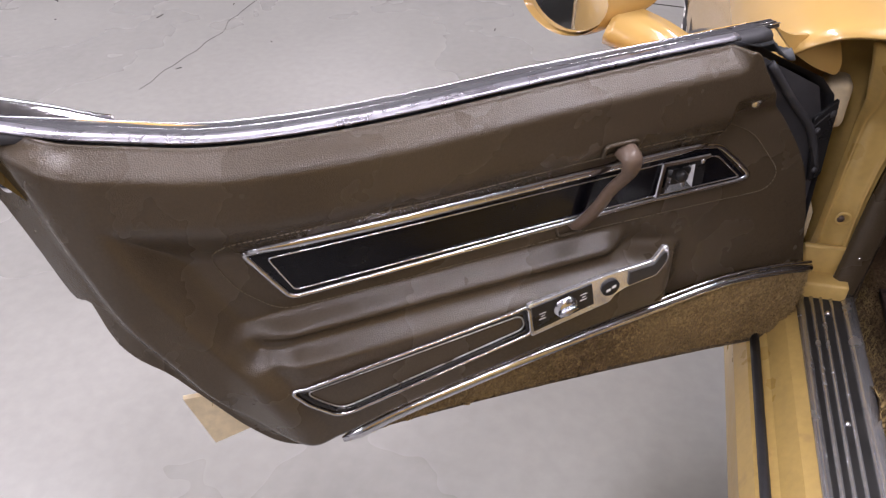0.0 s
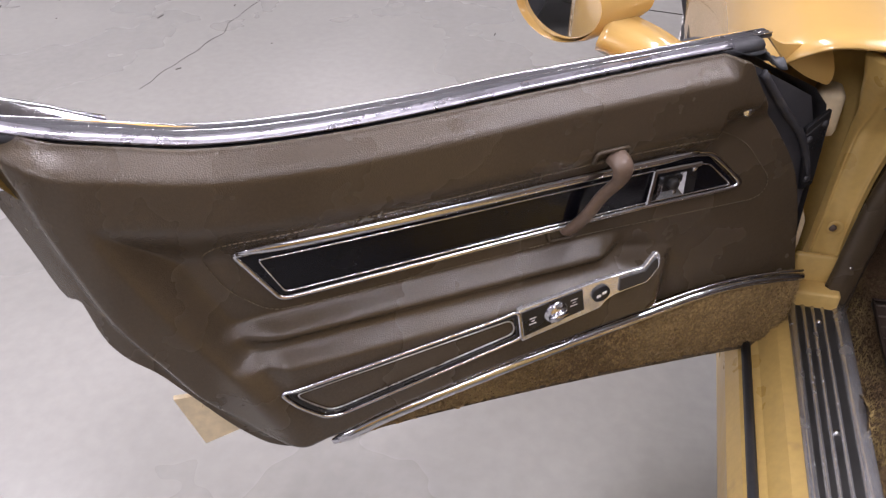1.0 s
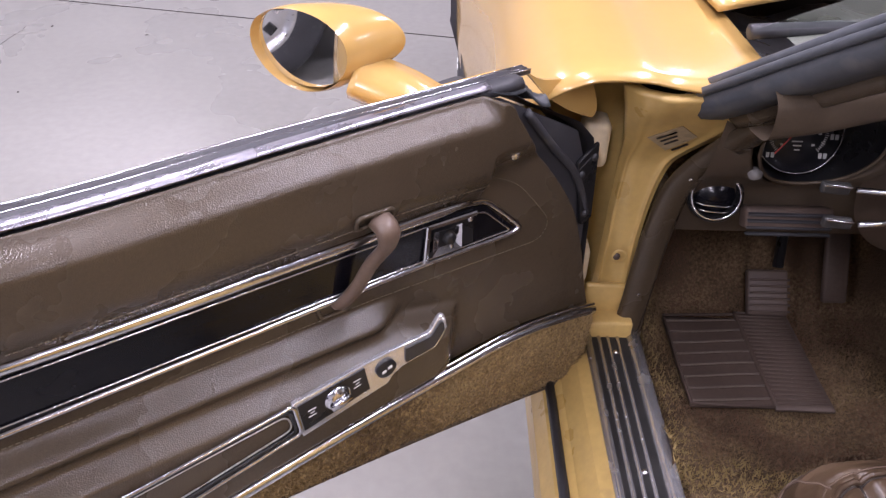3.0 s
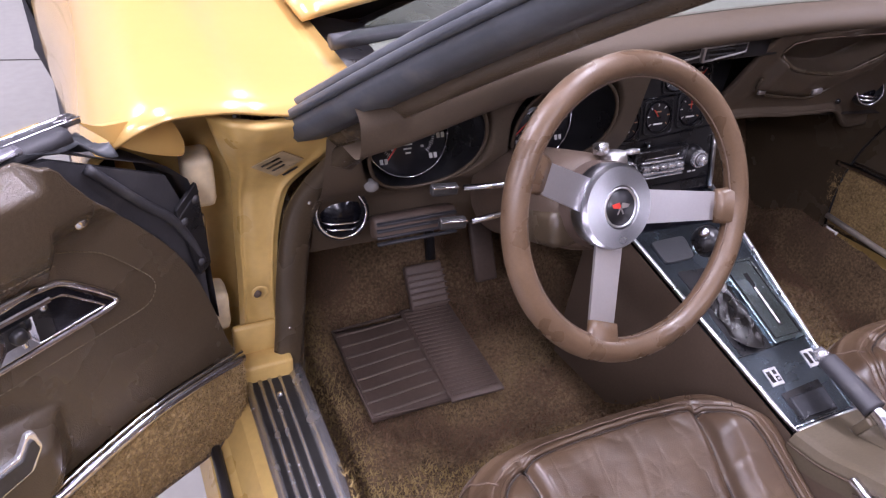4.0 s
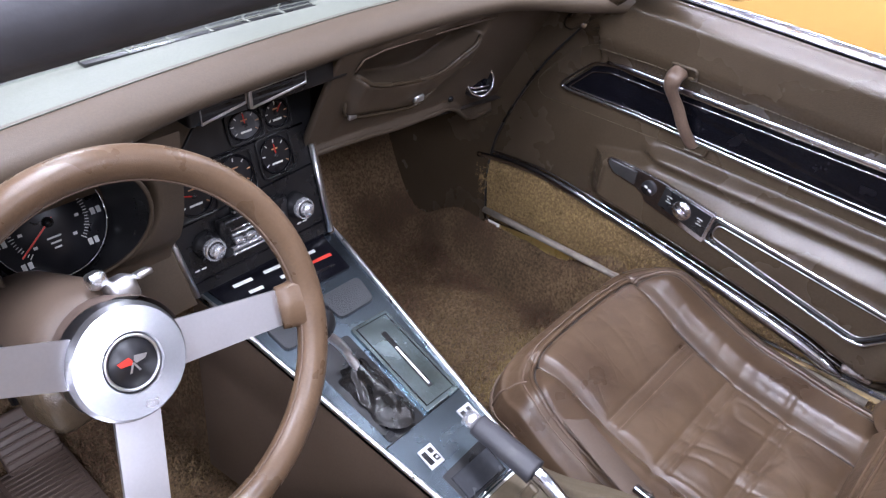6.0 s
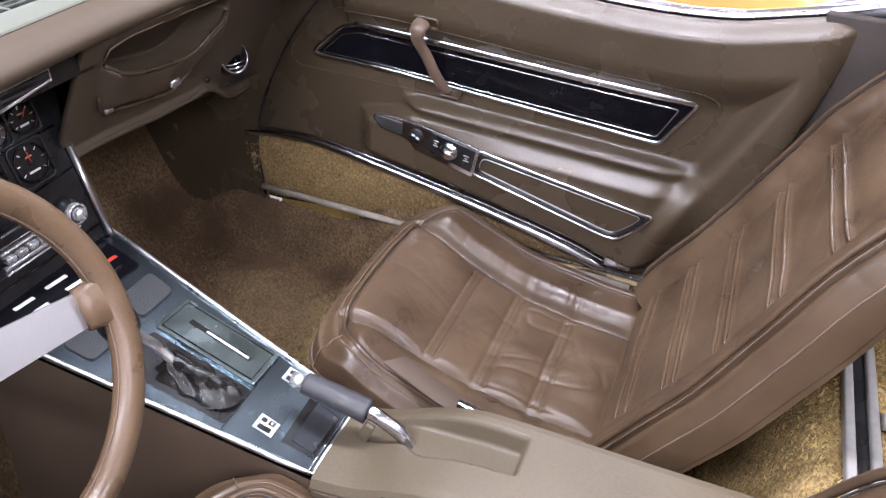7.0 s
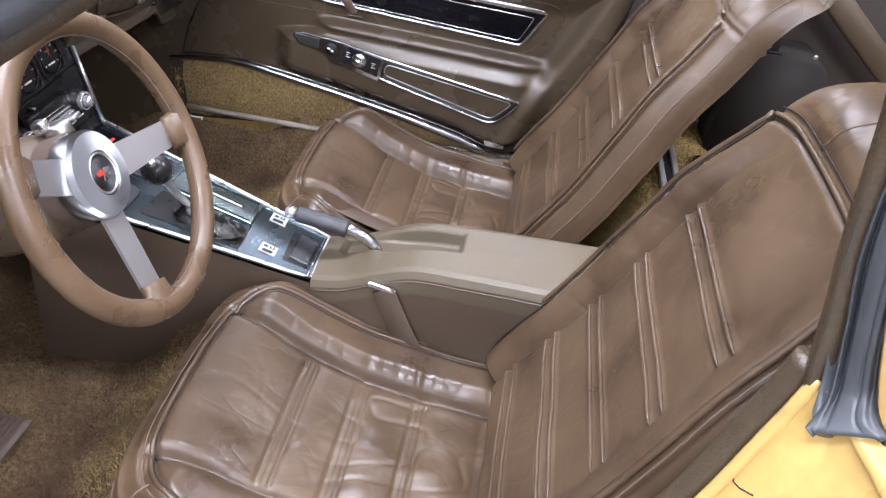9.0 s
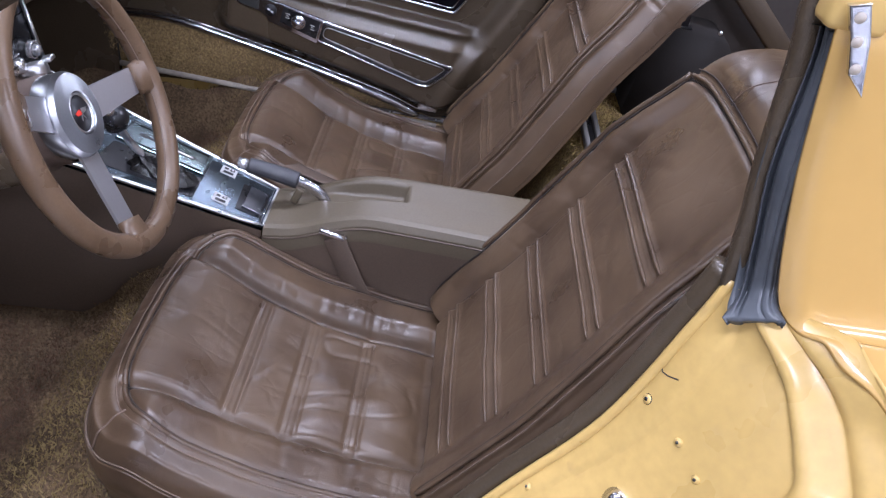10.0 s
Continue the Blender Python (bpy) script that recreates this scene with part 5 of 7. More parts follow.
def cushion_top(x, y):
    """Height of the seat cushion over the floor: panels, welts, bolsters and their folds."""
    z = cushion_line(y)
    bs = bolster_at(y)
    out = abs(x) - bs
    bol = sm(-0.02, 0.035, out)
    z += 0.030 * bol * sm(-0.075, -0.14, y)
    z -= 0.012 * math.exp(-(out / 0.007) ** 2) * sm(-0.06, -0.09, y)
    rear = sm(-0.24, -0.34, y)
    if out < 0:
        f = sm(0.0, -0.02, out)
        for py in PLEATS_C:
            for d in (-0.0085, 0.0085):
                z -= f * 0.0042 * math.exp(-((y - py - d) / 0.0028) ** 2)
            z += f * 0.0028 * sm(0.0105, 0.0075, abs(y - py))
        # each panel between two welts is padded
        edges = (-0.075,) + PLEATS_C + (-0.49,)
        for e0, e1 in zip(edges, edges[1:]):
            if e1 <= y <= e0:
                z += f * 0.010 * math.sin(math.pi * (e0 - y) / (e0 - e1)) ** 0.7
        # slack leather lies in soft folds on the rear panels
        z += f * rear * 0.0034 * noise.noise(Vector((x * 26, y * 15 + x * 8, 5.0))) + f * rear * creases(x, y * 0.45 + x * 0.3, 13.0, 17, 0.0022)
        z += f * (1 - rear) * (wob(x, y, 2.5, 12, 0.0024) + creases(x * 0.55 + y * 0.5, y * 0.35, 17.0, 14, 0.0012))
    else:
        # gathers that run out from the seam over the bolster
        g = math.exp(-out / 0.045)
        z += g * 0.0018 * noise.noise(Vector((x * 5, y * 24, 8.0))) + g * creases(x * 0.22, y, 31.0, 20, 0.0026)
        for py in PLEATS_C[1:]:
            z -= 0.006 * math.exp(-((y - py) / 0.008) ** 2) * math.exp(-out / 0.030)
    z += wob(x * 1.5, y, 2.0, 12, 0.0022) + wob(x, y * 2.0, 7.0, 40, 0.0003)
    z += creases(x, y * 0.35, 3.0, 13, 0.0006) + creases(x * 0.35, y, 9.0, 17, 0.0004)
    return z


def seat(m, label, group):
    thing = empty("bucket_seat", m)

    def cush(a, b, k):
        ra, rb = rim(a, b, 5.0)
        x, y = ra * CW * 0.93, CYC + rb * CD * 0.95
        edge = max(abs(a), abs(b))
        e2 = cushion_rim(x, y)
        z = cushion_top(x, y) - 0.016 * sm(0.90, 1.0, edge) - 0.005 * math.exp(-((e2 - 0.838) / 0.013) ** 2) - 0.003 * math.exp(-((e2 - 0.91) / 0.012) ** 2)
        if k > 0:
            o = 0.016 * math.sin(min(1, k * 1.6) * math.pi / 2) - 0.02 * sm(0.5, 1, k)
            L = math.hypot(ra, rb)
            x += ra / L * o
            y += rb / L * o
            z -= 0.008 * k + 0.15 * k**1.35
        return (x, y, z)

    mesh_part("seat_cushion", blanket(cush, 250, 240), LEATHER, thing, "creased brown leather seat cushion")

    def around(e, k, n=40):
        """A line round the cushion: e across its top, or k down its side."""
        out = []
        for i in range(4 * n):
            s, t = divmod(i, n)
            q = -1 + 2 * t / n
            a, b = ((q, 1), (1, -q), (-q, -1), (-1, q))[s]
            p = Vector(cush(a * e, b * e, k))
            if k > 0:
                p += Vector((a * 0.0012, b * 0.0012, 0))
            out.append(p)
        return out

    def oval_line(e, n=120):
        """From the backrest forward, round the front and back again."""
        out = [(-e * CW * 0.93, y) for y in np.linspace(-0.52, -0.23, 30)]
        for i in range(n + 1):
            c, s = -math.cos(math.pi * i / n), math.sin(math.pi * i / n)
            q = e * (abs(c) ** 3.4 + abs(s) ** 3.4) ** (-1 / 3.4)
            out.append((c * q * CW * 0.93, -0.22 + s * q * 0.176))
        out += [(e * CW * 0.93, y) for y in np.linspace(-0.23, -0.52, 30)]
        return [Vector((x, y, cushion_top(x, y))) for x, y in out]

    mesh_part("cushion_piping", tube([p + Vector((0, 0, -0.0012)) for p in oval_line(0.862)], 0.0038, 8), LEATHER, thing)
    mesh_part("cushion_stitching", tube([p + Vector((0, 0, -0.0030)) for p in oval_line(0.91)], 0.0012, 5), SEAM, thing)
    mesh_part("cushion_seam", tube([p + Vector((0, 0, -0.0042)) for p in oval_line(0.838)], 0.0014, 5), DARKFELT, thing)
    mesh_part("side_stitching", tube(around(1.0, 0.30), 0.0014, 5, True), SEAM, thing)
    mesh_part("side_stitching", tube(around(1.0, 0.34), 0.0022, 6, True), LEATHER, thing)
    for py in PLEATS_C:
        for d in (-0.0085, 0.0085):
            mesh_part("pleat_seam", tube([(x, py + d, cushion_top(x, py + d) - 0.0002) for x in np.linspace(-bolster_at(py) + 0.006, bolster_at(py) - 0.006, 24)], 0.0010, 5), SEAM, thing)
    for sx in (-1, 1):
        mesh_part("bolster_seam", tube([(sx * bolster_at(y), y, cushion_top(sx * bolster_at(y), y) - 0.0004) for y in np.linspace(-0.085, -0.50, 36)], 0.0016, 5), DARKFELT, thing)
        corner = [Vector(cush(sx * e, e, 0)) + Vector((0, 0, 0.0006)) for e in np.linspace(0.86, 1, 6)] + [Vector(cush(sx, 1, k)) + Vector((sx * 0.001, 0.001, 0.0004)) for k in (0.06, 0.12, 0.18, 0.24, 0.30)]
        mesh_part("corner_seam", tube(corner, 0.0014, 5), SEAM, thing)
    mesh_part("seat_base", rbox((0, CYC, 0.285), (0.42, 0.40, 0.06), 0.02), BLACK, thing)
    for sx in (-0.16, 0.16):
        mesh_part("seat_rail", rbox((sx, CYC - 0.02, 0.262), (0.03, 0.46, 0.02), 0.004), ALU, thing)

    # backrest
    B0 = Vector((0, -0.538, 0.410))
    U, N = Vector((0, -0.412, 0.911)), Vector((0, 0.911, 0.412))
    HB = 0.694
    PLEATS_B = (0.050, 0.142, 0.236, 0.332, 0.431)

    def half(h):
        return curve_at([(0, 0.238), (0.10, 0.240), (0.24, 0.236), (0.38, 0.226), (0.48, 0.212), (0.56, 0.196), (0.615, 0.184), (0.663, 0.156), (0.694, 0.118)], h)

    def head_seam(x):
        return 0.584 - 0.30 * x * x - 0.012 * sm(0.12, 0.2, x)

    def face(x, h):
        w = half(h)
        d = 0.045 - 0.02 * sm(0.0, 0.25, h) - 0.010 * sm(0.43, 0.56, h) - 0.042 * sm(0.610, 0.720, h) ** 1.2 + 0.008 * math.exp(-((h - 0.625) / 0.032) ** 2)
        e = abs(x) / w
        d -= 0.016 * e**3 * sm(0.58, 0.63, h)
        d += 0.018 * sm(0.60, 0.80, e) * sm(0.70, 0.40, h)
        d -= 0.009 * math.exp(-((x - 0.64 * w) / 0.006) ** 2) * sm(0.50, 0.44, h)
        # gathers beside the sewn seam
        if x > 0.64 * w:
            g = math.exp(-(x - 0.64 * w) / 0.030) * sm(0.52, 0.40, h)
            d += g * (0.0024 * noise.noise(Vector((x * 8, h * 30, 3.0))) + creases(x * 0.25, h + 0.5 * x, 27.0, 15, 0.0026))
        d -= 0.005 * math.exp(-((h - head_seam(x)) / 0.004) ** 2) + 0.003 * math.exp(-((h - head_seam(x) - 0.012) / 0.003) ** 2)
        if e < 0.66:
            f = sm(0.66, 0.60, e)
            for ph in PLEATS_B:
                d += f * 0.0032 * (math.exp(-((h - ph - 0.0105) / 0.0034) ** 2) + math.exp(-((h - ph + 0.0105) / 0.0034) ** 2)) - f * 0.0028 * (math.exp(-((h - ph - 0.004) / 0.0025) ** 2) + math.exp(-((h - ph + 0.0165) / 0.0025) ** 2))
        d += wob(x, h, 11, 9, 0.003) + wob(x, h * 2, 15, 40, 0.0004) + creases(x * 0.5, h, 21.0, 12, 0.0006)
        return d

    def back(a, b, k):
        h = HB * (b + 1) / 2
        w = half(h)
        x = a * w * 0.93
        hh = h
        d = face(x, h) - 0.014 * sm(0.90, 1.0, max(abs(a), b))
        if k > 0:
            x += a * 0.018 * math.sin(min(1, 1.5 * k) * math.pi / 2)
            d -= 0.066 * k**1.2
            if b > 0.95:
                hh += 0.018 * math.sin(min(1, 1.5 * k) * math.pi / 2)
        p = B0 + U * hh + N * d
        return (x, p.y, p.z)

    def on_back(x, h, lift=0.0):
        p = B0 + U * h + N * (face(x, h) + lift)
        return (x, p.y, p.z)

    bk = mesh_part("backrest", blanket(back, 210, 280, 0.78), LEATHER, thing, "reclined brown leather backrest with pleats")
    mesh_part("back_shell", patch(lambda u, v: (lambda h, a: ((a * (half(min(h, HB)) * 0.93 + 0.0195)), *(B0 + U * h + N * (face(half(min(h, HB)) * 0.93, min(h, HB)) - 0.072 - 0.03 * (1 - a * a)))[1:]))((HB + 0.017) * v, -1 + 2 * u), 24, 40), LEATHER, thing)
    for ph in PLEATS_B:
        for d in (-0.0105, 0.0105):
            w = half(ph) * 0.635
            mesh_part("pleat_ridge", tube([on_back(x, ph + d, 0.0001) for x in np.linspace(-w, w, 30)], 0.0030, 8, scale=lambda t: 0.25 + 0.75 * sm(0, 0.06, min(t, 1 - t))), LEATHER, bk)
    for sx in (-1, 1):
        if sx > 0:
            mesh_part("bolster_seam", tube([on_back(0.64 * half(h), h, 0.0006) for h in np.linspace(0.02, 0.445, 40)], 0.0015, 5), DARKFELT, bk)
        mesh_part("back_piping", tube([on_back(sx * 0.90 * half(h), h, 0.001) for h in np.linspace(0.02, 0.572, 50)], 0.0040, 7), LEATHER, bk)
        mesh_part("back_seam", tube([on_back(sx * 0.868 * half(h), h, -0.0004) for h in np.linspace(0.02, 0.560, 50)], 0.0011, 5), DARKFELT, bk)
        mesh_part("back_stitching", tube([on_back(sx * 0.945 * half(h), h, -0.0030) for h in np.linspace(0.02, 0.556, 50)], 0.0011, 5), SEAM, bk)
        mesh_part("back_stitching", tube([Vector(back(sx, b, 0.42)) + Vector((sx * 0.001, 0, 0)) for b in np.linspace(-0.95, 0.93, 60)], 0.0014, 5), SEAM, bk)
    mesh_part("head_stitching", tube([on_back(0.018 + 0.3 * (0.682 - h), h, 0.0002) for h in np.linspace(0.600, 0.682, 14)], 0.0011, 5), SEAM, bk)
    mesh_part("head_seam_piping", tube([on_back(x, head_seam(x) + 0.006, 0.0012) for x in np.linspace(-0.166, 0.166, 30)], 0.0034, 7), LEATHER, bk)
    mesh_part("head_seam", tube([on_back(x, head_seam(x), 0.0004) for x in np.linspace(-0.166, 0.166, 30)], 0.0014, 5), DARKFELT, bk)
    mesh_part("head_stitching", tube([on_back(x, head_seam(x) + 0.017, 0.0002) for x in np.linspace(-0.168, 0.168, 20)], 0.0010, 5), DARKFELT, bk)
    for sx in (-1, 1):
        mesh_part("recliner_hinge", rbox((sx * 0.215, -0.50, 0.30), (0.02, 0.05, 0.09), 0.008), ALU, thing)
    return tagged(thing, label, "car seat", group)


driver_seat = seat(pose(-0.272, 0, 0), "brown leather bucket seat with pleated backrest, driver's", "bucket seats")
tagged(copy_thing(driver_seat, pose(0.398, 0.018, 0)), "brown leather bucket seat with pleated backrest, passenger's")


# ---- dashboard ----
dash = empty("dashboard", pose(0, 0, 0))


NOSE = [(-0.585, 0.080), (-0.52, 0.095), (-0.437, 0.125), (-0.316, 0.163), (-0.24, 0.174), (-0.076, 0.192), (0.10, 0.205), (0.22, 0.211), (0.45, 0.206), (0.52, 0.180), (0.58, 0.125), (0.64, 0.085)]


def dash_section(x):
    """Lip height and depth of the dash pad across the car."""
    c = (x - 0.03) / 0.6
    zl = 0.920 - 0.012 * c * c - 0.004 * sm(0.35, 0.62, x)
    return curve_at(NOSE, x), zl


def pad(u, v):
    x = -0.585 + 1.225 * u
    yl, zl = dash_section(x)
    front = 0.30 + 0.062 * (1 - ((x - 0.03) / 0.62) ** 2)
    under = yl + 0.060
    w = 1 - sm(-0.32, -0.08, x)
    sec = [(front, zl + 0.005), (yl + 0.10, zl + 0.024), (yl + 0.055, zl + 0.024), (yl + 0.020, zl + 0.017), (yl, zl + 0.003), (yl - 0.001, zl - 0.010 - 0.018 * w), (yl + 0.012, zl - 0.019 - 0.022 * w), (yl + 0.040, zl - 0.021 - 0.026 * w), (under, zl - 0.021 - 0.028 * w)]
    k = v * (len(sec) - 1)
    p = smooth_sec(sec, k)
    k = sm(0.30, 0.0, v)
    return (x + 0.085 * k * sm(0.25, 0.0, u) - 0.06 * k * sm(0.75, 1.0, u), p[0], p[1])


def smooth_sec(sec, k):
    i = min(len(sec) - 2, int(k))
    t = k - i
    g = lambda q: sec[min(len(sec) - 1, max(0, q))]
    a, b, c, d = g(i - 1), g(i), g(i + 1), g(i + 2)
    return [0.5 * (2 * b[j] + (c[j] - a[j]) * t + (2 * a[j] - 5 * b[j] + 4 * c[j] - d[j]) * t * t + (3 * b[j] - a[j] - 3 * c[j] + d[j]) * t**3) for j in (0, 1)]


mesh_part("dash_pad", patch(lambda u, v: pad(u, 0.28 + 0.72 * v), 70, 40), DASHV, dash, "brown vinyl dash pad")
mesh_part("dash_top", patch(lambda u, v: pad(u, 0.285 * v), 70, 16), DASHTOP, dash, "grey-green dash top with windscreen light in its colour")
mesh_part("dash_top_seam", tube([tuple(Vector(pad(u, 0.30)) + Vector((0, 0, 0.0008))) for u in np.linspace(0.02, 0.98, 60)], 0.0009, 5), DASHTOP, dash)
# defroster grille
gx0, gx1 = -0.150, 0.164
gr = mesh_part("defroster_grille", rbox(((gx0 + gx1) / 2, 0.300, 0.9430), (gx1 - gx0, 0.017, 0.005), 0.001), BLACK, dash, "black slotted defroster grille")
mesh_part("grille_bar", rbox(((gx0 + gx1) / 2, 0.302, 0.9450), (gx1 - gx0, 0.0018, 0.003), 0.0005), DASHTOP, gr)
for k in range(1, 6):
    mesh_part("grille_bar", rbox((gx0 + (gx1 - gx0) * k / 6, 0.300, 0.9450), (0.004, 0.016, 0.003), 0.0005), DASHTOP, gr)

# instrument binnacle, driver's side
BN = Vector((0, -0.90, 0.436))


def dial_frame(c):
    z = BN.normalized()
    x = Vector((1, 0, 0))
    y = z.cross(x)
    m = Matrix((x, y, z)).transposed().to_4x4()
    m.translation = c
    return m


SPEEDO, TACH = Vector((-0.440, 0.302, 0.777)), Vector((-0.228, 0.302, 0.777))


def dash_y(z):
    return curve_at([(0.58, 0.315), (0.64, 0.290), (0.69, 0.278), (0.73, 0.245), (0.78, 0.224), (0.885, 0.205)], z)


def binnacle(u, v):
    x = -0.582 + 0.48 * u
    z = 0.884 - 0.294 * v
    y = dash_y(z)
    for c in (SPEEDO, TACH):
        r = math.hypot(x - c.x, (z - c.z - 0.022) * 0.98)
        y += 0.085 * sm(0.094, 0.080, r)
    y -= 0.012 * math.exp(-((x + 0.333) / 0.03) ** 2) * sm(0.15, 0.4, v) * sm(0.75, 0.5, v)
    return (x, y, z)


mesh_part("instrument_binnacle", patch(binnacle, 130, 80), DASHV, dash, "brown moulded instrument binnacle", flip=True)
for c in (SPEEDO, TACH):
    def hood_wall(u, v):
        a = 2 * math.pi * u
        x, z = c.x + (0.066 + 0.018 * v) * math.cos(a), c.z + (0.066 + 0.018 * v) * math.sin(a) + 0.020 * v
        return (x, (0.300 - 0.024 * math.sin(a)) * (1 - v) + (dash_y(z) - 0.002) * v, z)
    mesh_part("gauge_hood", patch(hood_wall, 48, 6, True), BLACK, dash, "deep black gauge hood")
    mesh_part("hood_edge", tube([hood_wall(i / 48, 1.0) for i in range(48)], 0.0028, 6, True), DASHV, dash)


def dial(name, c, r, marks, needle, parent, big=True, label=""):
    m = dial_frame(c)
    th = mesh_part(name, moved(lathe([(r, -0.004), (r, 0.0), (0.0, 0.0)], 40), m), GAUGE, parent, label)
    mesh_part("bezel", moved(lathe([(r * 0.985, 0.0), (r * 0.99, 0.003), (r * 1.005, 0.004), (r * 1.015, 0.003), (r * 1.02, -0.004)], 40), m), CHROME if big else BLACK, th)
    if big:
        ticks = []
        for k in range(marks * 4 - 3):
            a = radians(225 - 270 * k / (marks * 4 - 4))
            L = 0.10 if k % 4 == 0 else 0.065
            q = m @ Matrix.Translation((r * 0.66 * math.cos(a), r * 0.66 * math.sin(a), 0.0008)) @ pose(0, 0, 0, 0, 0, math.degrees(a))
            ticks.append(moved(rbox((0, 0, 0), (r * L, r * 0.016, 0.0006), 0), q))
        mesh_part("tick_ring", join(*ticks), DIALWHITE, th, smooth=False)
        for k in range(0, marks, 2):
            a = radians(225 - 270 * k / (marks - 1))
            for d in (-0.055, 0.055):
                q = m @ Matrix.Translation((r * (0.84 * math.cos(a) + d), r * 0.84 * math.sin(a), 0.0008))
                mesh_part("numeral_bar", moved(rbox((0, 0, 0), (r * 0.075, r * 0.12, 0.0006), 0), q), DIALWHITE, th, smooth=False)
            q2 = m @ Matrix.Translation((r * 0.50 * math.cos(a), r * 0.50 * math.sin(a), 0.0008))
            mesh_part("numeral_bar", moved(rbox((0, 0, 0), (r * 0.07, r * 0.05, 0.0006), 0), q2), DIALWHITE, th, smooth=False)
    else:
        for k in range(marks):
            a = radians(225 - 270 * k / (marks - 1))
            L = 0.10 if k % 2 == 0 else 0.06
            q = m @ Matrix.Translation((r * (0.93 - L / 2) * math.cos(a), r * (0.93 - L / 2) * math.sin(a), 0.0008)) @ pose(0, 0, 0, 0, 0, math.degrees(a))
            mesh_part("tick", moved(rbox((0, 0, 0), (r * L, r * (0.03 if k % 2 == 0 else 0.018), 0.0006), 0), q), DIALWHITE, th, smooth=False)
    q = m @ pose(0, 0, 0.003, 0, 0, needle)
    mesh_part("needle", moved(rbox((r * 0.33, 0, 0), (r * 0.86, r * 0.03, 0.001), 0), q), RED, th, smooth=False)
    mesh_part("needle_hub", moved(lathe([(0.0, 0.006), (r * 0.09, 0.005), (r * 0.10, 0.0)], 14), m), BLACK, th)
    return th


sp = dial("speedometer", SPEEDO, 0.064, 17, 228, dash, label="round black speedometer with red needle")
ta = dial("tachometer", TACH, 0.064, 15, 215, dash, label="round black tachometer with red needle")
for t, c in ((sp, SPEEDO), (ta, TACH)):
    q = dial_frame(c)
    for k in range(3):
        mesh_part("dial_text_bar", moved(rbox((0, -0.018 - 0.006 * k, 0.0008), (0.016 - 0.004 * k, 0.0020, 0.0006), 0), q), DIALWHITE, t, smooth=False)
mesh_part("trip_knob", moved(lathe([(0, 0.012), (0.0075, 0.011), (0.010, 0.0)], 16), dial_frame(Vector((-0.513, 0.240, 0.737)))), TILEGREY, dash, "grey trip reset button")

def air_vent(c, r, normal, name="air_vent"):
    z = Vector(normal).normalized()
    x = Vector((0, 0, 1)).cross(z).normalized()
    y = z.cross(x)
    m = Matrix((x, y, z)).transposed().to_4x4()
    m.translation = c
    th = mesh_part(name, moved(lathe([(r * 1.25, -0.01), (r * 1.22, 0.002), (r * 1.05, 0.008), (r, 0.004), (r * 0.95, -0.02), (0, -0.022)], 32), m), BLACK, dash, "round chrome-edged ball air vent")
    mesh_part("vent_ring", moved(tube([(r * 1.06 * math.cos(2 * math.pi * k / 36), r * 1.06 * math.sin(2 * math.pi * k / 36), 0.006) for k in range(36)], 0.0022, 6, True), m), CHROME, th)
    for k in (-0.35, -0.62):
        hw = math.sqrt(1 - k * k) * r * 0.97
        mesh_part("vent_slat", moved(tube([(-hw, k * r, 0.002), (-hw * 0.5, k * r - 0.003, 0.006), (hw * 0.5, k * r - 0.003, 0.006), (hw, k * r, 0.002)], 0.0018, 6), m), CHROME, th)
    mesh_part("vent_ball", moved(lathe([(0.0, 0.0), (r * 0.5, -0.002), (r * 0.9, -0.010)], 28), m), GLOSSBLACK, th)
    return th


air_vent(Vector((-0.546, 0.270, 0.680)), 0.033, (-0.15, -0.9, 0.35))
air_vent(Vector((0.543, 0.314, 0.729)), 0.026, (-0.3, -0.9, 0.3))
# kick heater grille below the dash
hg = mesh_part("footwell_grille", rbox((-0.440, 0.255, 0.655), (0.13, 0.03, 0.034), 0.006, pose(0, 0, 0, -25)), MATBROWN, dash, "dark brown ribbed footwell grille")
for k in range(4):
    mesh_part("grille_rib", rbox((-0.440, 0.241 - 0.002 * k, 0.668 - 0.010 * k), (0.125, 0.006, 0.004), 0.001), RUBBER, hg)
# passenger side of the dash with the map pocket
POCKET_TOP = [(0.186, 0.858), (0.213, 0.838), (0.264, 0.821), (0.336, 0.807), (0.380, 0.808), (0.412, 0.829), (0.450, 0.852)]
POCKET_LOW = [(0.178, 0.815), (0.190, 0.786), (0.239, 0.766), (0.306, 0.751), (0.360, 0.742), (0.384, 0.757), (0.404, 0.780), (0.452, 0.803)]


def slope(z):
    return 0.235 + 0.55 * (0.87 - z)


def pface(u, v):
    x = 0.140 + 0.508 * u
    zt = 0.902 - 0.02 * sm(0.4, 0.63, x)
    zb = 0.722 - 0.026 * sm(0.15, 0.45, x) - 0.070 * sm(0.46, 0.60, x)
    z = zt + (zb - zt) * v
    y = slope(z)
    inside = sm(0.180, 0.200, x) * sm(0.462, 0.440, x)
    zu, zl = curve_at(POCKET_TOP, x), curve_at(POCKET_LOW, x)
    y += 0.045 * inside * sm(zu - 0.004, zu + 0.006, z) * sm(0.886 + 0.01 * (x - 0.19), 0.876 + 0.01 * (x - 0.19), z)
    y -= 0.016 * inside * sm(zu + 0.004, zu - 0.006, z) * sm(zl - 0.006, zl + 0.014, z)
    y += wob(x, z, 2, 18, 0.006) * inside
    y -= 0.010 * sm(0.93, 1.0, v)
    return (x, y, z)


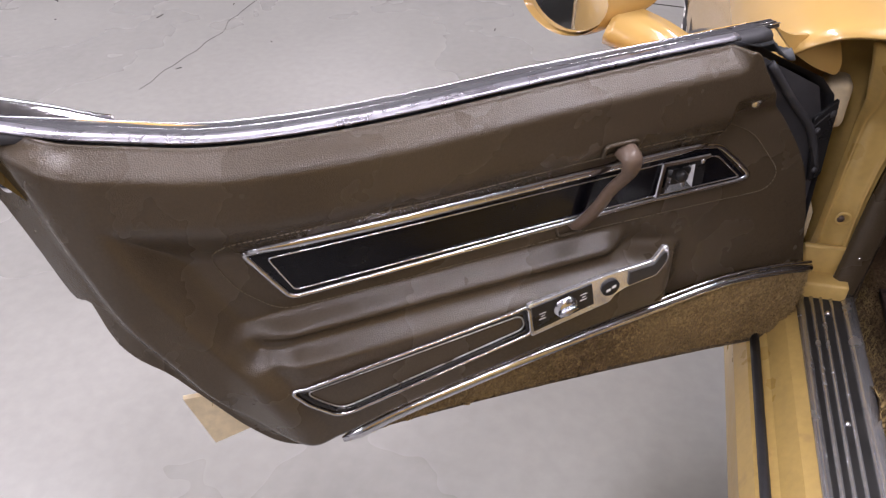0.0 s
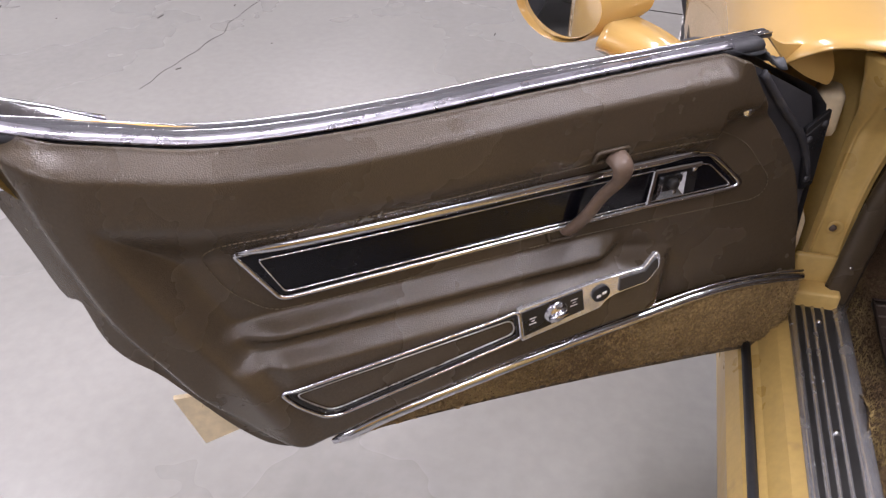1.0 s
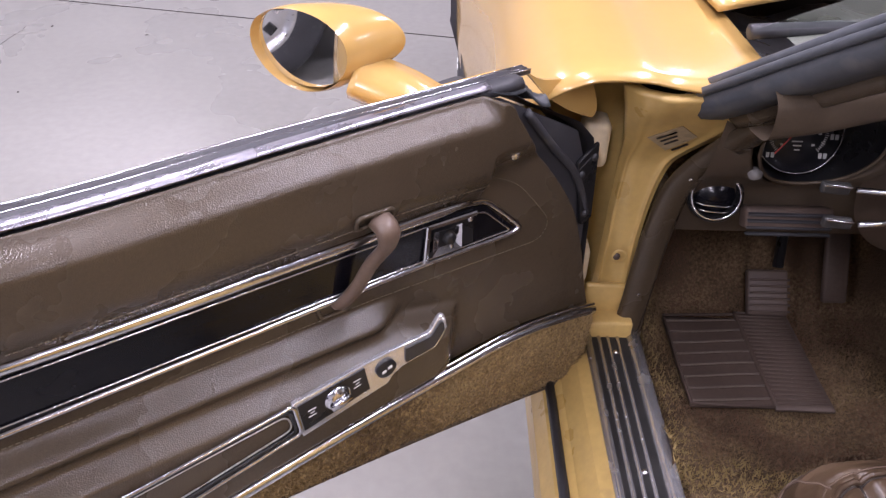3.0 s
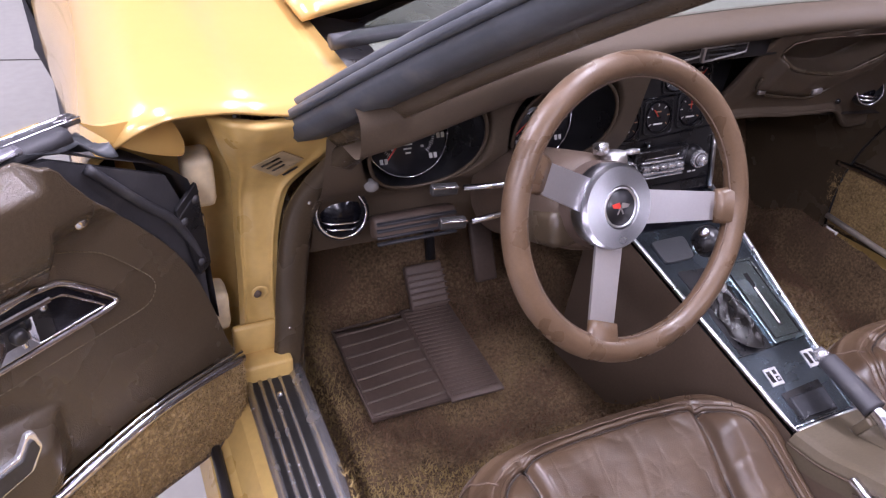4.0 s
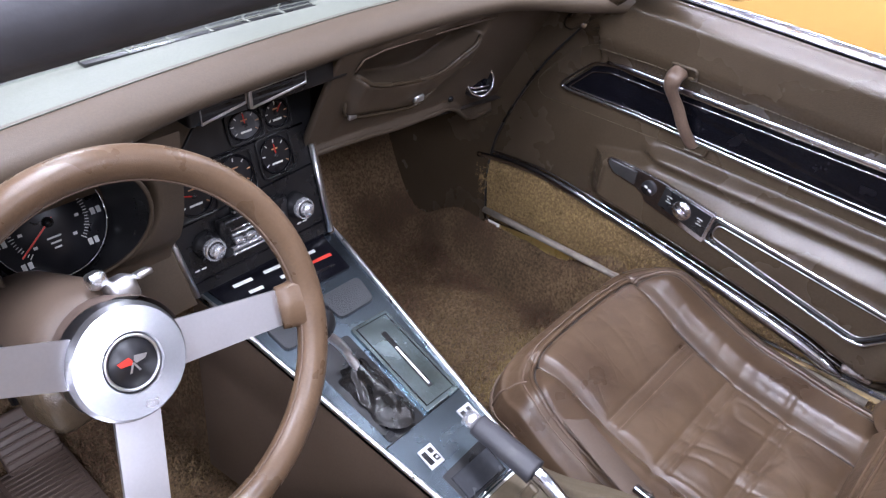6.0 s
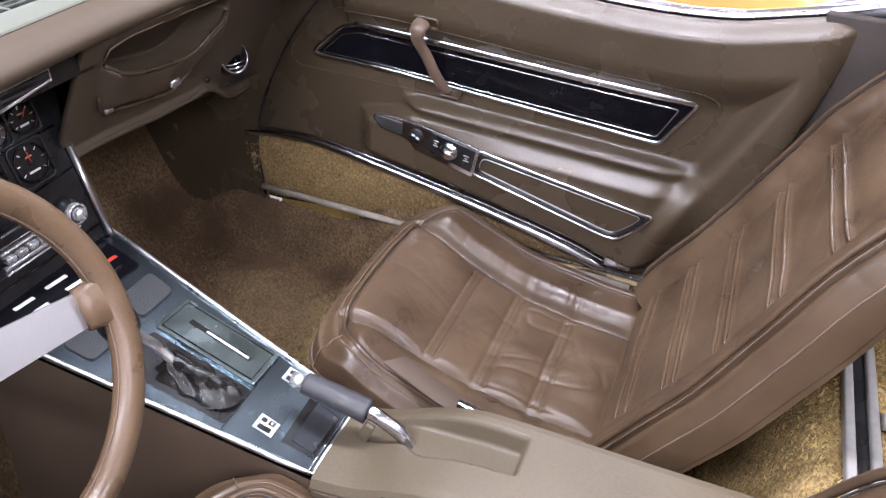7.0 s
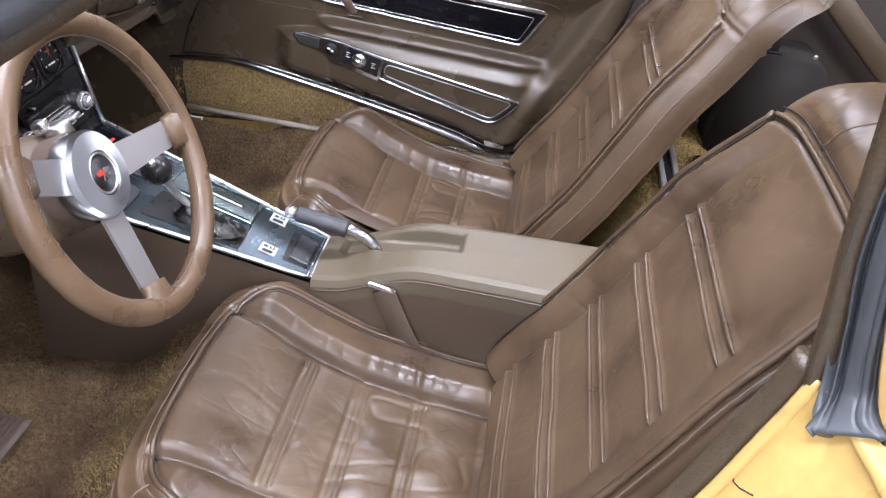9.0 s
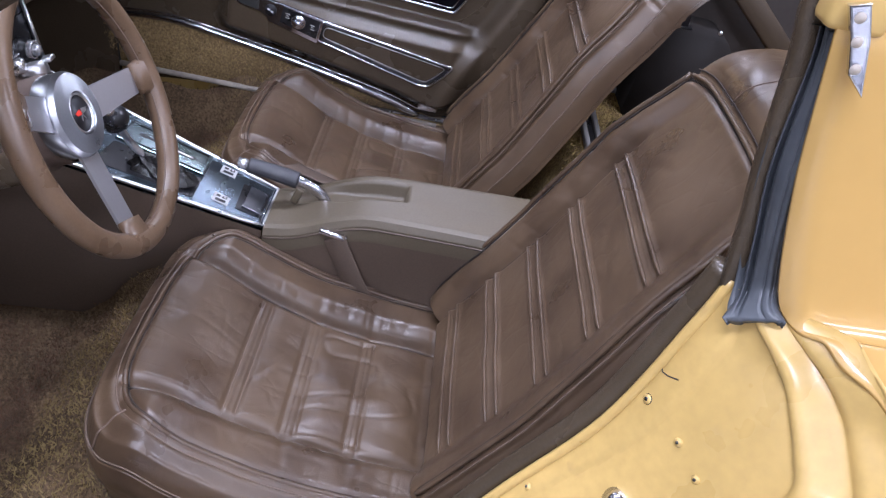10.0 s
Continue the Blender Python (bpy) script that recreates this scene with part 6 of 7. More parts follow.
o = mesh_part("passenger_dash_face", patch(pface, 110, 90), DASHV, dash, "brown padded passenger dash face", flip=True)
solid(o, 0.010)
mesh_part("dash_lower_lip", tube([Vector(pface(u, 1.0)) + Vector((0, 0.002, -0.002)) for u in np.linspace(0, 1, 30)], 0.005, 8), DASHV, dash)
# near-black colour stands in for the shade under the passenger dash
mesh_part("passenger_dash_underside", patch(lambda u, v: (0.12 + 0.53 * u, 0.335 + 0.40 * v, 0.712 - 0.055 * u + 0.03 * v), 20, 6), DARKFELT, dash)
xs = np.linspace(0.186, 0.450, 36)
pk = mesh_part("pocket_edge", tube([(x, slope(curve_at(POCKET_TOP, x)) - 0.013 * sm(0.185, 0.21, x) * sm(0.455, 0.43, x), curve_at(POCKET_TOP, x)) for x in xs], 0.0034, 8), VINYL, dash, "soft rolled edge of the map pocket")
mesh_part("pocket_edge", tube([(x, slope(curve_at(POCKET_LOW, x)) - 0.008, curve_at(POCKET_LOW, x)) for x in np.linspace(0.179, 0.452, 36)], 0.0030, 8), VINYL, pk)
mesh_part("pocket_fold", tube([(x, slope(0.765) - 0.016, curve_at([(0.20, 0.83), (0.28, 0.800), (0.36, 0.790), (0.43, 0.822)], x)) for x in np.linspace(0.20, 0.43, 26)], 0.0024, 6), VINYL, pk)
mesh_part("pocket_tab", rbox((0.348, slope(0.763) - 0.016, 0.764), (0.022, 0.008, 0.012), 0.003), ALU, pk, "small bright pocket clip")
mesh_part("pocket_tab", rbox((0.203, slope(0.781) - 0.012, 0.780), (0.016, 0.006, 0.008), 0.002), ALU, pk)
mesh_part("pocket_seam", tube([(x, slope(z) - 0.0015, z) for x, z in [(0.180, 0.866), (0.186, 0.884), (0.222, 0.890), (0.303, 0.889), (0.469, 0.883)]], 0.0014, 5), SEAM, pk)
for z, x in ((0.711, 0.474),):
    mesh_part("dash_screw", moved(lathe([(0, 0.004), (0.005, 0.003), (0.006, 0)], 10), Matrix.Translation((x, slope(z) - 0.003, z)) @ pose(0, 0, 0, 90)), BLACK, dash)
tagged(dash, "brown vinyl dashboard with black gauges and centre stack", "dashboard")

# ---- centre stack ----
stack = empty("centre_stack", pose(0, 0, 0))


def S(a, z, d=0.0):
    """A point on the stack's face: a across, z up, d out towards the seats."""
    return Vector((a, 0.272 + 0.25 * (z - 0.607) - 0.97 * d, z + 0.24 * d))


FACE = [(-0.083, 0.604), (0.147, 0.604), (0.147, 0.742), (0.168, 0.800), (0.182, 0.905), (-0.030, 0.905), (-0.016, 0.822), (-0.080, 0.760), (-0.098, 0.730)]
mesh_part("stack_panel", prism(FACE, -0.05, 0.0, S, 0.002), BLACK, stack, "black centre stack panel", smooth=False)
mesh_part("stack_surround", prism([(-0.165, 0.596), (-0.086, 0.596), (-0.101, 0.730), (-0.082, 0.763), (-0.019, 0.824), (-0.034, 0.905), (-0.165, 0.905)], -0.05, 0.006, S, 0.004), DASHV, stack, "brown vinyl stack surround", smooth=False)
for pts in ([(-0.084, 0.606), (-0.100, 0.730)], [(0.148, 0.606), (0.148, 0.742)]):
    mesh_part("stack_edge", tube([S(a, b, 0.004) for a, b in pts], 0.0042, 8), ALU, stack, "bright edge moulding")
mesh_part("stack_wall", prism([(0.150, 0.600), (0.158, 0.600), (0.158, 0.742), (0.150, 0.742)], -0.10, 0.001, S), CONSOLED, stack, "brown stack side wall", smooth=False)
# twin centre vents under the lip
mesh_part("vent_housing", rbox((0.046, 0.264, 0.884), (0.240, 0.058, 0.040), 0.004), BLACK, stack, "black centre vent housing")
for x0, x1 in ((-0.058, 0.004), (0.012, 0.094)):
    cv = mesh_part("centre_vent", tube([(a, 0.2345, b) for a, b in ((x0, 0.866), (x1, 0.876), (x1, 0.891), (x0, 0.888))], 0.0020, 6, True, up=(0, 1, 0)), ALU, stack, "bright-framed centre vent")
    for dz in (0.0, 0.008):
        mesh_part("vent_blade", rbox(((x0 + x1) / 2, 0.237, 0.876 + dz), (x1 - x0, 0.006, 0.003), 0.001), RUBBER, cv)
mesh_part("vent_divider", rbox((0.008, 0.2325, 0.880), (0.005, 0.006, 0.026), 0.001), ALU, stack)
mesh_part("lip_strip", tube([(-0.030, 0.2335, 0.8945), (0.060, 0.2335, 0.8965), (0.176, 0.2335, 0.8975)], 0.0016, 6), ALU, stack, "bright strip under the dash lip")

GREYFACE = surface("grey_gauge_face", (0.085, 0.088, 0.095), 0.22, var=0.2, scale=60, grain=300)
WARM = surface("warm_gauge_marks", (0.55, 0.30, 0.16), 0.5, var=0.05, scale=60, grain=300)


def small_gauge(a, z, w, h, needle, face=None):
    """Round gauge sunk in a square moulded pod."""
    ring = [(a + w * math.cos(t), z + h * math.sin(t)) for t in np.linspace(0, 2 * math.pi, 29)[:-1]]
    th = mesh_part("small_gauge", prism(ring, -0.004, 0.0006, S), face or GAUGE, stack, "small round gauge with white marks", smooth=False)
    pod = arc_poly([(a - w * 1.12, z - h * 1.12), (a + w * 1.12, z - h * 1.12), (a + w * 1.12, z + h * 1.12), (a - w * 1.12, z + h * 1.12)], w * 0.35, 4)
    mesh_part("pod_edge", tube([S(p, q, 0.002) for p, q in pod], 0.0022, 6, True, up=(0, 1, 0)), BLACK, th)
    mesh_part("bezel", tube([S(p, q, 0.0025) for p, q in ring], 0.0018, 6, True, up=(0, 1, 0)), GLOSSBLACK, th)
    for k in range(7):
        t = radians(215 - 250 * k / 6)
        mesh_part("tick", moved(rbox((0, 0, 0), (0.005, 0.0006, 0.0014), 0), Matrix.Translation(S(a + w * 0.80 * math.cos(t), z + h * 0.80 * math.sin(t), 0.0016)) @ pose(0, 0, 0, 0, -math.degrees(t), 0)), WARM if k > 4 else WHITE, th, smooth=False)
    mesh_part("gauge_text_bar", rbox(S(a, z - h * 0.45, 0.0014), (w * 0.7, 0.0006, 0.003), 0), WHITE, th, smooth=False)
    mesh_part("gauge_text_bar", rbox(S(a, z + h * 0.35, 0.0014), (w * 0.4, 0.0006, 0.002), 0), WARM, th, smooth=False)
    mesh_part("needle", moved(rbox((w * 0.3, 0, 0), (w * 0.85, 0.0008, 0.0016), 0), Matrix.Translation(S(a, z, 0.0024)) @ pose(0, 0, 0, 0, -needle, 0)), RED, th, smooth=False)
    mesh_part("needle_hub", moved(lathe([(0.0, 0.003), (0.003, 0.0025), (0.0035, 0.0)], 10), Matrix.Translation(S(a, z, 0.001)) @ pose(0, 0, 0, 90)), BLACK, th)
    return th


small_gauge(-0.047, 0.735, 0.027, 0.026, 160)
small_gauge(0.020, 0.741, 0.026, 0.025, 130)
small_gauge(0.088, 0.746, 0.025, 0.025, 100)
small_gauge(0.052, 0.799, 0.025, 0.019, 100, GREYFACE)
small_gauge(0.104, 0.800, 0.020, 0.018, 60)
for z0, z1 in ((0.7015, 0.7145), (0.772, 0.775)):
    mesh_part("stack_crease", tube([S(-0.082, z0, 0.001), S(0.142, z1, 0.001)], 0.0016, 5), GLOSSBLACK, stack)
# radio
ra = mesh_part("radio", rbox(S(0.024, 0.666, 0.004), (0.112, 0.016, 0.058), 0.004), BLACK, stack, "black push-button car radio")
mesh_part("radio_dial", rbox(S(0.021, 0.683, 0.013), (0.074, 0.004, 0.012), 0.002), surface("radio_dial", (0.42, 0.36, 0.28), 0.25, var=0.15, scale=60, grain=300), ra, "cream radio dial strip")
mesh_part("dial_frame", tube([S(a, b, 0.015) for a, b in ((-0.017, 0.6765), (0.059, 0.6765), (0.059, 0.6895), (-0.017, 0.6895))], 0.0013, 6, True, up=(0, 1, 0)), CHROME, ra)
mesh_part("radio_bar", rbox(S(0.026, 0.670, 0.014), (0.088, 0.006, 0.003), 0.001), POLISHED, ra)
for k in range(5):
    mesh_part("radio_button", rbox(S(-0.009 + 0.0175 * k, 0.661, 0.016), (0.0150, 0.012, 0.009), 0.002), POLISHED, ra, "bright radio push button")
mesh_part("radio_bar", rbox(S(0.026, 0.651, 0.014), (0.094, 0.007, 0.005), 0.001), POLISHED, ra)
mesh_part("radio_bar", rbox(S(0.026, 0.643, 0.012), (0.094, 0.006, 0.003), 0.001), POLISHED, ra)
for a in (-0.050, 0.100):
    km = Matrix.Translation(S(a, 0.668, 0.0)) @ pose(0, 0, 0, 84)
    rk = mesh_part("radio_knob", moved(lathe([(0.0, 0.026), (0.0125, 0.026), (0.0145, 0.023), (0.0145, 0.012), (0.019, 0.010), (0.020, 0.0)], 24), km), BLACK, stack, "black radio knob with bright cap")
    mesh_part("knob_cap", moved(lathe([(0.0, 0.036), (0.0085, 0.035), (0.0098, 0.032), (0.0102, 0.026)], 20), km), POLISHED, rk)
    mesh_part("knob_ring", moved(lathe([(0.0125, 0.0262), (0.0140, 0.0275), (0.0155, 0.0262), (0.0155, 0.018)], 24), km), POLISHED, rk)
mesh_part("clock_stem", moved(lathe([(0.0, 0.014), (0.0035, 0.013), (0.0042, 0.0)], 10), Matrix.Translation(S(-0.002, 0.699, 0.0)) @ pose(0, 0, 0, 90)), CHROME, stack)
for k in range(4):
    mesh_part("radio_marking", rbox(S(-0.072 + 0.010 * k if k < 2 else 0.100 + 0.010 * (k - 2), 0.638, 0.0008), (0.007, 0.0006, 0.0025), 0), WHITE, stack, smooth=False)
mesh_part("stack_foot_line", tube([S(-0.080, 0.622, 0.001), S(0.144, 0.625, 0.001)], 0.0015, 5), GLOSSBLACK, stack)
tagged(stack, "black centre stack with gauges, radio and vents", "centre stack")

# ---- centre console ----
con = empty("centre_console", pose(0, 0, 0))


def C(a, y, d=0.0):
    """A point on the console's sloping plate: a across, y along, d above."""
    return Vector((a, y - 0.24 * d, 0.482 + 0.265 * (y + 0.175) + d))


def c_left(y):
    return -0.022 - 0.122 * (y + 0.168)


def c_right(y):
    return 0.098 + 0.140 * (y + 0.168)


plate = [(c_left(y), y) for y in np.linspace(-0.168, 0.287, 12)] + [(c_right(y), y) for y in np.linspace(0.287, -0.168, 12)]
mesh_part("console_plate", prism(plate, -0.012, 0.0, C, 0.002), PLATE, con, "dark satin metal console plate", smooth=False)
mesh_part("plate_edge", tube([C(a, y, 0.001) for a, y in plate], 0.0042, 8, True), ALU, con, "bright edge moulding")
# pads on both sides ahead of the shifter
for x0, x1 in ((-0.040, 0.024), (0.054, 0.122)):
    mesh_part("console_pad", prism(arc_poly([(x0, 0.136), (x1 - 0.004, 0.136), (x1 + 0.004, 0.182), (x0 - 0.002, 0.182)], 0.01, 3), 0.0, 0.004, C, 0.0015), surface("console_pad", (0.020, 0.022, 0.024), 0.5, var=0.2, scale=60, grain=500, bump=0.5, cells=True), con, "black grained ashtray pad", smooth=False)
# gear selector plate and boot
slot = prism(arc_poly([(-0.022, -0.043), (0.039, -0.043), (0.044, 0.112), (-0.030, 0.118)], 0.006, 3), -0.004, 0.0012, C)
mesh_part("shift_opening", slot, BLACK, con, "dark shift lever opening", smooth=False)
sel = mesh_part("selector_plate", prism(arc_poly([(0.044, -0.041), (0.108, -0.041), (0.115, 0.112), (0.050, 0.114)], 0.003, 2), 0.0, 0.006, C, 0.0015), surface("selector_plate", (0.25, 0.31, 0.32), 0.25, metal=1.0, var=0.1, scale=25, grain=500, rough_var=0.05), con, "satin selector plate", smooth=False)
mesh_part("selector_slot", prism([(0.073, -0.016), (0.081, -0.016), (0.088, 0.084), (0.080, 0.084)], 0.006, 0.0064, C), BLACK, sel, "dark selector slot", smooth=False)
mesh_part("selector_letters", prism([(0.0755, -0.012), (0.0785, -0.012), (0.083, 0.056), (0.080, 0.056)], 0.0064, 0.0070, C), WHITE, sel, "white selector letters strip", smooth=False)
mesh_part("selector_border", tube([C(a, y, 0.0066) for a, y in [(0.050, -0.034), (0.102, -0.034), (0.109, 0.106), (0.056, 0.108)]], 0.0008, 5, True), GLOSSBLACK, sel)


def boot(u, v):
    a = 2 * math.pi * u
    fold = 1 + 0.20 * math.sin(5 * a + 6 * v) * math.sin(math.pi * v) + 0.12 * math.sin(9 * a - 9 * v) * math.sin(math.pi * v)
    r = (0.031 * (1 - v) ** 0.8 + 0.007) * fold
    c = C(0.010 - 0.002 * v, 0.018 + 0.040 * v, -0.006 + 0.034 * v)
    return (c.x + r * math.cos(a) * 0.85, c.y + r * math.sin(a) * 1.7 * (1 - 0.4 * v), c.z + 0.008 * math.sin(3 * a) * (1 - v) * v * 4)


mesh_part("shift_boot", patch(boot, 60, 24, True), BOOT, con, "crumpled black leather shift boot")
sh = mesh_part("shift_lever", tube(smooth_path([C(0.006, 0.052, 0.022), (0.000, 0.066, 0.590), (-0.014, 0.070, 0.614), (-0.028, 0.073, 0.634)], 5), 0.0065, 10), ALU, con, "steel shift lever")
mesh_part("shift_knob", moved(lathe([(0.007, -0.024), (0.013, -0.021), (0.021, -0.012), (0.0245, 0.0), (0.021, 0.013), (0.012, 0.0215), (0.0, 0.024)], 26), pose(-0.036, 0.075, 0.652, 0, -35, 0)), BLACK, sh, "round black shift knob")
mesh_part("knob_cap", moved(lathe([(0.0, 0.030), (0.006, 0.0295), (0.0085, 0.027), (0.0090, 0.020)], 16), pose(-0.036, 0.075, 0.652, 0, -35, 0)), CHROME, sh, "chrome knob button")
# rear of the plate: seat-belt tile, ashtray bin, parking-brake slot
TILE = surface("tile_enamel", (0.42, 0.42, 0.42), 0.4, var=0.1, scale=60, grain=300)
for tx, ty in ((0.0055, -0.086), (0.090, -0.076)):
    bt = mesh_part("symbol_tile", prism([(tx - 0.0125, ty - 0.014), (tx + 0.0105, ty - 0.014), (tx + 0.0125, ty + 0.014), (tx - 0.0105, ty + 0.014)], 0.0, 0.002, C, 0.0005), TILE, con, "white symbol tile with black outlines", smooth=False)
    for x, y, w, h in ((-0.006, 0.0, 0.007, 0.018), (0.005, -0.005, 0.007, 0.008), (0.005, 0.006, 0.006, 0.007)):
        mesh_part("tile_marking", prism([(tx + x - w / 2, ty + y - h / 2), (tx + x + w / 2, ty + y - h / 2), (tx + x + w / 2, ty + y + h / 2), (tx + x - w / 2, ty + y + h / 2)], 0.002, 0.0024, C), BLACK, bt, smooth=False)
    mesh_part("tile_marking", prism([(tx + 0.0030, ty - 0.0065), (tx + 0.0070, ty - 0.0065), (tx + 0.0070, ty - 0.0035), (tx + 0.0030, ty - 0.0035)], 0.0024, 0.0028, C), TILE, bt, smooth=False)
mesh_part("bin_recess", prism(arc_poly([(-0.003, -0.158), (0.070, -0.158), (0.074, -0.109), (-0.003, -0.113)], 0.002, 2), 0.0, 0.0012, C), BLACK, con, "dark recess round the ashtray", smooth=False)
mesh_part("ashtray_lid", prism([(0.002, -0.155), (0.067, -0.155), (0.071, -0.122), (0.004, -0.122)], 0.0012, 0.0052, C, 0.002), surface("ashtray_lid", (0.03, 0.032, 0.036), 0.20, var=0.1, scale=30, grain=300), con, "gloss black ashtray lid", smooth=False)
# seams of the plate: behind the shifter, and the bright inner line along the rear edge
mesh_part("plate_seam", tube([C(c_left(-0.044) + 0.006, -0.044, 0.0003), C(c_right(-0.040) - 0.006, -0.040, 0.0003)], 0.0009, 5), BLACK, con)
mesh_part("plate_bead", tube([C(c_left(-0.161) + 0.004, -0.161, 0.0006), C(c_right(-0.161) - 0.004, -0.161, 0.0006)], 0.0012, 6), CHROME, con)
# heater control at the front of the plate
hc = mesh_part("heater_control", prism(arc_poly([(-0.050, 0.205), (0.128, 0.200), (0.136, 0.276), (-0.066, 0.278)], 0.004, 2), 0.0, 0.004, C, 0.001), GLOSSBLACK, con, "black heater control panel", smooth=False)
for k, (hx0, hy0, hl, mt_) in enumerate(((-0.034, 0.258, 0.030, "w"), (0.016, 0.256, 0.034, "w"), (0.076, 0.252, 0.028, "b"), (0.084, 0.234, 0.036, "r"), (0.030, 0.236, 0.026, "w"), (-0.022, 0.238, 0.022, "w"))):
    mesh_part("heater_marking", prism([(hx0, hy0), (hx0 + hl, hy0 - 0.002), (hx0 + hl, hy0 + 0.0035), (hx0, hy0 + 0.0055)], 0.004, 0.0046, C), {"w": WHITE, "r": RED, "b": TILE}[mt_], hc, smooth=False)
mesh_part("heater_slot", tube([C(-0.030, 0.222, 0.0042), C(0.110, 0.216, 0.0042)], 0.0022, 6), BLACK, hc)
mesh_part("heater_lever", rbox(C(0.036, 0.220, 0.012), (0.012, 0.010, 0.016), 0.002), CHROME, hc, "chrome heater lever")


# sides and the raised arm box
def con_side(sgn):
    def f(u, v):
        y = 0.287 - 0.455 * u
        a = c_left(y) - 0.004 if sgn < 0 else c_right(y) + 0.004
        t = C(a, y, -0.006)
        return (t.x + sgn * 0.022 * v, t.y, t.z + (0.26 - t.z) * v)
    return f


for s in (-1, 1):
    mesh_part("console_side", patch(con_side(s), 30, 10), CONSOLED, con, "brown vinyl console side", flip=s > 0)


def arm_box(u, v):
    """Round the arm box's section, from the foot on one side over the top to the other; v runs rearwards."""
    y = -0.170 - 0.56 * v
    ht = curve_at([(0, 0.489), (0.10, 0.503), (0.20, 0.530), (0.30, 0.552), (0.42, 0.561), (0.6, 0.569), (1, 0.578)], v)
    wl = curve_at([(0, -0.034), (0.3, -0.040), (0.5, -0.052), (1, -0.075)], v)
    wr = curve_at([(0, 0.108), (0.2, 0.116), (0.4, 0.112), (0.6, 0.106), (1, 0.105)], v)
    dip = 0.022 * sm(0.0, 0.06, v) * sm(0.40, 0.28, v)
    sec = [(wl - 0.006, 0.27), (wl - 0.002, ht - 0.05), (wl, ht - 0.014), (wl + 0.006, ht - 0.003), (wl + 0.016, ht), ((wl + wr) / 2, ht + 0.002), (wr - 0.016, ht), (wr - 0.006, ht - 0.003), (wr, ht - 0.014), (wr + 0.003, ht - 0.05), (wr + 0.008, 0.27)]
    k = u * (len(sec) - 1)
    i = min(len(sec) - 2, int(k))
    t = k - i
    x, z = sec[i][0] + (sec[i + 1][0] - sec[i][0]) * t, sec[i][1] + (sec[i + 1][1] - sec[i][1]) * t
    # moulded tray in the top
    if z > ht - 0.006:
        front = sm(-0.250, -0.300, y)
        tx = sm(0.042 - 0.020 * front, 0.050 - 0.022 * front, x) * sm(wr - 0.026, wr - 0.034, x)
        z -= (0.010 + 0.022 * sm(-0.24, -0.34, y)) * tx * sm(-0.410, -0.403, y) * sm(-0.185, -0.215, y)
    return (x, y, z)


mesh_part("arm_box_top", patch(arm_box, 241, 150), CONSOLE, con, "tan moulded console arm box with tray")
mesh_part("arm_box_seam", tube([tuple(Vector(arm_box(0.185, v)) + Vector((-0.0005, 0, 0))) for v in np.linspace(0, 1, 40)], 0.0018, 5), CONSOLED, con)
for s, u0, u1 in ((-1, 0.0, 0.12), (1, 0.88, 1.0)):
    mesh_part("arm_box_side", patch(lambda u, v: tuple(Vector(arm_box(u0 + (u1 - u0) * u, v)) + Vector((s * 0.003, 0, 0))), 4, 30), CONSOLED, con, "brown vinyl console side", flip=False)
tagged(con, "brown console with satin plate, shifter and arm box", "centre console")

# parking brake
pb = empty("parking_brake", pose(0, 0, 0))
g0, g1, g2 = Vector((0.048, -0.122, 0.560)), Vector((0.050, -0.210, 0.546)), Vector((0.052, -0.256, 0.522))
mesh_part("grip", sweep(smooth_path([g0, g0.lerp(g1, 0.5) + Vector((0, 0, 0.001)), g1], 8), ring_section(0.0165, 14, 0.82), scale=lambda t: 0.92 + 0.14 * t), RUBBER, pb, "black plastic brake grip")
mesh_part("release_button", sweep([g0 + Vector((-0.001, 0.018, 0.001)), g0 + Vector((0, 0.002, 0))], box_section(0.020, 0.018, 0.3)), POLISHED, pb, "chrome release button")
mesh_part("lever", sweep(smooth_path([g1, g1.lerp(g2, 0.4) + Vector((0, 0, 0.004)), g2, g2 + Vector((-0.004, -0.02, -0.03))], 6), box_section(0.016, 0.020, 0.3)), CHROME, pb, "chrome brake lever")
mesh_part("finger_hook", rbox((0.040, -0.212, 0.520), (0.008, 0.014, 0.034), 0.003, pose(0, 0, 0, 20)), CONSOLE, pb)
tagged(pb, "black and chrome parking brake lever on the console", "parking brake")


def belt(pts, buckle, up=(1, 0, 0.3), label="brown seat belt strap with steel buckle tongue"):
    th = empty("seat_belt", pose(0, 0, 0))
    mesh_part("strap", sweep(smooth_path(pts, 8), box_section(0.042, 0.004, 0.4), up=up), surface("belt_webbing", (0.085, 0.058, 0.040), 0.7, var=0.1, scale=20, grain=900, bump=0.5), th, "brown woven strap")
    mesh_part("buckle", rbox(buckle, (0.014, 0.050, 0.010), 0.003, pose(0, 0, 0, 8, 20, 0)), CHROME, th, "steel buckle end")
    return tagged(th, label, "seat belt", "seat belts")


belt([(-0.046, -0.296, 0.508), (-0.060, -0.335, 0.44), (-0.068, -0.378, 0.37), (-0.072, -0.40, 0.31)], (-0.044, -0.294, 0.513))
belt([(0.172, -0.300, 0.466), (0.190, -0.245, 0.465), (0.211, -0.188, 0.466), (0.228, -0.130, 0.470), (0.246, -0.070, 0.463), (0.252, -0.040, 0.436)], (0.166, -0.312, 0.478), (0.25, 0, 1), "brown seat belt strap across the passenger seat's edge")

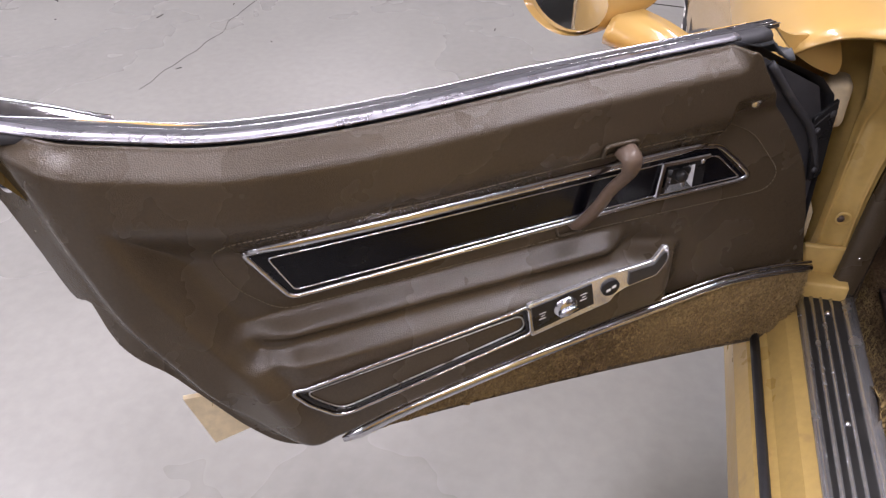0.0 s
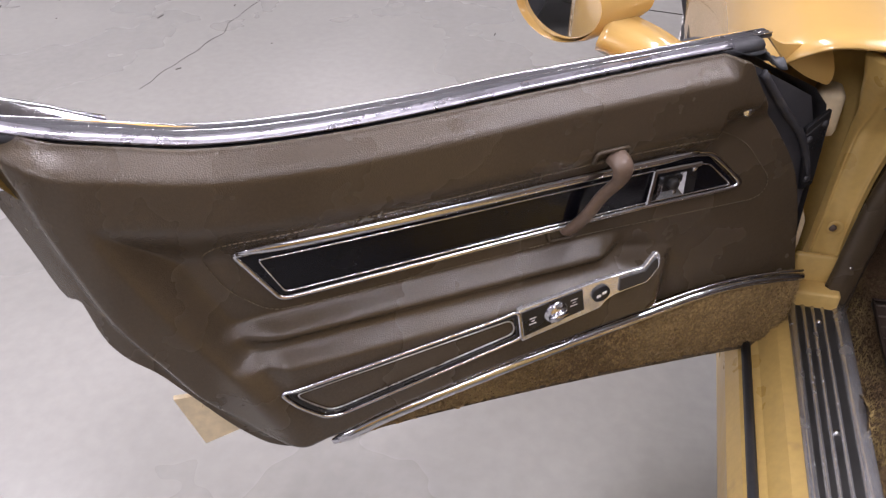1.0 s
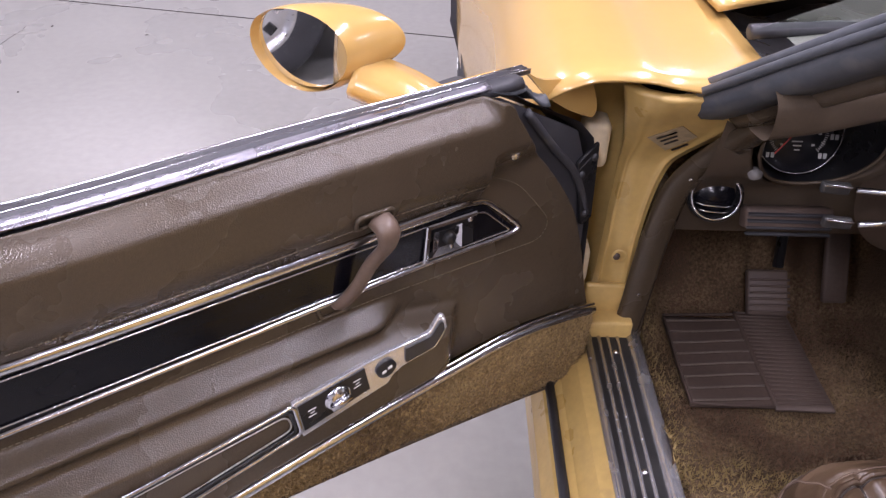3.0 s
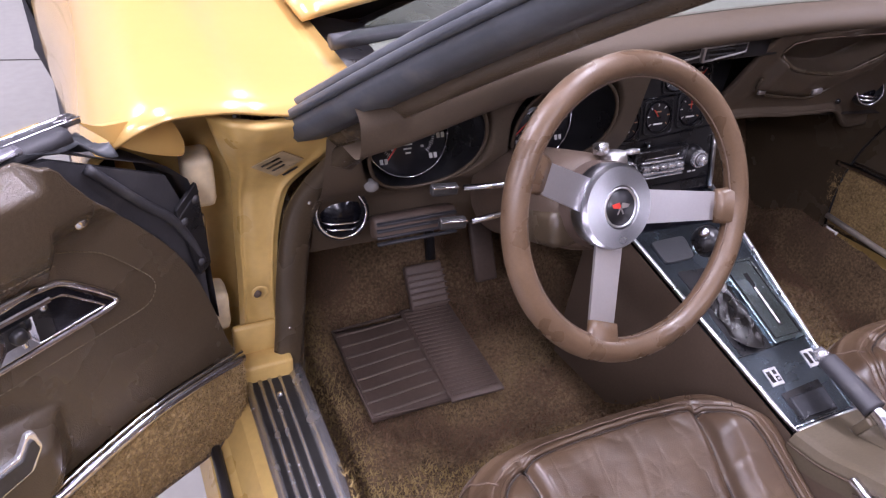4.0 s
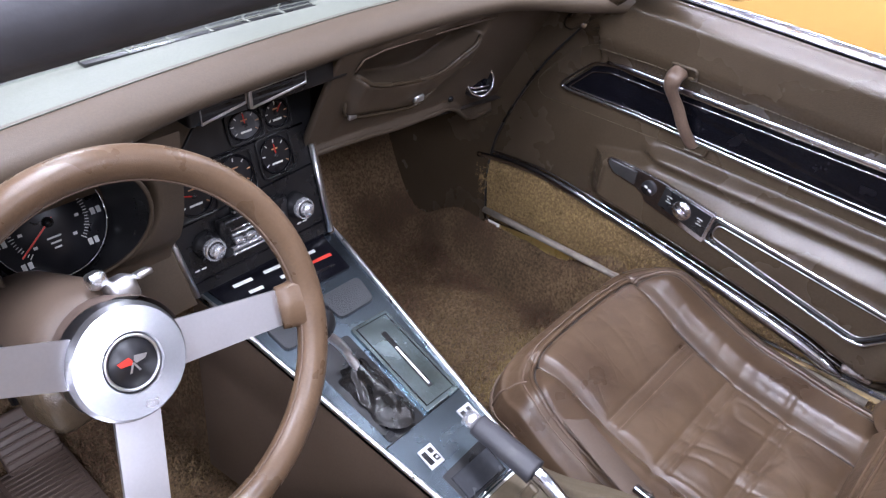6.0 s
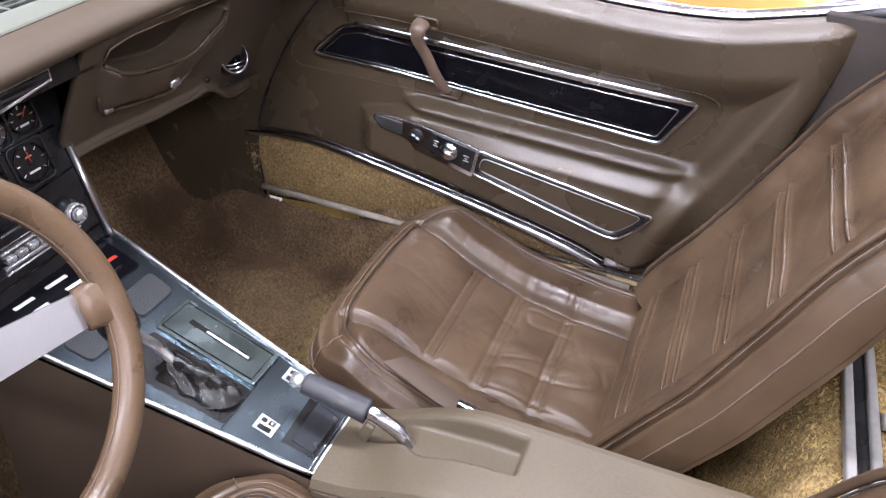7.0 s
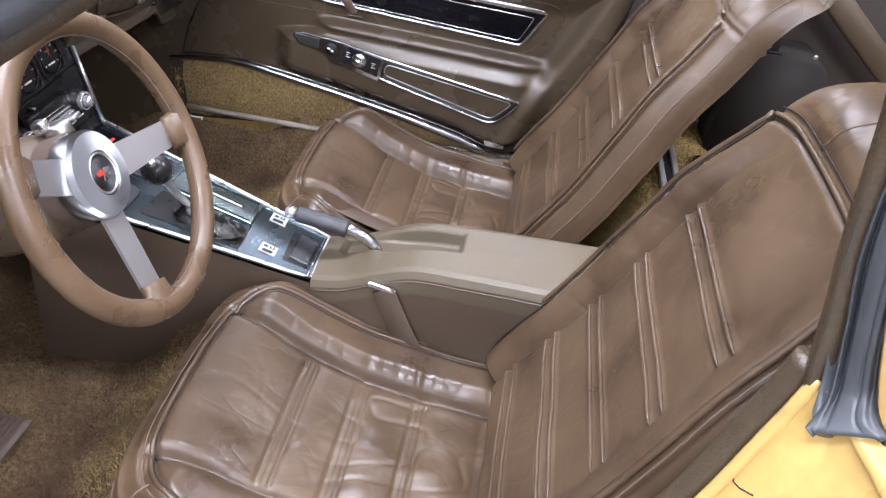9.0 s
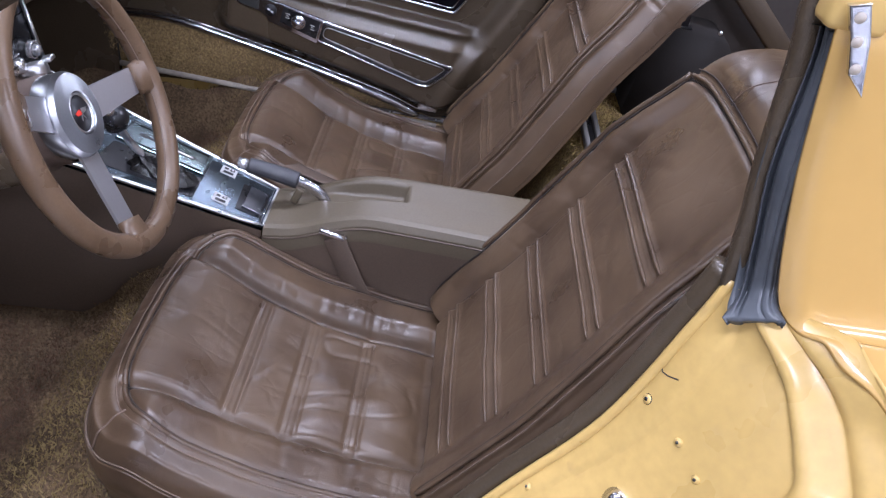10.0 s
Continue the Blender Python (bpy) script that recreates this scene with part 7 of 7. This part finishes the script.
# belt anchor beside the passenger's cushion
mesh_part("belt_anchor", join(rbox((0.632, -0.420, 0.455), (0.012, 0.050, 0.030), 0.004, pose(0, 0, 0)), moved(lathe([(0.0, 0.010), (0.008, 0.009), (0.011, 0.004), (0.011, 0.0)], 16), pose(0.626, -0.428, 0.458, 0, -90, 0)), tube([(0.625, -0.400, 0.462), (0.622, -0.385, 0.470), (0.625, -0.368, 0.466)], 0.004, 8)), CHROME, body, "chrome belt anchor and bolt")

# ---- steering wheel and column ----
sw = empty("steering_wheel", pose(0, 0, 0))
WC = Vector((-0.275, -0.012, 0.806))
TH, PH = radians(4.8), radians(24.0)
WN = Vector((math.cos(PH) * math.sin(TH), -math.cos(PH) * math.cos(TH), math.sin(PH)))
WX = Vector((math.cos(TH), math.sin(TH), 0))
WY = WN.cross(WX)
WM = Matrix((WX, WY, WN)).transposed().to_4x4()
WM.translation = WC
HM = WM @ pose(-0.008, 0.004, 0.0)
RR = 0.1695


mesh_part("rim", moved(tube([(RR * math.cos(2 * math.pi * i / 96), RR * math.sin(2 * math.pi * i / 96), 0) for i in range(96)], 0.0152, 16, True), WM), WRAP, sw, "tan leather-wrapped rim")
mesh_part("rim_stitching", moved(tube([((RR - 0.0150) * math.cos(2 * math.pi * i / 96), (RR - 0.0150) * math.sin(2 * math.pi * i / 96), 0.003) for i in range(96)], 0.0012, 5, True), WM), SEAM, sw)
for k, deg in enumerate((-9.5, 152.5, 246.5)):
    a = radians(deg)
    q = WM @ pose(0, 0, 0, 0, 0, math.degrees(a))

    def spoke(u, v):
        r = 0.035 + 0.118 * u
        w = (0.0215 - 0.004 * u) if deg < 240 else (0.021 - 0.002 * u)
        h = -0.030 + 0.026 * u
        return (r, (2 * v - 1) * w, h)

    o = mesh_part("spoke", moved(patch(spoke, 10, 4), q), SPOKE, sw, "brushed aluminium spoke", smooth=False)
    solid(o, 0.004)
    mesh_part("spoke_grip", moved(sweep([(0.138, 0, -0.006), (0.148, 0, -0.003), (0.157, 0, -0.001), (0.168, 0, 0)], box_section(0.043, 0.016, 0.35), scale=lambda t: 1.0 + 0.45 * t * t), q), WRAP, sw, "leather-wrapped spoke end")
mesh_part("hub", moved(lathe([(0.055, -0.075), (0.056, -0.050), (0.055, -0.040)], 40), WM), MATBROWN, sw, "brown hub base")
hub = mesh_part("hub_pad", moved(lathe([(0.052, -0.045), (0.0525, -0.022), (0.0525, -0.022), (0.049, -0.0165), (0.049, -0.0165), (0.0270, -0.0125), (0.0270, -0.0125), (0.0245, -0.018)], 56), HM), HUBALU, sw, "turned aluminium hub")
mesh_part("hub_ring", moved(lathe([(0.0250, -0.0150), (0.0240, -0.0135), (0.0225, -0.0140), (0.0220, -0.0160)], 40), HM), ALU, hub)
mesh_part("horn_badge", moved(lathe([(0.022, -0.018), (0.022, -0.0155), (0.0, -0.015)], 36), HM), GAUGE, hub, "round black badge with small crossed shapes")
for pts, mt in (([(-0.016, 0.005), (-0.003, 0.008), (0.0, 0.002), (-0.002, -0.002), (-0.013, -0.001)], RED), ([(0.016, 0.005), (0.003, 0.008), (0.001, 0.002), (0.003, -0.002), (0.013, 0.0)], ALU), ([(-0.001, 0.0), (0.001, 0.0), (0.006, -0.012), (0.004, -0.012)], ALU), ([(-0.001, 0.0), (0.001, 0.0), (-0.004, -0.012), (-0.006, -0.012)], ALU)):
    mesh_part("badge_shape", prism(pts, -0.0149, -0.0141, lambda a, b, d: HM @ pose(0, 0, 0, 0, 0, -8) @ Vector((a * 0.85, b * 0.7, d))), mt, hub, smooth=False)
tagged(sw, "three-spoke steering wheel with tan leather rim and aluminium spokes", "steering wheel")

col = empty("steering_column", pose(0, 0, 0))
mesh_part("column_shroud", moved(lathe([(0.052, -0.072), (0.060, -0.078), (0.064, -0.10), (0.066, -0.15), (0.068, -0.27)], 36), WM), CONSOLED, col, "brown column shroud")
mesh_part("column_box", moved(rbox((-0.034, -0.022, -0.115), (0.070, 0.050, 0.09), 0.012), WM), VINYL, col)
mesh_part("ignition_lock", moved(rbox((0.028, 0.052, -0.064), (0.026, 0.024, 0.028), 0.006), WM), ALU, col, "chrome ignition lock and key")
mesh_part("ignition_key", moved(rbox((0.046, 0.060, -0.050), (0.016, 0.006, 0.014), 0.002), WM), ALU, col)
mesh_part("hazard_button", moved(rbox((0.014, 0.068, -0.07), (0.016, 0.016, 0.018), 0.004), WM), ALU, col)
for p0, p1 in ((Vector((-0.32, 0.13, 0.772)), Vector((-0.420, 0.148, 0.770))), (Vector((-0.33, 0.12, 0.742)), Vector((-0.415, 0.125, 0.732)))):
    st = mesh_part("column_stalk", tube([p0, p1], 0.0042, 8), CHROME, col, "chrome column stalk")
    mesh_part("stalk_tip", rbox(p1 + Vector((-0.026, 0.004, 0.0)), (0.036, 0.012, 0.015), 0.003, pose(0, 0, 0, 0, 0, -8)), LEVERGREY, st, "grey moulded stalk tip")
    mesh_part("tip_edge", rbox(p1 + Vector((-0.026, -0.003, 0.006)), (0.034, 0.003, 0.003), 0.001, pose(0, 0, 0, 0, 0, -8)), CHROME, st)
tagged(col, "brown steering column with chrome stalks and ignition lock", "steering column")

# ---- floor mat and pedals ----
mt = empty("floor_mat", pose(0, 0, 0))


def mat_z(x, y):
    return 0.270 + 0.42 * sm(0.48, 0.80, y) ** 1.2 + wob(x, y, 0, 9, 0.004)


mesh_part("mat_sheet", patch(lambda u, v: (lambda x, y: (x, y, mat_z(x, y)))(-0.502 + 0.24 * u, 0.232 + 0.232 * v), 24, 24), MATBROWN, mt, "brown rubber mat")
solid(mt.children[0], 0.008, -1)
for k in range(8):
    y = 0.240 + 0.030 * k
    mesh_part("mat_rib", tube([(x, y + 0.012 * (x + 0.502) / 0.2, mat_z(x, y) + 0.002) for x in np.linspace(-0.497, -0.358, 10)], 0.0022, 6), surface("rib_rubber", (0.125, 0.096, 0.074), 0.5, var=0.1, scale=30, grain=300) if k == 0 else bpy.data.materials["rib_rubber"], mt)
hp = mesh_part("heel_pad", patch(lambda u, v: (lambda x, y: (x, y, mat_z(x, y) + 0.004))(-0.356 + 0.105 * u, 0.222 + 0.26 * v), 14, 24), MATBROWN, mt, "finely ribbed heel pad")
solid(hp, 0.006, -1)
for k in range(24):
    y = 0.236 + 0.0105 * k
    mesh_part("heel_rib", tube([(x, y, mat_z(x, y) + 0.0055) for x in (-0.350, -0.305, -0.257)], 0.0018, 5), MATBROWN, mt)
mesh_part("mat_border", tube([(x, y, mat_z(x, y) + 0.003) for x, y in [(-0.356, 0.228), (-0.43, 0.230), (-0.502, 0.233), (-0.502, 0.35), (-0.502, 0.464), (-0.38, 0.472), (-0.358, 0.474)]], 0.003, 6), MATBROWN, mt)
tagged(mt, "brown ribbed rubber driver's floor mat on the carpet", "floor mat")

pd = empty("brake_pedal", pose(0, 0, 0))
pp = mesh_part("pedal_pad", rbox((-0.298, 0.489, 0.320), (0.082, 0.018, 0.092), 0.006, pose(0, 0, 0, -40)), MATBROWN, pd, "ribbed rubber pedal pad")
for k in range(6):
    mesh_part("pad_rib", rbox((-0.298, 0.466 + 0.0080 * k - 0.013, 0.295 + 0.0098 * k + 0.006), (0.080, 0.004, 0.004), 0.001), MATBROWN, pp)
mesh_part("pedal_arm", tube([(-0.282, 0.51, 0.37), (-0.280, 0.56, 0.50), (-0.278, 0.55, 0.66)], 0.011, 8), BLACK, pd)
tagged(pd, "ribbed rubber brake pedal on a dark arm", "pedal")
ac = empty("accelerator_pedal", pose(0, 0, 0))
mesh_part("pedal_pad", rbox((-0.155, 0.53, 0.36), (0.05, 0.016, 0.15), 0.006, pose(0, 0, 0, -30)), MATBROWN, ac)
tagged(ac, "narrow brown rubber accelerator pedal", "pedal")
